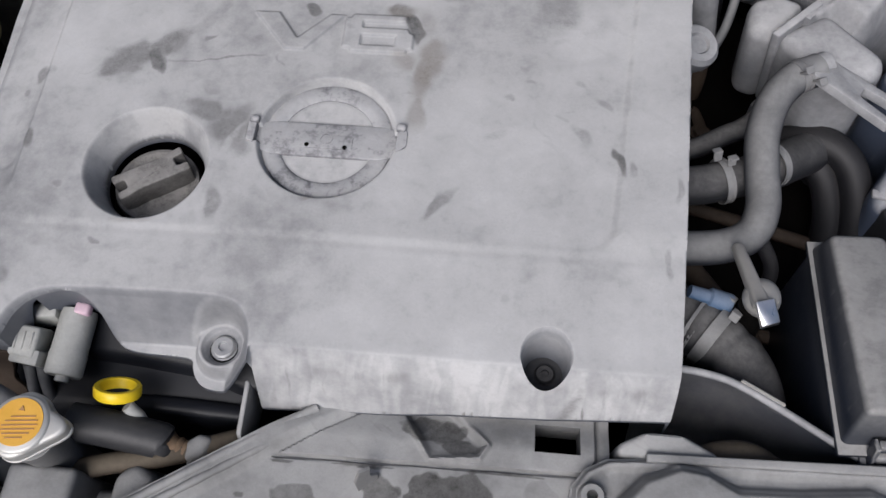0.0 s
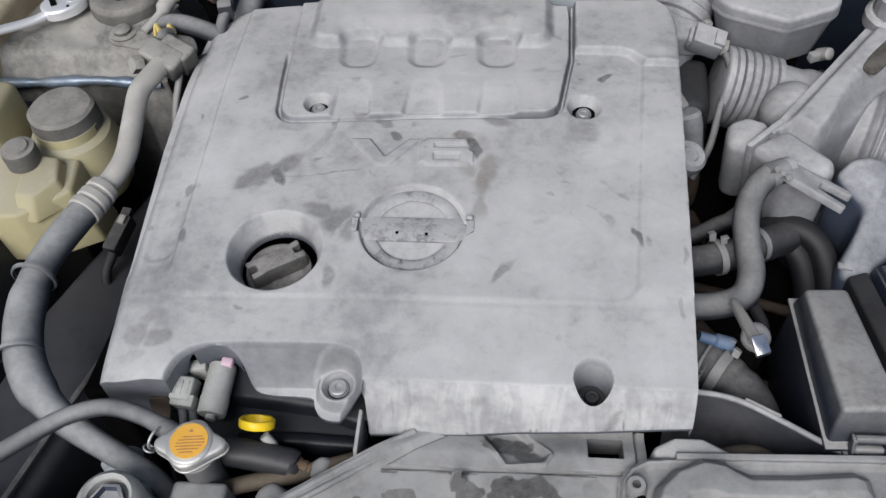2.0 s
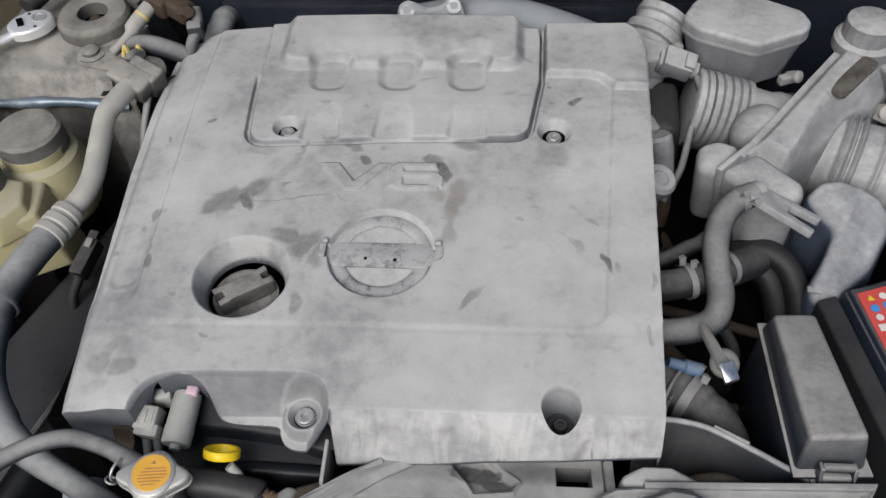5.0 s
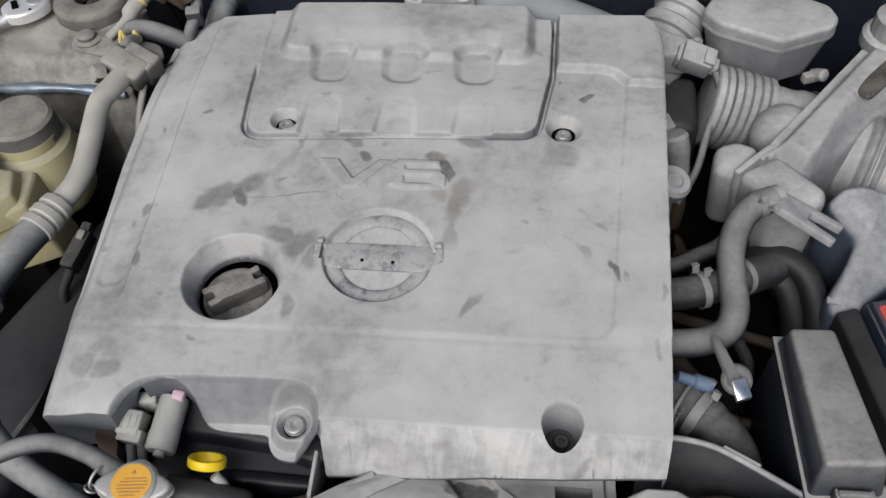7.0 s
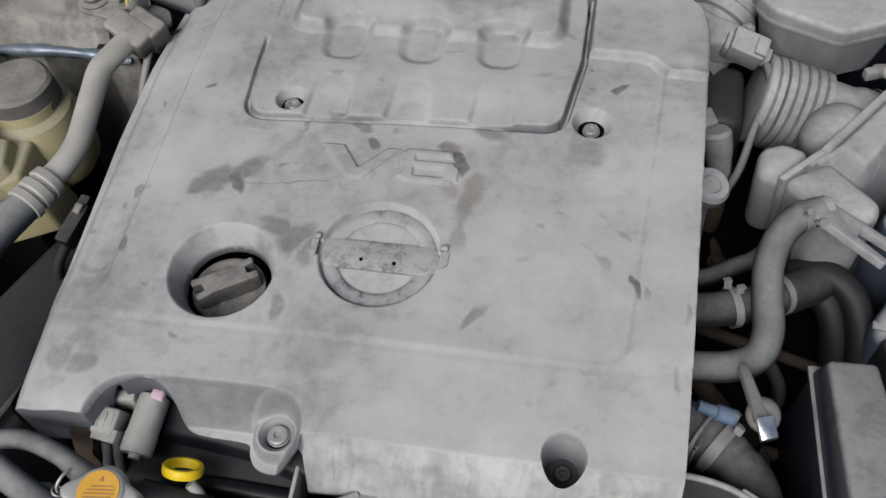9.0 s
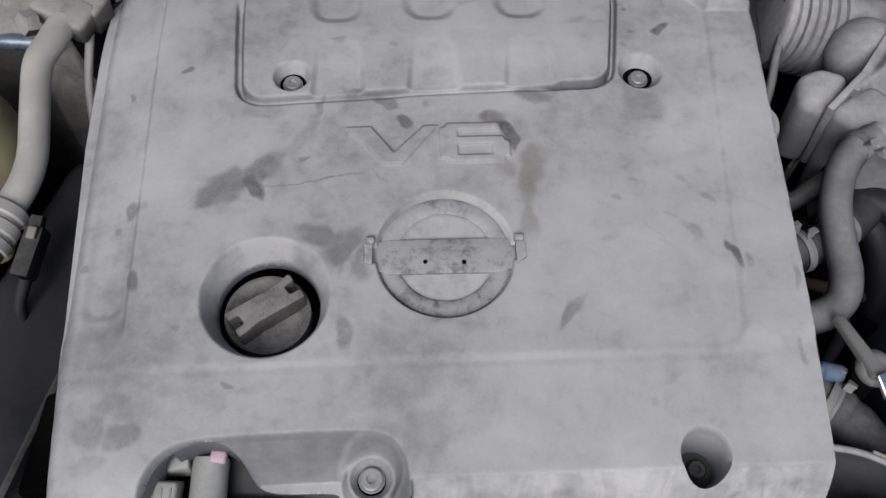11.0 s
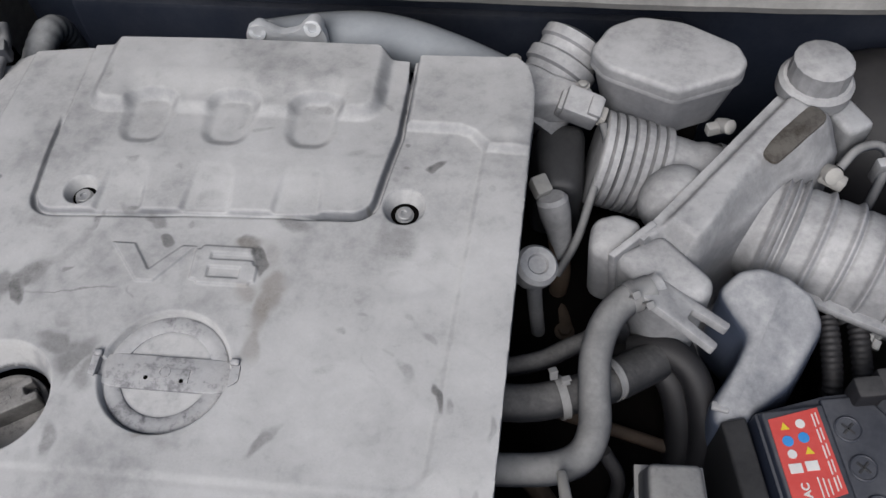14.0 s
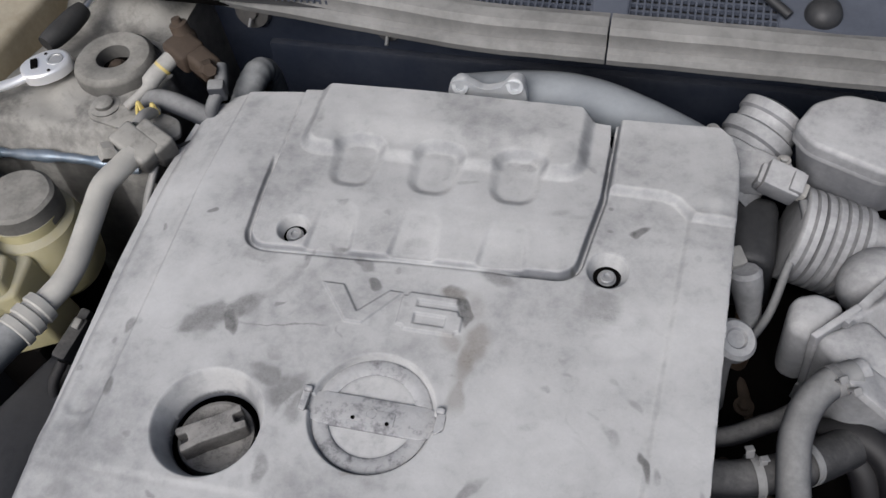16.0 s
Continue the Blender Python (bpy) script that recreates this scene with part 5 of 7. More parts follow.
def arm_z(u, v):
    """Height of the duct's moulded top, u along it and v across it."""
    crest = 0.038 - 0.017 * ramp(0.02, 0.13, u) + 0.026 * ramp(0.14, 0.20, u)
    foot = 0.047 + 0.008 * ramp(0.03, 0.10, u) + 0.020 * ramp(0.16, 0.21, u)
    z = 0.826 + 0.024 * u
    z -= 0.011 * ramp(0.001, -0.006, v)
    z -= 0.048 * ramp(crest - 0.005, foot + 0.004, v)
    z -= 0.14 * ramp(foot - 0.002, foot + 0.010, v) + 0.16 * ramp(-0.016, -0.023, v)
    z -= (0.030 * ramp(0.010, -0.014, u) + 0.12 * ramp(-0.012, -0.026, u)) * ramp(-0.006, 0.004, v)
    return z - 0.012 * ramp(0.238, 0.258, u) - 0.15 * ramp(0.256, 0.272, u) + 0.0008 * noise.noise((u * 40, v * 40, 3.1))


bm = B()
grid_sheet(bm, -0.030, 0.279, -0.027, 0.090, 0.0028, arm_z)
for v in bm.verts:
    u_, v_ = v.co.x, v.co.y
    v.co.x, v.co.y = 0.455 + 0.624 * u_ + 0.782 * v_, 0.736 + 0.782 * u_ - 0.624 * v_
ext = bmesh.ops.extrude_edge_only(bm, edges=[e for e in bm.edges if e.is_boundary])
for v in [g for g in ext["geom"] if isinstance(g, bmesh.types.BMVert)]:
    v.co.z = 0.60
part("duct_body", bm, m_dusty, arm, angle=60)
bm = B()
slab(bm, [(-0.052, -0.013), (0.050, -0.015), (0.052, 0.012), (-0.02, 0.013), (-0.05, 0.008)], 0, 0.004, 0.002, 2,
     Matrix.Translation((0.602, 0.868, 0.8272)) @ pose(0, 0, 0, 2, -2, 48), rnd=0.014)
part("bare_patch", bm, mat("bare_brown_plastic", (0.05, 0.042, 0.033), 0.38, dust=0.28, dust_col=(0.3, 0.29, 0.27), vary=0.6, scale=30, bump=0.2, patchy=6.0), arm, "dark brown patch wiped free of dust")
bm = B()
t_ = bmesh.new()
bmesh.ops.create_uvsphere(t_, u_segments=28, v_segments=18, radius=1)
join(bm, t_, pose(0.473, 0.806, 0.775, 0, 0, 48) @ Matrix.Diagonal((0.046, 0.038, 0.040, 1)))
part("bulge", bm, m_dusty, arm, "rounded bulge on the duct side")
inlet = thing("air_inlet_hose", (0.72, 0.76, 0.66), "thick dusty corrugated air hose with clamps", "air hose")
bm = B()


def inlet_r(t):
    s_ = t * 0.337
    r = 0.0665 - 0.005 * ramp(0.035, 0.015, s_)
    for c, h, w in ((0.040, 0.0085, 0.0032), (0.0505, 0.0090, 0.0032), (0.0615, 0.0085, 0.0034), (0.0670, -0.0025, 0.0020), (0.092, 0.0055, 0.0036), (0.0985, -0.0025, 0.0022), (0.125, 0.0055, 0.0036), (0.1315, -0.0025, 0.0022), (0.158, 0.0055, 0.0036), (0.23, 0.004, 0.0036), (0.27, 0.004, 0.0036)):
        r += h * math.exp(-((s_ - c) / w) ** 2)
    return r


tube(bm, [(0.560, 0.826, 0.718), (0.65, 0.788, 0.716), (0.72, 0.758, 0.712), (0.79, 0.728, 0.706), (0.87, 0.694, 0.70)], inlet_r, 40, n=60)
part("corrugated_hose", bm, m_dusty, inlet)
bm = B()
box(bm, (0.70, 0.758, 0.700), (0.20, 0.150, 0.010), 0.003, 2, pose(0, 0, 0, -14, 0, -23.5))
part("flange", bm, m_grey_plastic, inlet, "flat moulded flange along the hose")
clamp_ring("hose_clamp", (0.740, 0.7495, 0.710), (1, -0.43, -0.06), 0.0700, inlet, m_metal, 0.012, turn=200)
bm = B()
lathe(bm, [(0, -0.014), (0.008, -0.014), (0.011, 0.0), (0.011, 0.010), (0.005, 0.013), (0, 0.013)], 20, axis_pose((0.658, 0.856, 0.776), (0.2, -0.9, 0.5)))
box(bm, (0.662, 0.852, 0.770), (0.030, 0.014, 0.018), 0.003, 2, pose(0, 0, 0, 0, 10, -25))
part("clamp_screw", bm, m_pale, inlet, "pale plastic screw of the clamp")

res = thing("vacuum_chamber", (0.46, 0.95, 0.70), "dusty grey lidded chamber with a lip, beside the firewall", "chamber")
lid = [(0.367, 0.955), (0.390, 0.998), (0.428, 1.018), (0.481, 1.010), (0.543, 0.974), (0.552, 0.945), (0.540, 0.925), (0.466, 0.891), (0.385, 0.928)]
bm = B()
slab(bm, lid, 0.848, 0.865, 0.0065, 4, rnd=0.010)
part("lid", bm, m_dusty, res)
bm = B()
slab(bm, [(0.461 + (x - 0.461) * 1.008, 0.953 + (y - 0.953) * 1.008) for x, y in lid], 0.842, 0.849, 0.002, 2, rnd=0.012)
part("lip", bm, m_dusty, res, "thin moulded lip")
bm = B()
slab(bm, [(0.461 + (x - 0.461) * 0.985, 0.953 + (y - 0.953) * 0.985) for x, y in lid], 0.775, 0.848, 0.001, 1, rnd=0.014, low=0.80)
part("chamber_body", bm, m_dusty, res)
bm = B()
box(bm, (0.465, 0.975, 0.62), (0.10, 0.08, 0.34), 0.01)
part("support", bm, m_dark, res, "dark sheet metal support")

mc = thing("brake_fluid_reservoir", (0.64, 0.955, 0.66), "dusty brake fluid reservoir with a knurled cap", "reservoir")
bm = B()
lathe(bm, [(0, 0.862), (0.030, 0.862), (0.0345, 0.859), (0.0355, 0.842), (0.0355, 0.830), (0, 0.830)], 96, Matrix.Translation((0.640, 0.957, 0)), lobes=lambda a: 1 + 0.022 * max(0, math.cos(a * 18)) ** 3)
part("screw_cap", bm, m_dusty, mc, "dusty ribbed screw cap")
bm = B()
lathe(bm, [(0, 0.833), (0.040, 0.833), (0.0445, 0.828), (0.0445, 0.812), (0.038, 0.806), (0.034, 0.79), (0.036, 0.70), (0.05, 0.62), (0.05, 0.30), (0, 0.30)], 48, Matrix.Translation((0.640, 0.957, 0)))
part("neck", bm, m_dusty, mc)
bm = B()
box(bm, (0.682, 0.925, 0.775), (0.04, 0.05, 0.06), 0.008, 3, pose(0, 0, 0, 0, 0, 30))
part("side_tank", bm, m_grey_plastic, mc)

booster = thing("brake_booster", (0.775, 1.03, 0.55), "black round brake booster with a cable loop", "brake booster")
bm = B()
lathe(bm, [(0, 0.075), (0.03, 0.075), (0.055, 0.06), (0.10, 0.045), (0.118, 0.02), (0.118, -0.02), (0.10, -0.05), (0, -0.08)], 48, axis_pose((0.775, 1.02, 0.665), (0, -0.75, 0.66)))
part("drum", bm, m_deep_hose, booster)
bm = B()
tube(bm, [(0.672, 0.868, 0.772), (0.690, 0.886, 0.785), (0.714, 0.894, 0.787), (0.728, 0.884, 0.780), (0.722, 0.862, 0.760), (0.715, 0.850, 0.700), (0.72, 0.90, 0.66)], 0.006, 12)
part("cable", bm, m_hose, booster, "dusty cable looped over the booster")
bm = B()
box(bm, (0.722, 0.872, 0.768), (0.020, 0.014, 0.034), 0.003, 2, pose(0, 0, 0, 0, 0, 15))
part("plug", bm, m_grey_plastic, booster)

r1 = thing("intake_resonator", (0.44, 0.67, 0.66), "dusty grey plastic resonator box with a forked bracket", "resonator")
bm = B()
hull8(bm, [(0.398, 0.704, 0.806), (0.452, 0.735, 0.812), (0.510, 0.678, 0.806), (0.497, 0.655, 0.800), (0.440, 0.652, 0.800)],
      [(0.412, 0.698, 0.640), (0.456, 0.720, 0.640), (0.506, 0.670, 0.640), (0.492, 0.640, 0.640), (0.450, 0.640, 0.640)], 0.016, 5)
part("resonator_box", bm, m_dusty, r1)
bm = B()
hull8(bm, [(0.372, 0.715, 0.795), (0.376, 0.755, 0.802), (0.405, 0.765, 0.805), (0.436, 0.748, 0.808), (0.405, 0.700, 0.800)],
      [(0.380, 0.715, 0.69), (0.384, 0.750, 0.69), (0.408, 0.758, 0.69), (0.434, 0.745, 0.69), (0.408, 0.706, 0.69)], 0.013, 5)
part("rear_lobe", bm, m_dusty, r1, "rounded rear lobe of the box")
bm = B()
hull8(bm, [(0.392, 0.700, 0.811), (0.440, 0.744, 0.817), (0.446, 0.738, 0.817), (0.399, 0.695, 0.811)],
      [(0.405, 0.705, 0.70), (0.446, 0.742, 0.70), (0.452, 0.736, 0.70), (0.412, 0.700, 0.70)], 0.002)
part("flange", bm, m_dusty, r1, "welded flange between the halves")
bm = B()
fm = Matrix.Translation((0.470, 0.640, 0.800)) @ pose(0, 0, 0, -14, 8, -33)
slab(bm, [(-0.042, -0.020), (0.048, -0.024), (0.048, -0.013), (0.008, -0.009), (0.008, 0.007), (0.048, 0.010), (0.048, 0.021), (-0.042, 0.018)], -0.004, 0.005, 0.0015, 2, fm, rnd=0.004)
part("fork", bm, m_dusty, r1, "dusty two-pronged bracket")
bm = B()
tube(bm, [(0.425, 0.655, 0.800), (0.447, 0.672, 0.800)], 0.0135, 18)
part("spigot", bm, m_dusty, r1)
bm = B()
box(bm, (0.445, 0.70, 0.55), (0.05, 0.05, 0.36), 0.005)
part("support", bm, m_dark, r1, "dark support bracket")

r2 = thing("resonator_tank", (0.57, 0.64, 0.56), "scuffed blue-grey plastic tank with wiped streaks", "tank")
bm = B()
top = [(0.516, 0.690, 0.770), (0.541, 0.716, 0.775), (0.567, 0.722, 0.776), (0.597, 0.713, 0.773), (0.624, 0.694, 0.765), (0.634, 0.662, 0.752), (0.600, 0.603, 0.729),
       (0.541, 0.553, 0.709), (0.517, 0.553, 0.707), (0.510, 0.577, 0.714), (0.535, 0.613, 0.738), (0.548, 0.642, 0.755), (0.530, 0.664, 0.762)]
hull8(bm, top, [(0.574 + (x - 0.574) * 1.08 + 0.006, 0.640 + (y - 0.640) * 1.05, 0.620) for x, y, z in top], 0.012, 5)
part("tank_body", bm, mat("scuffed_blue_grey_plastic", (0.05, 0.062, 0.09), 0.3, dust=0.92, dust_col=(0.43, 0.435, 0.44), vary=0.4, scale=8, bump=0.15, patchy=2.6, up_gain=(1.75, -0.72), scratched=0.10), r2)
bm = B()
box(bm, (0.5225, 0.574, 0.7145), (0.019, 0.011, 0.005), 0.002, 2, pose(0, 0, 0, -12, 0, -12))
part("moulded_step", bm, m_dusty, r2)
bm = B()
box(bm, (0.59, 0.67, 0.50), (0.05, 0.05, 0.40), 0.006)
part("support", bm, m_dark, r2, "dark support bracket")

# ---- hoses on the right-hand side ----
sh = thing("breather_hose", (0.38, 0.55, 0.70), "dusty S-shaped rubber hose with spring clamp", "hose")
bm = B()
tube(bm, [(0.438, 0.664, 0.800), (0.412, 0.648, 0.801), (0.392, 0.622, 0.797), (0.382, 0.588, 0.786), (0.382, 0.552, 0.775), (0.383, 0.518, 0.767), (0.372, 0.490, 0.762), (0.345, 0.475, 0.760), (0.30, 0.470, 0.758), (0.23, 0.468, 0.755)],
     0.0168, 24)
part("hose", bm, m_hose, sh)
clamp_ring("spring_clamp", (0.418, 0.6525, 0.801), (0.85, 0.5, 0.0), 0.017, sh, turn=130, width=0.011)

hh = thing("coolant_hose", (0.37, 0.57, 0.70), "dusty rubber coolant hose with spring clamps", "hose")
bm = B()
tube(bm, [(0.24, 0.545, 0.752), (0.31, 0.545, 0.752), (0.352, 0.556, 0.750), (0.395, 0.578, 0.740), (0.43, 0.606, 0.722), (0.462, 0.634, 0.700), (0.490, 0.66, 0.665), (0.50, 0.67, 0.60)], lambda t: 0.020 + 0.003 * ramp(0.35, 0.5, t), 24)
part("hose", bm, m_hose_dark, hh)
clamp_ring("spring_clamp", (0.350, 0.5555, 0.750), (1, 0.35, 0), 0.0225, hh, turn=70)
clamp_ring("spring_clamp", (0.402, 0.584, 0.742), (1, 0.75, -0.3), 0.0235, hh, turn=-60)

lh = thing("transmission_loop_hose", (0.50, 0.59, 0.40), "dark double loop of dusty hose below the resonator", "hose")
for k, (dx, dz) in enumerate(((0, 0), (-0.022, -0.02))):
    bm = B()
    tube(bm, [(0.43 + dx, 0.645, 0.70 + dz), (0.47 + dx, 0.637, 0.715 + dz), (0.50 + dx, 0.612, 0.705 + dz), (0.515 + dx, 0.575, 0.66 + dz), (0.512 + dx, 0.55, 0.58), (0.50 + dx, 0.54, 0.42)], 0.017, 18)
    part("hose", bm, m_deep_hose, lh)

uh = thing("radiator_hose", (0.34, 0.36, 0.60), "thick dusty upper radiator hose with a spring clamp", "hose")
bm = B()
tube(bm, [(0.24, 0.43, 0.735), (0.30, 0.405, 0.745), (0.335, 0.382, 0.748), (0.365, 0.350, 0.735), (0.378, 0.315, 0.705), (0.375, 0.285, 0.665), (0.37, 0.26, 0.60)], lambda t: 0.029 + 0.002 * math.cos(t * 90) * ramp(0.42, 0.38, t), 28, n=12)
part("hose", bm, m_hose_dark, uh)
clamp_ring("spring_clamp", (0.333, 0.385, 0.748), (1, -0.75, 0.0), 0.0305, uh, turn=60, width=0.012)
clamp_ring("spring_clamp", (0.318, 0.395, 0.747), (1, -0.65, 0.05), 0.0305, uh, turn=60, ears=False)

sn = thing("neck_bracket", (0.36, 0.39, 0.70), "silver water neck bracket with a bolt", "bracket")
bm = B()
t_ = bmesh.new()
bmesh.ops.create_uvsphere(t_, u_segments=24, v_segments=14, radius=1)
join(bm, t_, pose(0.365, 0.404, 0.798) @ Matrix.Diagonal((0.0165, 0.018, 0.016, 1)))
hull8(bm, [(0.345, 0.462, 0.792), (0.354, 0.462, 0.794), (0.366, 0.392, 0.820), (0.353, 0.388, 0.818)],
      [(0.345, 0.462, 0.780), (0.354, 0.462, 0.780), (0.366, 0.390, 0.806), (0.353, 0.388, 0.806)], 0.003)
part("bracket", bm, m_alu, sn)
bm = B()
hull8(bm, [(0.352, 0.388, 0.824), (0.368, 0.393, 0.824), (0.374, 0.374, 0.816), (0.358, 0.368, 0.816)],
      [(0.352, 0.388, 0.818), (0.368, 0.393, 0.818), (0.374, 0.374, 0.810), (0.358, 0.368, 0.810)], 0.001, 1)
part("bright_tab", bm, m_chrome, sn, "bright bare metal tab")
bm = B()
lathe(bm, [(0, 0.03), (0.006, 0.03), (0.0065, 0.012), (0.009, 0.01), (0.009, -0.01), (0, -0.01)], 20, axis_pose((0.335, 0.410, 0.775), (-0.8, 0.1, 0.2)))
part("temperature_sensor", bm, m_sensor, sn, "dark blue temperature sensor")
bm = B()
tube(bm, [(0.36, 0.40, 0.79), (0.365, 0.40, 0.70), (0.36, 0.42, 0.50)], 0.013, 14)
part("stalk", bm, m_dark, sn)
for pts, r, mm in ((((0.29, 0.598, 0.725), (0.330, 0.609, 0.728), (0.372, 0.632, 0.730), (0.42, 0.66, 0.70)), 0.011, m_hose_dark), (((0.31, 0.50, 0.70), (0.36, 0.44, 0.69), (0.40, 0.42, 0.64), (0.41, 0.42, 0.5)), 0.012, m_rust),
                  (((0.40, 0.52, 0.70), (0.42, 0.50, 0.66), (0.41, 0.47, 0.58), (0.42, 0.44, 0.45)), 0.008, m_rubber), (((0.345, 0.80, 0.60), (0.36, 0.72, 0.62), (0.38, 0.64, 0.60), (0.42, 0.55, 0.55)), 0.010, m_rust)):
    bm = B()
    tube(bm, [*pts, (pts[-1][0], pts[-1][1], 0.30)], r, 12)
    single("bay_pipe", bm, mm, "dirty thin pipe deep in the engine bay", "pipe", "pipes deep in the bay")
tc = thing("gearbox_connector", (0.475, 0.625, 0.60), "small teal wiring connector below the resonator", "connector")
bm = B()
box(bm, (0.477, 0.628, 0.690), (0.034, 0.022, 0.020), 0.003, 2, pose(0, 0, 0, 10, 0, -25))
box(bm, (0.494, 0.620, 0.690), (0.008, 0.024, 0.022), 0.002, 2, pose(0, 0, 0, 10, 0, -25))
part("housing", bm, m_teal, tc)
bm = B()
tube(bm, [(0.462, 0.635, 0.688), (0.445, 0.645, 0.67), (0.44, 0.65, 0.62), (0.44, 0.65, 0.56)], 0.006, 10)
part("cable", bm, m_deep_hose, tc)

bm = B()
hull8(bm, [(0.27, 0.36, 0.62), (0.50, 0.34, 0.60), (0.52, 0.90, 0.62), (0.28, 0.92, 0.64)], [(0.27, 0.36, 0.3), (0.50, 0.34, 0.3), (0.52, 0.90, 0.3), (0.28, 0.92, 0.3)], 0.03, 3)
gear = thing("gearbox", (0.39, 0.6, 0.30), "oily gearbox deep in the bay, blackened for shade", "gearbox")
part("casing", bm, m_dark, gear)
for x, y, z, r in ((0.33, 0.44, 0.61, 0.016), (0.36, 0.70, 0.63, 0.014), (0.46, 0.50, 0.60, 0.015), (0.34, 0.62, 0.625, 0.012)):
    hex_bolt("bolt", (x, y, z), (0, 0, 1), r * 0.6, gear, m_rust)
for pts in (((0.30, 0.47, 0.632), (0.36, 0.45, 0.63), (0.46, 0.44, 0.62)), ((0.31, 0.60, 0.635), (0.40, 0.58, 0.63), (0.49, 0.56, 0.62))):
    bm = B()
    tube(bm, list(pts), 0.008, 10)
    part("casing_rib", bm, m_rust, gear, "brown casing rib")

# ---- fuse box and battery ----
fb = thing("fuse_box", (0.455, 0.38, 0.70), "dusty dark grey fuse box with a clipped lid", "fuse box")
bm = B()
hull8(bm, [(0.424, 0.290, 0.846), (0.484, 0.294, 0.846), (0.479, 0.474, 0.802), (0.430, 0.472, 0.803)],
      [(0.418, 0.276, 0.795), (0.492, 0.280, 0.795), (0.484, 0.480, 0.760), (0.424, 0.478, 0.760)], 0.006, 3)
part("lid", bm, m_fuse, fb)
bm = B()
hull8(bm, [(0.421, 0.272, 0.797), (0.494, 0.276, 0.797), (0.484, 0.482, 0.762), (0.427, 0.480, 0.762)],
      [(0.418, 0.272, 0.60), (0.494, 0.274, 0.60), (0.486, 0.480, 0.60), (0.424, 0.478, 0.60)], 0.005, 2)
part("base", bm, m_fuse, fb)
bm = B()
hull8(bm, [(0.415, 0.268, 0.801), (0.497, 0.272, 0.801), (0.488, 0.485, 0.767), (0.421, 0.483, 0.767)],
      [(0.415, 0.268, 0.795), (0.497, 0.272, 0.795), (0.488, 0.485, 0.761), (0.421, 0.483, 0.761)], 0.0015, 2)
part("lid_rim", bm, m_fuse, fb, "thin moulded rim round the lid")
for x in (0.440, 0.474):
    bm = B()
    box(bm, (x, 0.270, 0.806), (0.004, 0.012, 0.026), 0.001, 1, pose(0, 0, 0, -18))
    part("clip_rib", bm, m_fuse, fb)
bm = B()
box(bm, (0.457, 0.268, 0.802), (0.030, 0.008, 0.010), 0.002, 2, pose(0, 0, 0, -18))
box(bm, (0.456, 0.266, 0.786), (0.046, 0.010, 0.022), 0.002, 2, pose(0, 0, 0, -12))
box(bm, (0.457, 0.273, 0.816), (0.032, 0.008, 0.008), 0.002, 2, pose(0, 0, 0, -18))
part("clip", bm, m_fuse, fb, "moulded lid clip")
bm = B()
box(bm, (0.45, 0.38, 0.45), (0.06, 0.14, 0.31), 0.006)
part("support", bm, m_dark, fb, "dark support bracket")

bat = thing("battery", (0.68, 0.47, 0.30), "dark grey car battery with a red label and round plugs", "battery")
bx = Matrix.Translation((0.549, 0.563, 0.0)) @ pose(0, 0, 0, 0, 0, 11)


def bp(u, v, z):
    """A place on the battery: u across, v towards the front."""
    return bx @ Vector((u, -v, z))


bm = B()
hull8(bm, [bp(0.004, 0.0, 0.728), bp(0.085, -0.012, 0.728), bp(0.25, -0.012, 0.724), bp(0.25, 0.165, 0.724), bp(0.004, 0.165, 0.728)],
      [bp(0.0, 0.0, 0.52), bp(0.085, -0.012, 0.52), bp(0.255, -0.012, 0.52), bp(0.255, 0.165, 0.52), bp(0.0, 0.165, 0.52)], 0.004, 2)
part("case", bm, m_battery, bat)
bm = B()
hull8(bm, [bp(0.010, 0.003, 0.735), bp(0.075, 0.001, 0.735), bp(0.075, 0.112, 0.735), bp(0.010, 0.112, 0.735)],
      [bp(0.007, 0.001, 0.726), bp(0.077, 0.0, 0.726), bp(0.077, 0.115, 0.726), bp(0.007, 0.115, 0.726)], 0.002)
part("lid_step", bm, m_battery, bat)
bm = B()
hull8(bm, [bp(0.076, -0.006, 0.733), bp(0.125, -0.006, 0.731), bp(0.14, 0.02, 0.731), bp(0.20, 0.03, 0.731), bp(0.20, 0.118, 0.731), bp(0.076, 0.118, 0.733)],
      [bp(0.074, -0.009, 0.72), bp(0.128, -0.009, 0.72), bp(0.144, 0.018, 0.72), bp(0.204, 0.028, 0.72), bp(0.204, 0.122, 0.72), bp(0.074, 0.122, 0.72)], 0.003)
part("lid", bm, m_battery, bat)
bm = B()
hull8(bm, [bp(0.014, 0.012, 0.7362), bp(0.068, 0.004, 0.7362), bp(0.069, 0.096, 0.7362), bp(0.013, 0.107, 0.7362)],
      [bp(0.014, 0.012, 0.734), bp(0.068, 0.004, 0.734), bp(0.069, 0.096, 0.734), bp(0.013, 0.107, 0.734)], 0)
label = part("sticker", bm, m_red, bat, "red warning sticker with pictograms")


def disc(u, v, r, material, name, sides=20):
    b = B()
    r *= 0.82
    lathe(b, [(0, 0.0005), (r, 0.0005), (r, -0.0005)], sides, Matrix.Translation(bp(u, v, 0.7364)) @ pose(0, 0, 0, 0, 0, 101))
    return part(name, b, material, label)


def bar(u, v, w, h, material, name):
    b = B()
    box(b, bp(u, v, 0.7366), (w, h, 0.0008), 0, 1, pose(0, 0, 0, 0, 0, 11))
    return part(name, b, material, label)


disc(0.028, 0.022, 0.0065, m_sign, "warning_triangle", 3)
disc(0.045, 0.020, 0.0060, m_white, "pictogram")
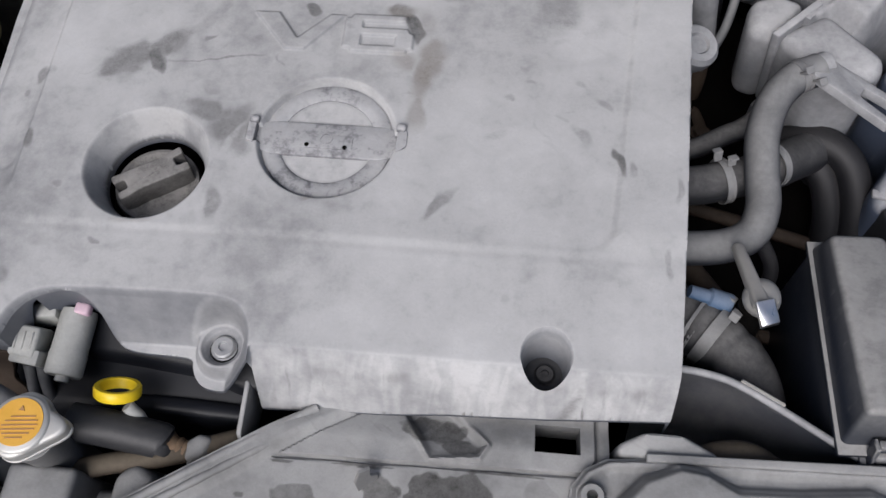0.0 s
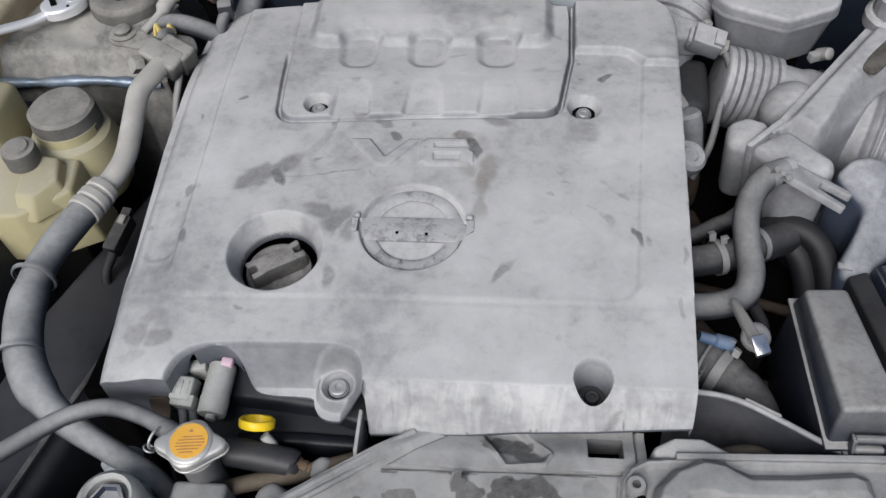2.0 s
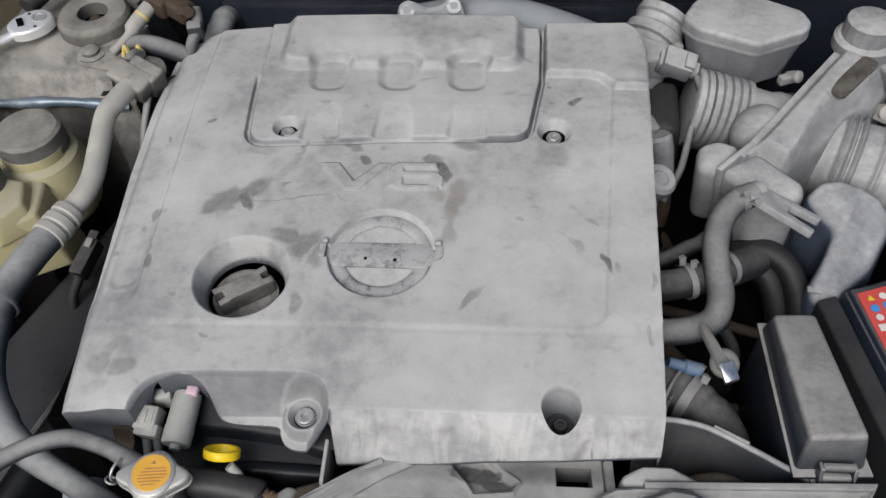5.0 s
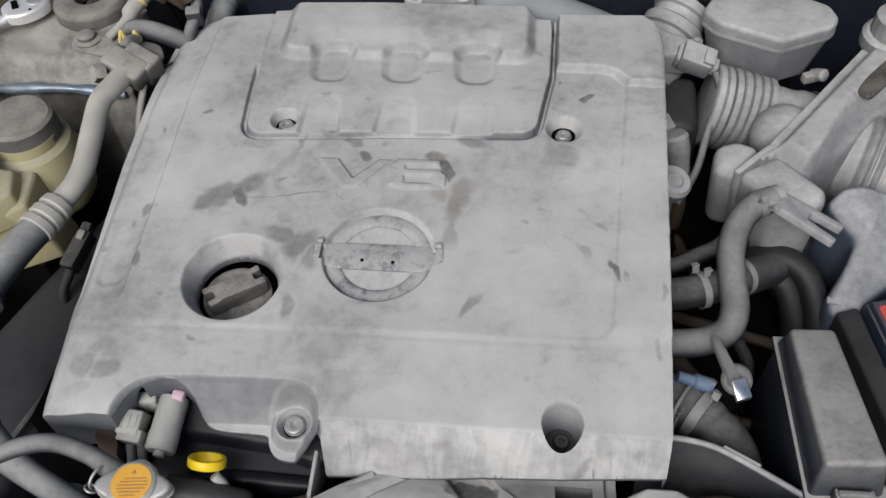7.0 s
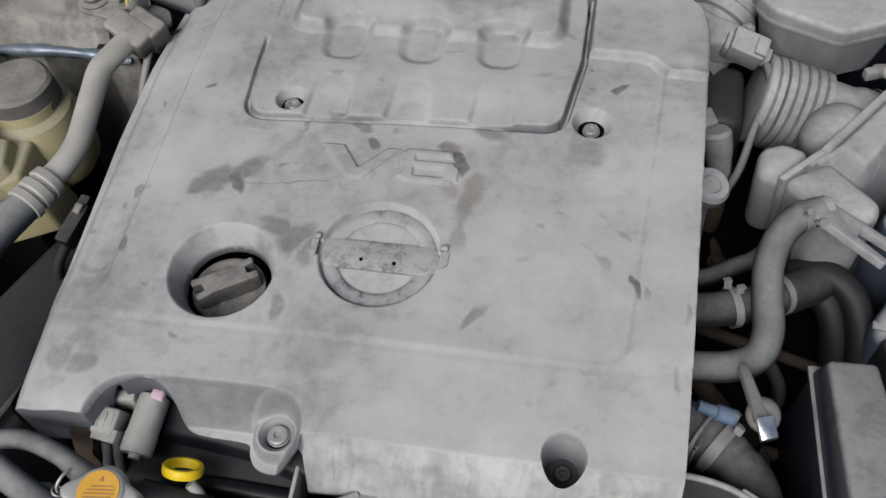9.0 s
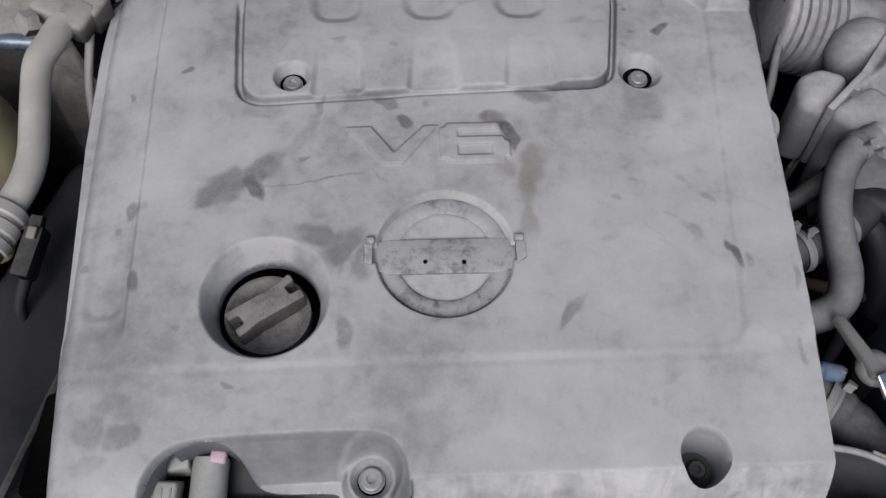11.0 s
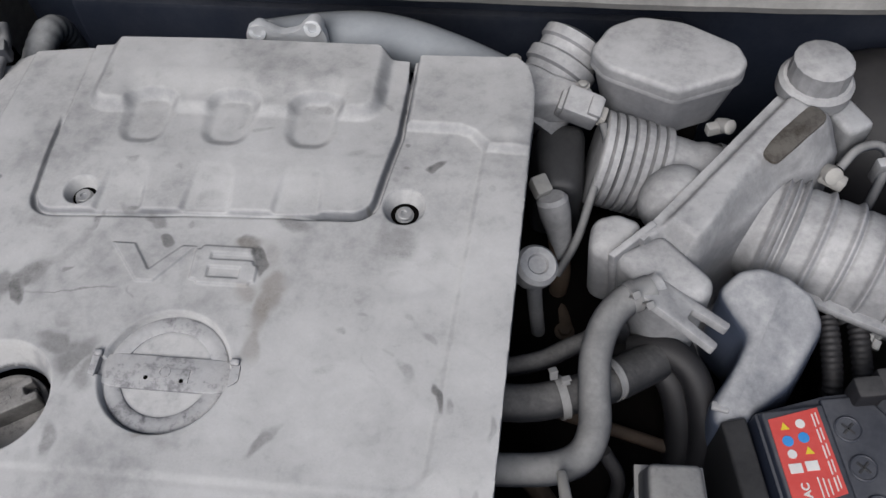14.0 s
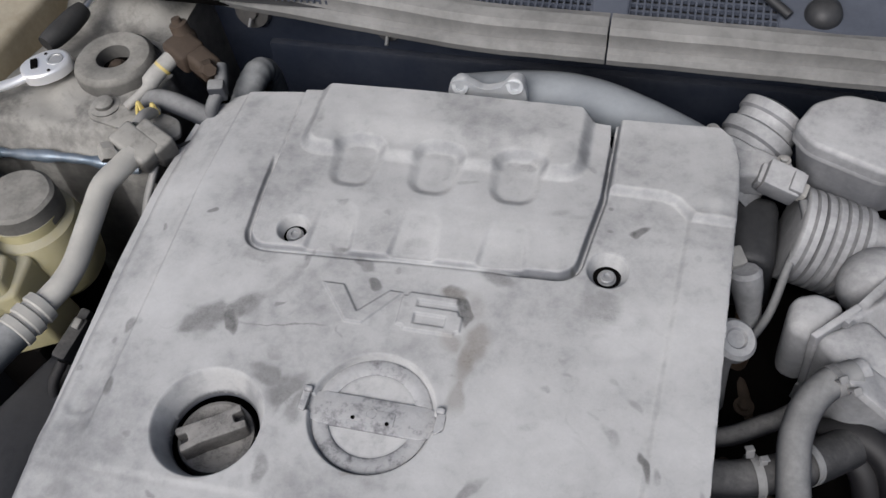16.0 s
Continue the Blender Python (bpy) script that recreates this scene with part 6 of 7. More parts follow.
disc(0.027, 0.037, 0.0070, m_blue, "blue_pictogram")
disc(0.044, 0.035, 0.0070, m_blue, "blue_pictogram")
disc(0.027, 0.051, 0.0058, m_white, "pictogram")
disc(0.045, 0.050, 0.0065, m_sign, "warning_triangle", 3)
bar(0.026, 0.066, 0.013, 0.010, m_white, "pictogram")
bar(0.043, 0.065, 0.013, 0.010, m_white, "pictogram")
for k in range(5):
    bar(0.060, 0.018 + k * 0.017, 0.0014, 0.014, m_white, "text_line")
    bar(0.064, 0.016 + k * 0.017, 0.0012, 0.013, m_white, "text_line")
for k in range(3):
    bar(0.044 + k * 0.005, 0.088, 0.0012, 0.022 - k * 0.003, m_white, "text_line")
cu = bpy.data.curves.new("approval_mark", "FONT")
cu.body, cu.size, cu.extrude, cu.offset = "EAC", 0.011, 0.0003, 0.0003
cu.materials.append(m_white)
ob = new("approval_mark", cu)
ob.parent = label
ob.matrix_local = Matrix.Translation(bp(0.033, 0.102, 0.7367) - origin(label)) @ pose(0, 0, 0, 0, 0, 101)
for k in range(3):
    u, v = 0.093 + 0.001 * k, 0.030 + 0.042 * k
    bm = B()
    lathe(bm, [(0, 0.003), (0.012, 0.003), (0.013, 0.004), (0.0142, 0.003), (0.0145, -0.002)], 32, Matrix.Translation(bp(u, v, 0.731)))
    plug = part("vent_plug", bm, m_battery, bat, "round screw plug with a cross slot")
    bm = B()
    for q in (50, -40):
        box(bm, bp(u, v, 0.7345), (0.016, 0.0026, 0.0012), 0.0004, 1, pose(0, 0, 0, 0, 0, q))
    part("cross_slot", bm, m_black, plug)
bm = B()
hull8(bm, [bp(0.006, 0.128, 0.716), bp(0.21, 0.128, 0.716), bp(0.21, 0.165, 0.712), bp(0.02, 0.165, 0.712)],
      [bp(0.006, 0.128, 0.69), bp(0.21, 0.128, 0.69), bp(0.21, 0.165, 0.69), bp(0.02, 0.165, 0.69)], 0.003)
part("front_step", bm, m_smoke, bat, "dark shiny front ledge")

tray = thing("battery_tray", (0.56, 0.45, 0.30), "dusty black battery tray wall", "battery tray")
bm = B()
hull8(bm, [bp(-0.028, 0.0, 0.715), bp(-0.002, 0.0, 0.722), bp(-0.002, 0.40, 0.715), bp(-0.026, 0.40, 0.71)],
      [bp(-0.040, 0.0, 0.30), bp(-0.002, 0.0, 0.30), bp(-0.002, 0.42, 0.30), bp(-0.040, 0.42, 0.30)], 0.004)
part("side_wall", bm, m_black, tray)
bm = B()
hull8(bm, [bp(0.0, 0.168, 0.66), bp(0.26, 0.168, 0.66), bp(0.26, 0.46, 0.62), bp(0.0, 0.46, 0.62)],
      [bp(0.0, 0.168, 0.3), bp(0.26, 0.168, 0.3), bp(0.26, 0.46, 0.3), bp(0.0, 0.46, 0.3)], 0.006)
part("front_box", bm, m_body, tray, "dark blue-black box in front")

hd = thing("hold_down_clamp", (0.62, 0.44, 0.66), "blue-black steel battery hold-down with a bolt", "clamp")
bm = B()
tube(bm, [bp(0.03, 0.150, 0.735), bp(0.06, 0.150, 0.738), bp(0.20, 0.150, 0.738)], 0.009, 12)
hull8(bm, [bp(0.04, 0.155, 0.736), bp(0.20, 0.155, 0.736), bp(0.20, 0.205, 0.728), bp(0.065, 0.205, 0.728)],
      [bp(0.04, 0.155, 0.70), bp(0.20, 0.155, 0.70), bp(0.20, 0.205, 0.66), bp(0.065, 0.205, 0.66)], 0.004)
part("strap", bm, m_smoke, hd)
hex_bolt("bolt", bp(0.022, 0.140, 0.716), (0, 0, 1), 0.008, hd, m_smoke)

tm = thing("battery_terminal", (0.70, 0.60, 0.66), "dirty battery terminal clamp with cable", "terminal clamp")
bm = B()
box(bm, (0.668, 0.592, 0.738), (0.030, 0.024, 0.034), 0.004, 2, pose(0, 0, 0, 0, 0, 10))
box(bm, (0.72, 0.606, 0.742), (0.08, 0.030, 0.020), 0.004, 2, pose(0, 0, 0, 0, 0, 8))
part("clamp", bm, m_rubber, tm)
bm = B()
tube(bm, [(0.700, 0.598, 0.738), (0.712, 0.572, 0.74), (0.725, 0.54, 0.738), (0.76, 0.52, 0.735)], 0.010, 14)
part("cable", bm, m_hose, tm)
for k, x in enumerate((0.655, 0.688)):
    bm = B()
    tube(bm, [(x, 0.70, 0.705), (x + 0.002, 0.66, 0.695), (x + 0.004, 0.62, 0.67), (x, 0.60, 0.60), (x, 0.59, 0.30)], lambda t: 0.0115 + 0.0006 * math.cos(t * 420), 16, n=40)
    single("corrugated_conduit", bm, m_deep_hose, "dark corrugated cable conduit behind the battery", "conduit", "cable conduits")


# ---- left-hand side: strut mount, lines, reservoirs, tools ----
sm = thing("strut_mount", (-0.515, 0.945, 0.835), "dusty rubber strut mount with a central nut", "strut mount")
bm = B()
lathe(bm, [(0.072, 0.0), (0.072, 0.005), (0.062, 0.008), (0.062, 0.0)], 48, Matrix.Translation((-0.515, 0.945, 0.838)))
part("seat_ring", bm, m_shelf, sm)
bm = B()
lathe(bm, [(0.061, 0.0), (0.061, 0.004), (0.056, 0.008), (0.0555, 0.024), (0.0545, 0.028), (0.049, 0.033), (0.026, 0.034), (0.023, 0.032), (0.022, 0.008), (0, 0.008)], 48, Matrix.Translation((-0.515, 0.945, 0.838)),
      lobes=lambda a: 1 + 0.008 * math.cos(3 * a))
part("rubber_body", bm, m_cap, sm)
# near-black disc on the hole's floor, in place of shade
bm = B()
lathe(bm, [(0, 0.0), (0.022, 0.0), (0.0225, 0.003), (0, 0.003)], 32, Matrix.Translation((-0.515, 0.945, 0.8465)))
part("hollow", bm, m_dark, sm, "dark disc painting the shade in the hollow round the nut")
hex_bolt("centre_nut", (-0.515, 0.945, 0.851), (0, 0, 1), 0.0085, sm, m_rust)
nb = thing("ground_strap", (-0.46, 0.865, 0.845), "dusty bracket plate bolted to the strut tower", "bracket")
bm = B()
slab(bm, [(-0.530, 0.875), (-0.515, 0.850), (-0.475, 0.842), (-0.405, 0.828), (-0.378, 0.838), (-0.392, 0.868), (-0.46, 0.885), (-0.505, 0.900)], 0.840, 0.846, 0.002, 2, rnd=0.012)
part("plate", bm, m_shelf, nb)
bm = B()
lathe(bm, [(0.020, 0), (0.020, 0.003), (0.013, 0.005), (0.013, 0.010), (0.010, 0.012), (0, 0.012)], 28, Matrix.Translation((-0.502, 0.874, 0.845)))
part("bolt", bm, m_shelf, nb, "dusty flanged bolt")
bm = B()
for s, tw in ((-1, 25), (1, -25)):
    for q in (-1, 1):
        tube(bm, [(-0.434 + s * 0.010 + q * 0.004, 0.862, 0.852), (-0.434 + s * 0.010, 0.868, 0.868), (-0.434 + s * 0.010 - q * 0.006, 0.866, 0.853)], 0.0022, 8)
part("yellow_clip", bm, m_wire, nb, "yellow wire clip")

ac = thing("air_conditioning_pipe", (-0.43, 0.60, 0.75), "dull aluminium air conditioning pipe running into a thick rubber hose", "pipe")
bm = B()
box(bm, (-0.414, 0.798, 0.862), (0.062, 0.036, 0.032), 0.006, 3, pose(0, 0, 0, 8, 12, -25))
box(bm, (-0.398, 0.812, 0.858), (0.050, 0.030, 0.040), 0.005, 3, pose(0, 0, 0, 8, 12, -25))
part("joint_block", bm, m_shelf, ac, "dusty metal joint block")
bm = B()
lathe(bm, [(0, 0.014), (0.012, 0.014), (0.013, 0.011), (0.013, 0.0), (0, 0)], 6, axis_pose((-0.444, 0.786, 0.862), (-0.6, -0.6, 0.4)))
part("joint_nut", bm, m_shelf, ac)
bm = B()
tube(bm, [(-0.425, 0.870, 0.853), (-0.425, 0.845, 0.868), (-0.424, 0.825, 0.870)], 0.008, 12)
part("upper_pipe", bm, m_alu, ac)
bm = B()
tube(bm, [(-0.414, 0.785, 0.862), (-0.422, 0.757, 0.863), (-0.431, 0.732, 0.860), (-0.431, 0.700, 0.852), (-0.428, 0.665, 0.846), (-0.426, 0.632, 0.840), (-0.430, 0.604, 0.836), (-0.440, 0.578, 0.833), (-0.450, 0.552, 0.832)], 0.0145, 22)
part("metal_pipe", bm, m_pipe, ac)
bm = B()
lathe(bm, [(0.0145, -0.020), (0.020, -0.018), (0.021, -0.008), (0.0185, -0.006), (0.0185, -0.002), (0.0215, 0.0), (0.0215, 0.010), (0.019, 0.012), (0.019, 0.015), (0.022, 0.017), (0.022, 0.026), (0.018, 0.028)],
      32, axis_pose((-0.447, 0.560, 0.832), (-0.33, -0.94, 0.0)))
part("crimped_ferrule", bm, m_pipe, ac, "crimped aluminium ferrule")
bm = B()
tube(bm, [(-0.452, 0.545, 0.832), (-0.470, 0.497, 0.830), (-0.482, 0.450, 0.827), (-0.483, 0.400, 0.822), (-0.472, 0.350, 0.816), (-0.450, 0.308, 0.810), (-0.418, 0.276, 0.804), (-0.376, 0.250, 0.797), (-0.33, 0.229, 0.786), (-0.292, 0.212, 0.765), (-0.272, 0.200, 0.70), (-0.265, 0.19, 0.60)],
     lambda t: 0.0195 + 0.0030 * ramp(0.20, 0.235, t) * ramp(0.47, 0.44, t) - 0.0058 * ramp(0.42, 0.62, t), 26)
part("rubber_hose", bm, m_hose_pale, ac, "thick dusty rubber hose")
for p, d in (((-0.481, 0.43, 0.833), (0.05, 1, 0)), ((-0.468, 0.333, 0.821), (-0.3, 1, 0.2))):
    bm = B()
    lathe(bm, [(0.0245, -0.003), (0.027, -0.002), (0.027, 0.002), (0.0245, 0.003)], 28, axis_pose(p, d))
    part("hose_joint", bm, m_hose_pale, ac)

ps = thing("power_steering_reservoir", (-0.54, 0.705, 0.60), "yellowed round fluid reservoir with a dusty grey cap", "reservoir")
bm = B()
lathe(bm, [(0, 0.70), (0.050, 0.70), (0.060, 0.715), (0.064, 0.745), (0.062, 0.78), (0.055, 0.808), (0.046, 0.815), (0.046, 0.83), (0, 0.83)], 48, Matrix.Translation((-0.540, 0.705, 0)))
part("tank", bm, m_tan, ps)
bm = B()
lathe(bm, [(0, 0.853), (0.040, 0.853), (0.0445, 0.849), (0.0455, 0.835), (0.0465, 0.826), (0.0465, 0.818), (0, 0.818)], 56, Matrix.Translation((-0.540, 0.707, 0)),
      lobes=lambda a: 1 + 0.035 * max(0, math.cos(a * 2 - 0.6)) ** 6)
part("screw_cap", bm, m_cap, ps, "dusty dark grey screw cap")
ws = thing("washer_reservoir", (-0.57, 0.60, 0.69), "yellowed plastic reservoir with a small grey cap", "reservoir")
bm = B()
hull8(bm, [(-0.66, 0.560, 0.785), (-0.575, 0.560, 0.790), (-0.508, 0.600, 0.800), (-0.512, 0.655, 0.805), (-0.60, 0.660, 0.815), (-0.66, 0.66, 0.81)],
      [(-0.66, 0.56, 0.69), (-0.57, 0.56, 0.69), (-0.495, 0.600, 0.69), (-0.492, 0.655, 0.69), (-0.60, 0.660, 0.69), (-0.66, 0.66, 0.69)], 0.006, 3)
part("tank", bm, m_tan, ws)
bm = B()
hull8(bm, [(-0.575, 0.580, 0.812), (-0.548, 0.576, 0.812), (-0.522, 0.605, 0.818), (-0.530, 0.640, 0.822), (-0.575, 0.645, 0.825)],
      [(-0.580, 0.565, 0.77), (-0.552, 0.562, 0.77), (-0.512, 0.598, 0.77), (-0.520, 0.648, 0.77), (-0.580, 0.65, 0.77)], 0.005, 3)
part("shoulder", bm, m_tan, ws)
bm = B()
lathe(bm, [(0, 0.030), (0.014, 0.030), (0.016, 0.027), (0.022, 0.026), (0.023, 0.022), (0.023, 0.0), (0, 0)], 36, Matrix.Translation((-0.575, 0.632, 0.820)))
part("cap", bm, m_cap, ws, "dusty grey filler cap")
bm = B()
box(bm, (-0.575, 0.615, 0.495), (0.12, 0.07, 0.40), 0.01)
part("support", bm, m_dark, ws, "dark support bracket")
bm = B()
lathe(bm, [(0, 0.702), (0.048, 0.702), (0.05, 0.3), (0, 0.3)], 24, Matrix.Translation((-0.54, 0.705, 0)))
single("reservoir_bracket", bm, m_dark, "dark bracket below the round reservoir", "bracket")
bm = B()
hull8(bm, [(-0.70, 0.66, 0.86), (-0.625, 0.66, 0.86), (-0.62, 0.755, 0.86), (-0.70, 0.755, 0.86)], [(-0.71, 0.66, 0.6), (-0.615, 0.66, 0.6), (-0.61, 0.76, 0.6), (-0.71, 0.76, 0.6)], 0.012, 3)
single("coolant_tank", bm, m_tan, "yellowed coolant tank beside the round reservoir", "tank")

# pressure switch with its plug behind the tower
sw = thing("pressure_switch", (-0.40, 0.92, 0.82), "dirty brown valve block with a pale plug", "pressure switch")
bm = B()
box(bm, (-0.405, 0.950, 0.888), (0.044, 0.040, 0.034), 0.007, 3, pose(0, 0, 0, 5, 8, -28))
box(bm, (-0.372, 0.934, 0.884), (0.040, 0.030, 0.028), 0.006, 3, pose(0, 0, 0, 0, 10, -30))
lathe(bm, [(0, 0.022), (0.006, 0.022), (0.007, 0.016), (0.012, 0.014), (0.013, 0.0), (0.016, -0.004), (0.016, -0.014), (0, -0.014)], 20, axis_pose((-0.412, 0.968, 0.903), (-0.2, 0.1, 1)))
lathe(bm, [(0, 0.014), (0.009, 0.014), (0.012, 0.006), (0.012, -0.012), (0, -0.012)], 6, axis_pose((-0.360, 0.920, 0.890), (0.5, -0.6, 0.4)))
part("block", bm, m_rust, sw, "rust-brown metal block")
bm = B()
tube(bm, [(-0.468, 0.872, 0.852), (-0.450, 0.895, 0.862), (-0.437, 0.915, 0.874), (-0.420, 0.94, 0.885)], lambda t: 0.006 + 0.0055 * ramp(0.40, 0.50, t), 16)
part("plug", bm, m_pale, sw, "pale plug with a cable")
bm = B()
lathe(bm, [(0.0112, -0.002), (0.0122, -0.002), (0.0122, 0.002), (0.0112, 0.002)], 24, axis_pose((-0.430, 0.924, 0.878), (0.5, 0.7, 0.4)))
part("gold_band", bm, m_wire, sw, "bright yellow band")
bm = B()
tube(bm, [(-0.350, 0.935, 0.885), (-0.345, 0.912, 0.870), (-0.352, 0.89, 0.855), (-0.356, 0.88, 0.835)], 0.009, 12)
box(bm, (-0.347, 0.905, 0.868), (0.022, 0.018, 0.028), 0.004, 2, pose(0, 0, 0, 10, 0, 15))
part("pipe_end", bm, m_hose, sw)
bm = B()
tube(bm, [(-0.40, 0.95, 0.88), (-0.385, 0.96, 0.80), (-0.38, 0.97, 0.60), (-0.38, 0.97, 0.30)], 0.012, 12)
part("down_pipe", bm, m_dark, sw)
bm = B()
tube(bm, [(-0.46, 0.895, 0.845), (-0.42, 0.892, 0.852), (-0.38, 0.885, 0.845), (-0.345, 0.885, 0.825), (-0.30, 0.90, 0.79)], 0.014, 16)
single("vacuum_hose", bm, m_hose, "dusty rubber hose crossing behind the strut tower", "hose")
bm = B()
tube(bm, [(-0.395, 0.79, 0.84), (-0.40, 0.74, 0.80), (-0.402, 0.70, 0.72), (-0.41, 0.68, 0.55), (-0.41, 0.68, 0.30)], 0.005, 10)
single("thin_pipe", bm, m_alu, "thin dull metal pipe beside the engine", "pipe")
bm = B()
tube(bm, [(-0.40, 0.80, 0.845), (-0.36, 0.85, 0.83), (-0.33, 0.89, 0.80)], 0.004, 10)
single("cable_tie", bm, m_rubber, "thin dark cable beside the cover", "cable")

# small pieces between the cover and the wing
for x, y, z, s in ((-0.472, 0.600, 0.705, 0.85), (-0.415, 0.655, 0.70, 0.7)):
    g = thing("bay_connector", (x, y, z - 0.05), "dusty dark wiring connector beside the engine", "connector", "connectors beside the engine")
    bm = B()
    box(bm, (x, y, z), (0.026 * s, 0.070 * s, 0.030 * s), 0.005, 2, pose(0, 0, 0, 10, 0, -12))
    box(bm, (x + 0.004, y + 0.03 * s, z + 0.012 * s), (0.018 * s, 0.034 * s, 0.014 * s), 0.003, 2, pose(0, 0, 0, 14, 0, -12))
    part("housing", bm, m_hose_dark, g)
    bm = B()
    box(bm, (x + 0.005, y + 0.018 * s, z + 0.021 * s), (0.012 * s, 0.016 * s, 0.006), 0.0015, 2, pose(0, 0, 0, 14, 0, -12))
    part("latch", bm, m_pale, g, "pale latch")
    bm = B()
    tube(bm, [(x, y - 0.03, z), (x - 0.01, y - 0.06, z - 0.03), (x, y - 0.08, z - 0.12), (x, y - 0.08, 0.30)], 0.007, 10)
    part("cable", bm, m_rubber, g)
bm = B()
hull8(bm, [(-0.62, 0.05, 0.70), (-0.50, 0.05, 0.70), (-0.405, 0.50, 0.68), (-0.405, 0.76, 0.66), (-0.47, 0.76, 0.66), (-0.56, 0.48, 0.68)],
      [(-0.62, 0.05, 0.3), (-0.50, 0.05, 0.3), (-0.41, 0.50, 0.3), (-0.41, 0.76, 0.3), (-0.47, 0.76, 0.3), (-0.56, 0.48, 0.3)], 0.02, 3)
leg = thing("chassis_leg", (-0.50, 0.40, 0.30), "black chassis leg with a long crease", "chassis leg")
part("box_section", bm, m_leg, leg)
bm = B()
tube(bm, [(-0.50, 0.16, 0.706), (-0.455, 0.34, 0.696), (-0.415, 0.50, 0.683)], 0.005, 8)
part("seam_bead", bm, m_hose_dark, leg, "grey sealant bead")
bm = B()
hull8(bm, [(-0.425, 0.33, 0.74), (-0.385, 0.33, 0.74), (-0.380, 0.42, 0.76), (-0.405, 0.42, 0.76)], [(-0.43, 0.31, 0.3), (-0.38, 0.31, 0.3), (-0.38, 0.40, 0.3), (-0.42, 0.40, 0.3)], 0.006)
single("engine_mount_arm", bm, m_dark, "black engine mount arm beside the cover", "engine mount")

# ratchet and screwdriver lying on the tower
m_satin = mat("satin_chrome", (0.88, 0.88, 0.88), 0.38, metal=0.55, dust=0.0, vary=0.05, scale=40, bump=0.03)
rt = thing("ratchet_wrench", (-0.60, 0.90, 0.855), "chrome ratchet wrench lying on the strut tower", "wrench")
bm = B()
slab(bm, [(-0.020, -0.012), (-0.006, -0.019), (0.012, -0.018), (0.026, -0.010), (0.028, 0.002), (0.022, 0.014), (0.008, 0.019), (-0.010, 0.017), (-0.022, 0.008)], 0, 0.016, 0.004, 3,
     Matrix.Translation((-0.603, 0.912, 0.860)) @ pose(0, 0, 0, 0, 0, 38) @ Matrix.Diagonal((1.4, 1.4, 1, 1)), rnd=0.008)
head = part("head", bm, m_satin, rt)
bm = B()
tube(bm, [(-0.612, 0.900, 0.868), (-0.64, 0.874, 0.866), (-0.70, 0.820, 0.880), (-0.74, 0.786, 0.890)], lambda t: 0.0075 + 0.002 * t, 16, squash=0.75)
part("shaft", bm, m_satin, rt)
bm = B()
lathe(bm, [(0.0085, 0.0), (0.0085, 0.0012), (0.0065, 0.0016), (0.0060, 0.0006), (0, 0.0006)], 24, Matrix.Translation((-0.588, 0.922, 0.876)) @ Matrix.Diagonal((1.3, 1.3, 1, 1)))
part("drive_button", bm, m_metal, head)
bm = B()
box(bm, (-0.612, 0.908, 0.877), (0.009, 0.018, 0.004), 0.001, 2, pose(0, 0, 0, 0, 0, 30))
part("selector", bm, m_dark, head, "small dark selector lever")
for px, py in ((-0.606, 0.930), (-0.586, 0.900)):
    bm = B()
    lathe(bm, [(0, 0.0006), (0.0024, 0.0006), (0.0024, 0)], 12, Matrix.Translation((px, py, 0.876)))
    part("screw", bm, m_dark, head)
sd = thing("screwdriver", (-0.58, 1.0, 0.86), "screwdriver with a black rubber grip lying by the strut mount", "screwdriver")
bm = B()
tube(bm, [(-0.618, 0.950, 0.874), (-0.606, 0.985, 0.876), (-0.596, 1.025, 0.878)], lambda t: 0.016 - 0.004 * abs(2 * t - 1) ** 3, 18)
part("grip", bm, mat("matt_black_grip", (0.018, 0.018, 0.018), 0.6, dust=0.06, scale=40, bump=0.3), sd)
bm = B()
tube(bm, [(-0.597, 1.020, 0.878), (-0.588, 1.050, 0.884), (-0.578, 1.095, 0.892)], 0.005, 12)
part("blade", bm, m_chrome, sd)

# ---- front: radiator, cap, dipstick, plugs, support panels ----
m_copper = mat("brown_corroded_brass", (0.17, 0.105, 0.06), 0.5, metal=0.5, dust=0.4, dust_col=(0.22, 0.17, 0.12), scale=50, bump=0.3)
m_brown_hose = mat("brown_stained_hose", (0.045, 0.034, 0.024), 0.65, dust=0.6, dust_col=(0.15, 0.125, 0.09), up_gain=(1.1, -0.1), scale=30, bump=0.2)
rad = thing("radiator", (0.0, 0.16, 0.30), "dark radiator with a grey top tank", "radiator")
bm = B()
box(bm, (-0.02, 0.165, 0.52), (0.66, 0.05, 0.44), 0.006)
part("core", bm, m_dark, rad)
bm = B()
hull8(bm, [(-0.262, 0.140, 0.790), (-0.205, 0.140, 0.790), (-0.203, 0.205, 0.790), (-0.262, 0.205, 0.790)], [(-0.27, 0.13, 0.70), (-0.20, 0.13, 0.70), (-0.20, 0.21, 0.70), (-0.27, 0.21, 0.70)], 0.006)
part("filler_block", bm, m_support, rad, "grey plastic block below the filler")
bm = B()
lathe(bm, [(0, 0.70), (0.021, 0.70), (0.019, 0.80), (0.021, 0.81), (0.021, 0.818), (0, 0.818)], 36, Matrix.Translation((-0.235, 0.221, 0)))
part("filler_neck", bm, m_support, rad)
bm = B()
tube(bm, [(-0.225, 0.246, 0.778), (-0.19, 0.243, 0.776), (-0.15, 0.238, 0.772), (-0.145, 0.237, 0.771)], 0.0165, 22)
part("outlet_pipe", bm, m_black, rad, "black plastic outlet")
bm = B()
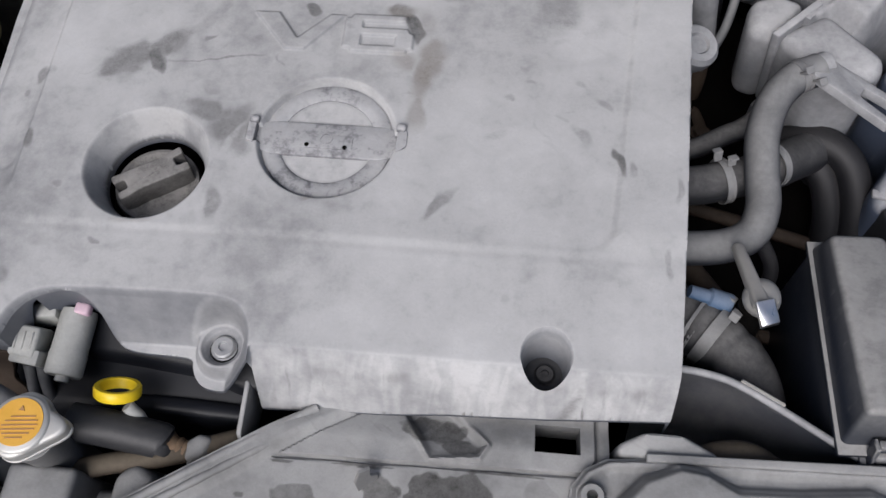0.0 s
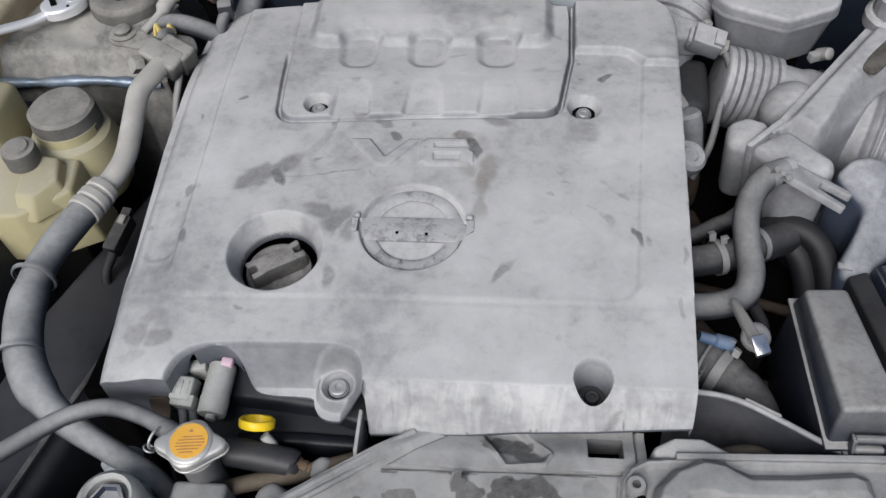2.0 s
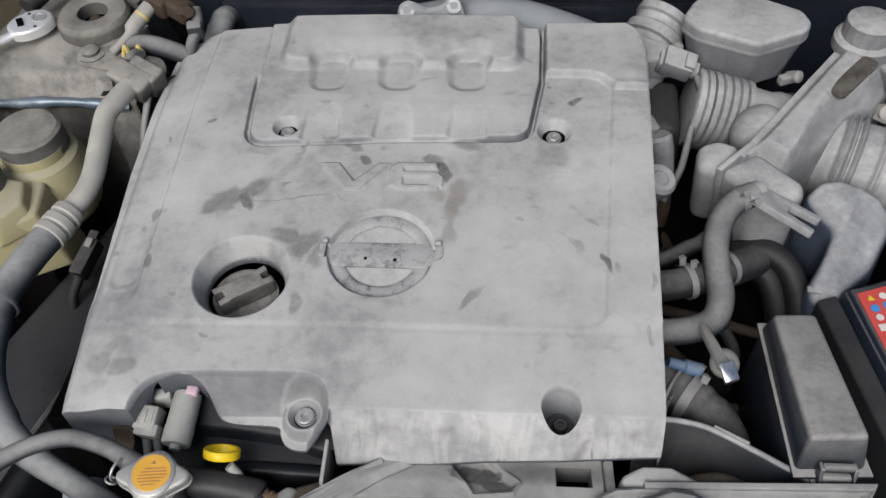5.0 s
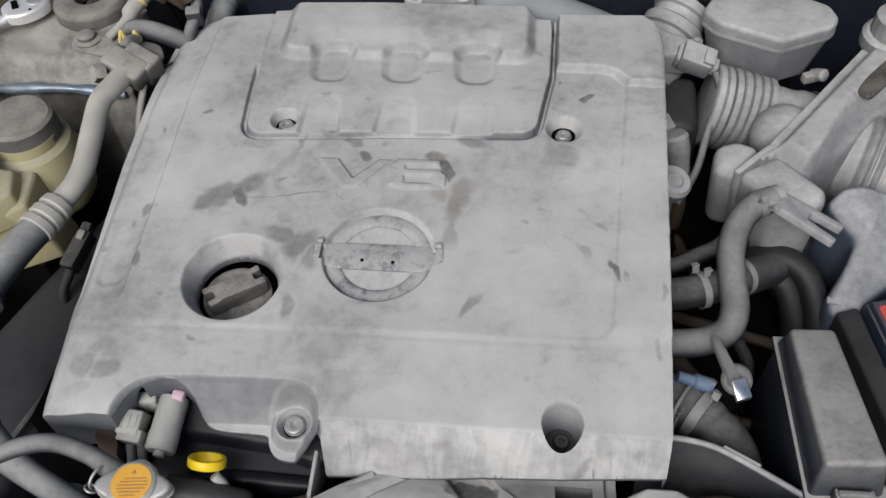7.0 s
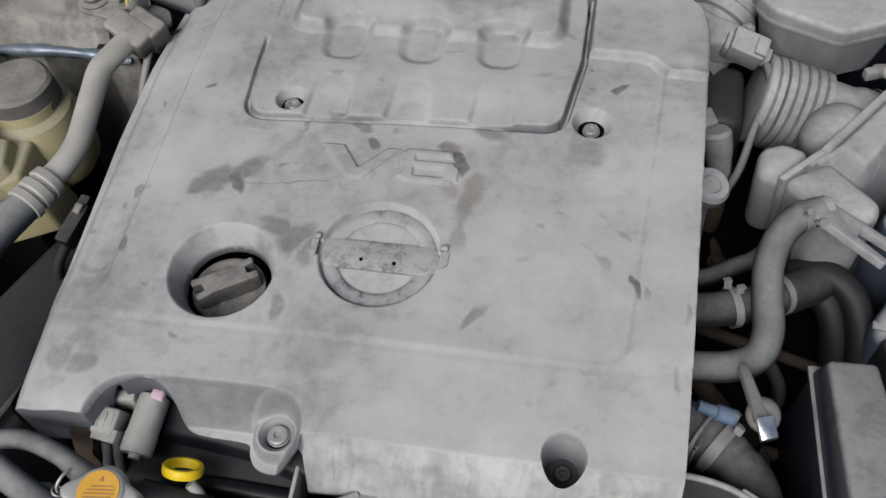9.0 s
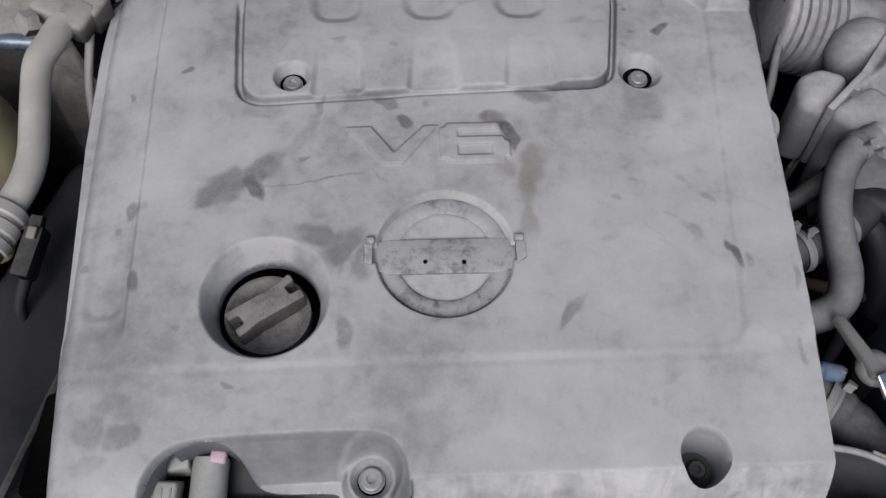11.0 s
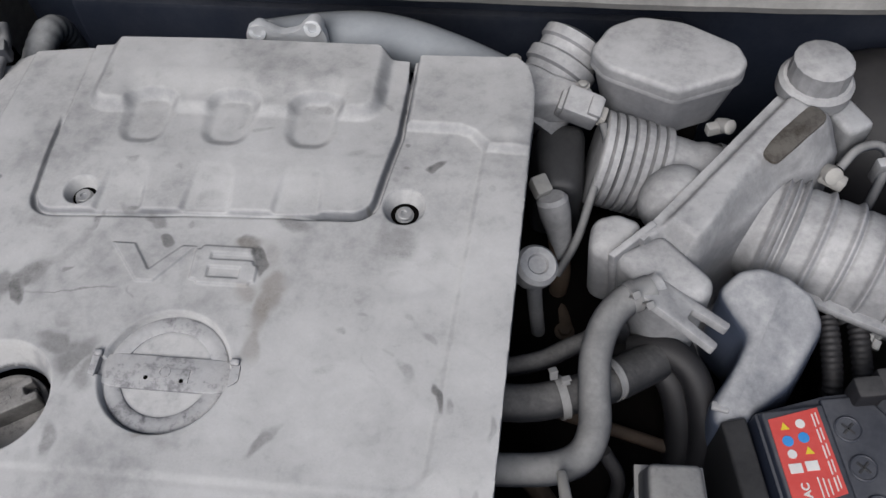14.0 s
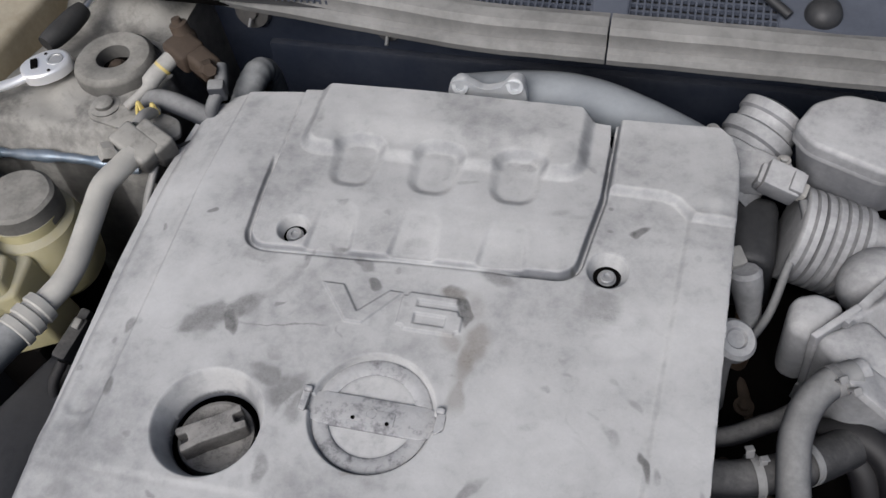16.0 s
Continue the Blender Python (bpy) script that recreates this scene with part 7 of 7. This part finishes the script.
tube(bm, [(-0.146, 0.2375, 0.771), (-0.140, 0.236, 0.770), (-0.130, 0.234, 0.768), (-0.120, 0.231, 0.766)], lambda t: 0.0130 - 0.004 * ramp(0.3, 0.4, t) + 0.0008 * math.cos(t * 30), 18, n=6)
part("outlet_stub", bm, m_copper, rad, "brown stub at the outlet")
bm = B()
hull8(bm, [(-0.178, 0.165, 0.772), (-0.150, 0.165, 0.772), (-0.143, 0.205, 0.775), (-0.160, 0.218, 0.775), (-0.176, 0.206, 0.775)], [(-0.19, 0.15, 0.70), (-0.13, 0.15, 0.70), (-0.13, 0.21, 0.70), (-0.160, 0.226, 0.70), (-0.186, 0.21, 0.70)], 0.008, 4)
hull8(bm, [(-0.122, 0.222, 0.776), (-0.105, 0.228, 0.778), (-0.098, 0.243, 0.778), (-0.112, 0.247, 0.778), (-0.124, 0.238, 0.776)], [(-0.128, 0.21, 0.70), (-0.10, 0.22, 0.70), (-0.095, 0.245, 0.70), (-0.112, 0.250, 0.70), (-0.13, 0.24, 0.70)], 0.006, 3)
box(bm, (-0.19, 0.175, 0.715), (0.20, 0.05, 0.05), 0.01, 3)
part("top_tank", bm, m_support, rad, "dusty grey top tank")
bm = B()
tube(bm, [(-0.225, 0.208, 0.755), (-0.19, 0.216, 0.763), (-0.15, 0.224, 0.766), (-0.11, 0.236, 0.766), (-0.07, 0.25, 0.765)], 0.0095, 14)
part("overflow_pipe", bm, m_brown_hose, rad, "tan-brown thin hose")



def ears(a):
    return 0.95 + 0.055 * math.cos(4 * a + 0.6) + 0.38 * abs(math.cos(a - 0.06)) ** 16


bm = B()
ring_ = [((0.0275 * ears(a)) * math.cos(a), (0.0275 * ears(a)) * math.sin(a)) for a in (2 * math.pi * k / 72 for k in range(72))]
slab(bm, ring_, 0.8285, 0.8398, 0.0035, 3, Matrix.Translation((-0.236, 0.224, 0)))
slab(bm, [(x * 1.03, y * 1.03) for x, y in ring_], 0.8265, 0.8290, 0.0006, 1, Matrix.Translation((-0.236, 0.224, 0)))
lathe(bm, [(0, 0.8418), (0.0222, 0.8418), (0.0238, 0.8408), (0.0246, 0.8390)], 48, Matrix.Translation((-0.236, 0.224, 0)))
lathe(bm, [(0.0195, 0.828), (0.0185, 0.822), (0.0185, 0.812), (0, 0.812)], 36, Matrix.Translation((-0.236, 0.223, 0)))
rc = part("radiator_cap", bm, mat("worn_zinc_cap", (0.62, 0.62, 0.60), 0.35, metal=0.85, dust=0.35, dust_col=(0.45, 0.43, 0.38), scale=30, bump=0.15), rad, "silver cap with two ears")
bm = B()
lathe(bm, [(0, 0.8424), (0.0196, 0.8424), (0.0198, 0.8414)], 48, Matrix.Translation((-0.236, 0.225, 0)))
st = part("sticker", bm, m_orange, rc, "faded orange warning sticker")
for k, (dy, w) in enumerate(((-0.011, 0.014), (-0.0075, 0.022), (-0.004, 0.027), (-0.0005, 0.029), (0.003, 0.026), (0.0065, 0.020))):
    bm = B()
    box(bm, (-0.236 + 0.0006 * k, 0.223 + dy, 0.8426), (w, 0.0011, 0.0006), 0, 1, pose(0, 0, 0, 0, 0, 6))
    part("text_line", bm, m_print, rc)
bm = B()
lathe(bm, [(0, 0.0004), (0.0028, 0.0004), (0.0028, -0.0004)], 3, Matrix.Translation((-0.236, 0.2355, 0.8426)) @ pose(0, 0, 0, 0, 0, 90))
part("warning_triangle", bm, m_print, rc)
bm = B()
tube(bm, [(-0.240, 0.232, 0.812), (-0.268, 0.246, 0.815), (-0.303, 0.262, 0.818), (-0.345, 0.270, 0.820), (-0.388, 0.258, 0.817), (-0.431, 0.230, 0.812), (-0.50, 0.180, 0.80), (-0.60, 0.10, 0.78), (-0.66, 0.04, 0.70)], lambda t: 0.0098 + 0.0020 * ramp(0.11, 0.06, t), 18)
ov = single("overflow_hose", bm, m_hose, "dusty grey rubber overflow hose from the radiator neck", "hose")
bm = B()
torus(bm, (-0.281, 0.238, 0.817), (0.9, -0.4, 0.0), 0.0125, 0.0016, 28, 8)
torus(bm, (-0.288, 0.228, 0.812), (0.4, 0.5, 0.7), 0.006, 0.0013, 20, 8)
single("wire_clip", bm, m_metal, "bare wire spring clip on the overflow hose", "hose clip")

dp = thing("dipstick", (-0.17, 0.262, 0.74), "yellow plastic dipstick ring handle", "dipstick")
bm = B()
lathe(bm, [(0.0155, -0.0048), (0.0188, -0.0048), (0.0198, -0.0035), (0.0198, 0.0035), (0.0188, 0.0048), (0.0155, 0.0048), (0.0146, 0.0), (0.0155, -0.0048)], 40, axis_pose((-0.184, 0.271, 0.797), (0.06, 0.75, 0.65)))
part("ring_handle", bm, m_yellow, dp)
bm = B()
tube(bm, [(-0.176, 0.261, 0.788), (-0.170, 0.257, 0.781), (-0.158, 0.251, 0.768), (-0.145, 0.247, 0.75), (-0.140, 0.247, 0.72)], lambda t: 0.0058 - 0.003 * ramp(0.15, 0.3, t), 12)
part("stem", bm, m_plug, dp, "faded tan stem")

pl = thing("coil_plug", (-0.255, 0.31, 0.74), "pale dusty wiring plugs under the arched recess", "connector")
bm = B()
box(bm, (-0.275, 0.309, 0.794), (0.025, 0.028, 0.026), 0.003, 3, pose(0, 0, 0, 16, 0, -7))
box(bm, (-0.273, 0.297, 0.788), (0.027, 0.014, 0.028), 0.002, 2, pose(0, 0, 0, 16, 0, -7))
square = part("square_plug", bm, m_plug, pl)
for k in range(3):
    bm = B()
    box(bm, (-0.2825 + 0.0075 * k, 0.306, 0.8062), (0.0022, 0.016, 0.003), 0.0008, 1, pose(0, 0, 0, 16, 0, -6))
    part("rib", bm, m_plug, square)
bm = B()
hull8(bm, [(-0.284, 0.341, 0.806), (-0.255, 0.343, 0.808), (-0.254, 0.330, 0.806), (-0.282, 0.328, 0.804)], [(-0.284, 0.341, 0.78), (-0.255, 0.343, 0.78), (-0.254, 0.330, 0.78), (-0.282, 0.328, 0.78)], 0.003, 2)
part("top_plug", bm, m_plug, pl)
bm = B()
lathe(bm, [(0, -0.034), (0.006, -0.034), (0.006, -0.029), (0.0148, -0.029), (0.0162, -0.027), (0.0165, -0.010), (0.0158, -0.008), (0.0158, 0.026), (0.0150, 0.030), (0, 0.030)], 28, axis_pose((-0.239, 0.311, 0.792), (0.06, 0.98, 0.17)))
part("round_plug", bm, m_plug, pl)
bm = B()
box(bm, (-0.229, 0.338, 0.809), (0.014, 0.011, 0.010), 0.003, 3, pose(0, 0, 0, 10, 0, -8))
part("pink_clip", bm, m_pink, pl, "faded pink lock clip")
for dx in (-0.020, -0.008):
    bm = B()
    tube(bm, [(-0.258 + dx, 0.294, 0.780), (-0.257 + dx, 0.284, 0.768), (-0.256 + dx * 1.2, 0.276, 0.745), (-0.256 + dx, 0.274, 0.70)], 0.0055, 12)
    part("cable", bm, m_hose, pl)
cbk = thing("coil_bracket", (-0.300, 0.28, 0.70), "rusty tan metal bracket beside the coil plug", "bracket")
bm = B()
slab(bm, [(-0.010, -0.03), (0.010, -0.032), (0.013, -0.010), (0.006, 0.002), (0.011, 0.016), (0.012, 0.034), (-0.010, 0.036)], -0.002, 0.002, 0.0006, 1,
     Matrix.Translation((-0.300, 0.282, 0.765)) @ pose(0, 0, 0, 62, 0, 12), rnd=0.005)
part("plate", bm, m_rust, cbk)
bm = B()
box(bm, (-0.300, 0.285, 0.70), (0.012, 0.02, 0.10), 0.003, 2)
part("foot", bm, m_dark, cbk)

# upper radiator support: a wide moulded panel with a raised plate, a duct and a tab
sp = thing("radiator_support_panel", (0.0, 0.15, 0.70), "dusty grey plastic radiator support panel with dark wiped patches", "support panel")


def stained(bm, spots):
    lay = bm.verts.layers.float.new("stain_and_shade")
    for v in bm.verts:
        s = 0.0
        for x, y, rx, ry, k in spots:
            n = 0.55 * noise.noise((v.co.x * 45, v.co.y * 45, x * 9)) + 0.25 * noise.noise((v.co.x * 140, v.co.y * 140, y * 9))
            s = max(s, k * ramp(1.10, 0.85, math.hypot((v.co.x - x) / rx, (v.co.y - y) / ry) + n))
        v[lay] = s
    return bm


def poly_d(x, y, poly):
    """Distance from an outline, inside negative."""
    best, inside = 1e9, False
    for (ax, ay), (bx_, by) in zip(poly, poly[1:] + poly[:1]):
        ex, ey = bx_ - ax, by - ay
        t = min(1, max(0, ((x - ax) * ex + (y - ay) * ey) / (ex * ex + ey * ey)))
        best = min(best, (x - ax - t * ex) ** 2 + (y - ay - t * ey) ** 2)
        if (ay <= y) != (by <= y) and x < ax + (y - ay) / (by - ay) * ex:
            inside = not inside
    return -math.sqrt(best) if inside else math.sqrt(best)


FLAP = [(0.052, 0.290), (0.100, 0.290), (0.134, 0.254), (0.128, 0.243), (0.088, 0.239)]


def support_z(x, y):
    z = 0.785 + 0.002 * ramp(0.10, 0.25, y) - 0.010 * ramp(0.250, 0.284, y)
    # twin ridges along the slanting edge
    edge = (x + 0.165) * 0.55 - (y - 0.178) * 0.835
    z += 0.008 * ramp(0.026, 0.012, edge)
    # the plate behind the seam, with its rounded corner
    qx, qy = x - 0.224 + 0.016, 0.2325 + 0.02 * x - y + 0.016
    d = math.hypot(max(qx, 0), max(qy, 0)) + min(max(qx, qy), 0) - 0.016
    if edge > 0.024:
        z += 0.0022 * ramp(0.0015, -0.0015, d) - 0.0028 * ramp(0.0022, 0.0004, abs(d - 0.001))
    f = poly_d(x, y, FLAP)
    z -= 0.009 * ramp(0.0, -0.006, f) * ramp(0.236, 0.262, y)
    z += 0.004 * ramp(0.0035, 0.0, abs(f - 0.001)) * ramp(0.275, 0.255, y)
    return z


bm = B()
grid_sheet(bm, -0.19, 0.235, 0.10, 0.289, 0.0014, support_z)
for v in bm.verts:
    e = (v.co.x + 0.165) * 0.55 - (v.co.y - 0.178) * 0.835
    if abs(e) < 0.0014:
        v.co.x, v.co.y = v.co.x - e * 0.55, v.co.y + e * 0.835
kill = [f for f in bm.faces if (f.calc_center_median().x + 0.165) * 0.55 - (f.calc_center_median().y - 0.178) * 0.835 < 0.0002
        or (0.173 < f.calc_center_median().x < 0.211 and 0.2525 < f.calc_center_median().y < 0.2775)]
bmesh.ops.delete(bm, geom=kill, context="FACES")
ext = bmesh.ops.extrude_edge_only(bm, edges=[e for e in bm.edges if e.is_boundary])
for v in [g for g in ext["geom"] if isinstance(g, bmesh.types.BMVert)]:
    v.co.z -= 0.035
stained(bm, ((0.052, 0.206, 0.016, 0.015, 0.75), (0.098, 0.214, 0.024, 0.012, 0.95), (0.118, 0.216, 0.022, 0.012, 0.85), (0.135, 0.204, 0.014, 0.014, 0.8), (0.082, 0.204, 0.014, 0.012, 0.8),
             (-0.02, 0.200, 0.020, 0.010, 0.6), (0.092, 0.266, 0.030, 0.014, 0.75), (0.112, 0.252, 0.018, 0.008, 0.7), (-0.065, 0.196, 0.006, 0.003, 0.7), (0.02, 0.12, 0.08, 0.02, 0.5),
             (-0.035, 0.2265, 0.012, 0.0022, 0.8), (0.03, 0.2285, 0.03, 0.0018, 0.8), (0.15, 0.2315, 0.03, 0.0018, 0.8), (0.145, 0.262, 0.012, 0.008, 0.3), (0.18, 0.215, 0.012, 0.012, 0.35)))
part("panel", bm, m_support, sp)
for off, r in ((0.003, 0.0042), (0.0125, 0.0036)):
    bm = B()
    p0, p1 = Vector((-0.160, 0.178, 0.7935)), Vector((-0.014, 0.2765, 0.790))
    side = Vector((0.55, -0.835, 0)) * off
    tube(bm, [p0 + side, p0.lerp(p1, 0.35) + side + Vector((0, 0, 0.0008)), p0.lerp(p1, 0.7) + side, p1 + side - Vector((0, 0, 0.003))], lambda t: r + 0.0003 * math.sin(t * 40), 12)
    part("ridge", bm, m_support, sp, "moulded ridge along the slanting edge")
bm = B()
slab(bm, [(-0.010, 0.0), (0.008, 0.0), (0.010, 0.012), (0.004, 0.020), (0.006, 0.034), (-0.003, 0.038), (-0.010, 0.022)], -0.0012, 0.0012, 0.0004, 1,
     Matrix.Translation((0.040, 0.214, 0.782)) @ pose(0, 0, 0, 84, 0, 38))
part("tab", bm, m_support, sp, "upright torn plastic tab")
bm = B()
hull8(bm, [(-0.074, 0.242, 0.800), (-0.070, 0.240, 0.800), (-0.067, 0.283, 0.815), (-0.071, 0.284, 0.815)],
      [(-0.080, 0.238, 0.75), (-0.072, 0.236, 0.75), (-0.068, 0.284, 0.75), (-0.074, 0.286, 0.75)], 0.001, 1)
part("side_clip", bm, m_support, sp, "slotted side clip")
bm = B()
box(bm, (0.02, 0.10, 0.54), (0.42, 0.09, 0.46), 0.008)
part("support_frame", bm, m_dark, sp, "dark frame below the panel")
dt = thing("air_intake_snorkel", (0.34, 0.16, 0.70), "dusty grey plastic intake snorkel on the radiator support", "intake snorkel")


SNORKEL = [(0.200, 0.10), (0.200, 0.204), (0.203, 0.224), (0.213, 0.239), (0.231, 0.249), (0.260, 0.252), (0.497, 0.259), (0.492, 0.252), (0.480, 0.236), (0.478, 0.10)]
HUMP = [(0.232, 0.194), (0.240, 0.215), (0.258, 0.234), (0.286, 0.246), (0.310, 0.244), (0.334, 0.233), (0.380, 0.235), (0.437, 0.241), (0.450, 0.235), (0.452, 0.213), (0.396, 0.211), (0.388, 0.205), (0.318, 0.202), (0.29, 0.190)]
HOLLOW = [(0.250, 0.14), (0.256, 0.192), (0.270, 0.206), (0.290, 0.209), (0.312, 0.204), (0.326, 0.192), (0.330, 0.14)]


def snorkel_z(x, y):
    rim = poly_d(x, y, SNORKEL)
    z = 0.797 + 0.007 * ramp(-0.001, -0.005, rim) - 0.005 * ramp(-0.006, -0.012, rim)
    h = poly_d(x, y, HUMP)
    z += (0.011 + 0.009 * ramp(0.34, 0.29, x)) * ramp(0.004, -0.008, h)
    z += 0.0018 * ramp(0.003, 0.0, abs(h + 0.0005))
    z -= 0.012 * ramp(0.003, -0.010, poly_d(x, y, HOLLOW))
    z += 0.010 * ramp(0.385, 0.391, x) * ramp(0.206, 0.202, y) * ramp(0.478, 0.47, x)
    return z


bm = B()
grid_sheet(bm, 0.198, 0.498, 0.12, 0.260, 0.0015, snorkel_z)
for v in bm.verts:
    e = poly_d(v.co.x, v.co.y, SNORKEL)
    if abs(e) < 0.0012:
        gx, gy = (poly_d(v.co.x + 1e-4, v.co.y, SNORKEL) - e) / 1e-4, (poly_d(v.co.x, v.co.y + 1e-4, SNORKEL) - e) / 1e-4
        v.co.x, v.co.y = v.co.x - e * gx, v.co.y - e * gy
bmesh.ops.delete(bm, geom=[f for f in bm.faces if poly_d(f.calc_center_median().x, f.calc_center_median().y, SNORKEL) > -1e-5], context="FACES")
ext = bmesh.ops.extrude_edge_only(bm, edges=[e for e in bm.edges if e.is_boundary])
for v in [g for g in ext["geom"] if isinstance(g, bmesh.types.BMVert)]:
    v.co.z -= 0.05
stained(bm, ((0.29, 0.192, 0.034, 0.010, 0.85), (0.34, 0.196, 0.02, 0.006, 0.4), (0.325, 0.232, 0.020, 0.006, 0.4), (0.225, 0.225, 0.010, 0.012, 0.35), (0.45, 0.225, 0.008, 0.02, 0.3)))
part("snorkel_body", bm, m_support, dt)
bm = B()
lathe(bm, [(0.0045, 0.0), (0.0045, 0.006), (0.009, 0.006), (0.011, 0.002), (0.012, -0.004), (0, -0.006)], 24, Matrix.Translation((0.219, 0.216, 0.804)))
part("fixing_eye", bm, m_support, dt)
hex_bolt("screw", (0.223, 0.203, 0.802), (0, 0, 1), 0.004, dt, m_dark)
bm = B()
hull8(bm, [(0.262, 0.2545, 0.806), (0.497, 0.262, 0.808), (0.492, 0.254, 0.808), (0.262, 0.2475, 0.806)], [(0.262, 0.256, 0.79), (0.497, 0.264, 0.79), (0.492, 0.252, 0.79), (0.262, 0.246, 0.79)], 0.0015)
part("rear_lip", bm, m_support, dt)
bm = B()
hull8(bm, [(0.455, 0.215, 0.800), (0.498, 0.245, 0.802), (0.500, 0.20, 0.775), (0.470, 0.15, 0.77)], [(0.455, 0.215, 0.76), (0.50, 0.245, 0.76), (0.503, 0.20, 0.74), (0.47, 0.15, 0.74)], 0.003)
part("end_gusset", bm, m_smoke, dt, "shiny end gusset")
bm = B()
box(bm, (0.36, 0.10, 0.53), (0.26, 0.09, 0.46), 0.008)
part("support_frame", bm, m_dark, dt, "dark frame below the snorkel")

gd = thing("fan_shroud", (0.35, 0.29, 0.45), "smooth curved fan shroud edge in blue-black plastic", "fan shroud")
rim_ = smooth_line([(0.265, 0.333, 0.788), (0.300, 0.332, 0.790), (0.335, 0.325, 0.790), (0.370, 0.307, 0.790), (0.405, 0.286, 0.790), (0.440, 0.264, 0.790)], 8)
foot = smooth_line([(0.255, 0.262, 0.700), (0.290, 0.262, 0.700), (0.325, 0.262, 0.705), (0.360, 0.262, 0.715), (0.400, 0.260, 0.735), (0.440, 0.256, 0.760)], 8)
bm = B()
rows = []
for k in range(13):
    t = k / 12
    rows.append([bm.verts.new(a.lerp(b, t) + Vector((0, 0, -0.030 * math.sin(t * math.pi) * (1 - t * 0.2)))) for a, b in zip(rim_, foot)])
for a, b in zip(rows, rows[1:]):
    for i in range(len(a) - 1):
        bm.faces.new((a[i], a[i + 1], b[i + 1], b[i]))
bmesh.ops.solidify(bm, geom=bm.faces[:], thickness=0.003)
part("shroud_wall", bm, mat("dusty_shroud_plastic", (0.04, 0.05, 0.072), 0.35, dust=0.85, up_gain=(1.3, -0.10), dust_col=(0.33, 0.31, 0.28), vary=0.3, scale=9, bump=0.1, patchy=2.0), gd)
bm = B()
tube(bm, [p + Vector((0, 0.002, 0.001)) for p in rim_[::4]], 0.0035, 10)
part("rolled_rim", bm, m_dusty, gd, "dusty rolled rim")
bm = B()
box(bm, (0.362, 0.318, 0.791), (0.040, 0.004, 0.006), 0.001, 1, pose(0, 0, 0, 0, 0, -29))
part("moulded_tab", bm, m_pale, gd)
bm = B()
box(bm, (0.33, 0.255, 0.52), (0.24, 0.03, 0.44), 0.004)
part("lower_shroud", bm, m_dark, gd)
bm = B()
tube(bm, [(0.30, 0.262, 0.775), (0.345, 0.266, 0.778), (0.375, 0.262, 0.776)], lambda t: 0.014 * (1 - 0.6 * abs(2 * t - 1) ** 2), 14)
part("brown_stain_ledge", bm, m_brown_hose, gd, "brown stained ledge")
bm = B()
hull8(bm, [(0.240, 0.262, 0.800), (0.262, 0.272, 0.806), (0.292, 0.272, 0.806), (0.322, 0.260, 0.798), (0.322, 0.250, 0.798), (0.240, 0.252, 0.800)],
      [(0.236, 0.266, 0.74), (0.262, 0.280, 0.74), (0.292, 0.280, 0.74), (0.326, 0.264, 0.74), (0.326, 0.250, 0.74), (0.236, 0.252, 0.74)], 0.006, 3)
part("rounded_boss", bm, m_support, gd, "dusty rounded boss")

# expansion cap near the overflow hose, and parts below it
ec = thing("filler_cap", (-0.307, 0.165, 0.70), "dirty round filler with a grey ring and a hexagonal plug", "filler")
bm = B()
lathe(bm, [(0, 0.70), (0.034, 0.70), (0.034, 0.82), (0.031, 0.832), (0.026, 0.836), (0.022, 0.832), (0.021, 0.822), (0, 0.820)], 40, Matrix.Translation((-0.307, 0.163, 0)))
part("ring", bm, m_plug, ec)
bm = B()
lathe(bm, [(0.018, 0.818), (0.018, 0.832), (0.014, 0.834), (0.013, 0.826), (0, 0.826)], 6, Matrix.Translation((-0.307, 0.163, 0)))
part("plug", bm, m_smoke, ec)
bm = B()
box(bm, (-0.32, 0.15, 0.50), (0.10, 0.10, 0.42), 0.01)
part("support", bm, m_dark, ec)
cb = thing("ribbed_conduit", (-0.29, 0.20, 0.70), "dusty ribbed rubber boot below the overflow hose", "rubber boot")
bm = B()
tube(bm, [(-0.335, 0.235, 0.765), (-0.318, 0.205, 0.768), (-0.300, 0.178, 0.76), (-0.28, 0.15, 0.73), (-0.27, 0.14, 0.60)], lambda t: 0.021 + 0.002 * math.cos(t * 95), 20, n=12)
part("boot", bm, m_duct, cb)
bm = B()
hull8(bm, [(-0.60, 0.10, 0.745), (-0.44, 0.08, 0.745), (-0.42, 0.15, 0.745), (-0.58, 0.19, 0.745)], [(-0.60, 0.10, 0.5), (-0.44, 0.08, 0.5), (-0.42, 0.15, 0.5), (-0.58, 0.19, 0.5)], 0.01)
single("headlamp_bracket", bm, m_support, "dusty grey headlamp bracket at the front corner", "bracket")
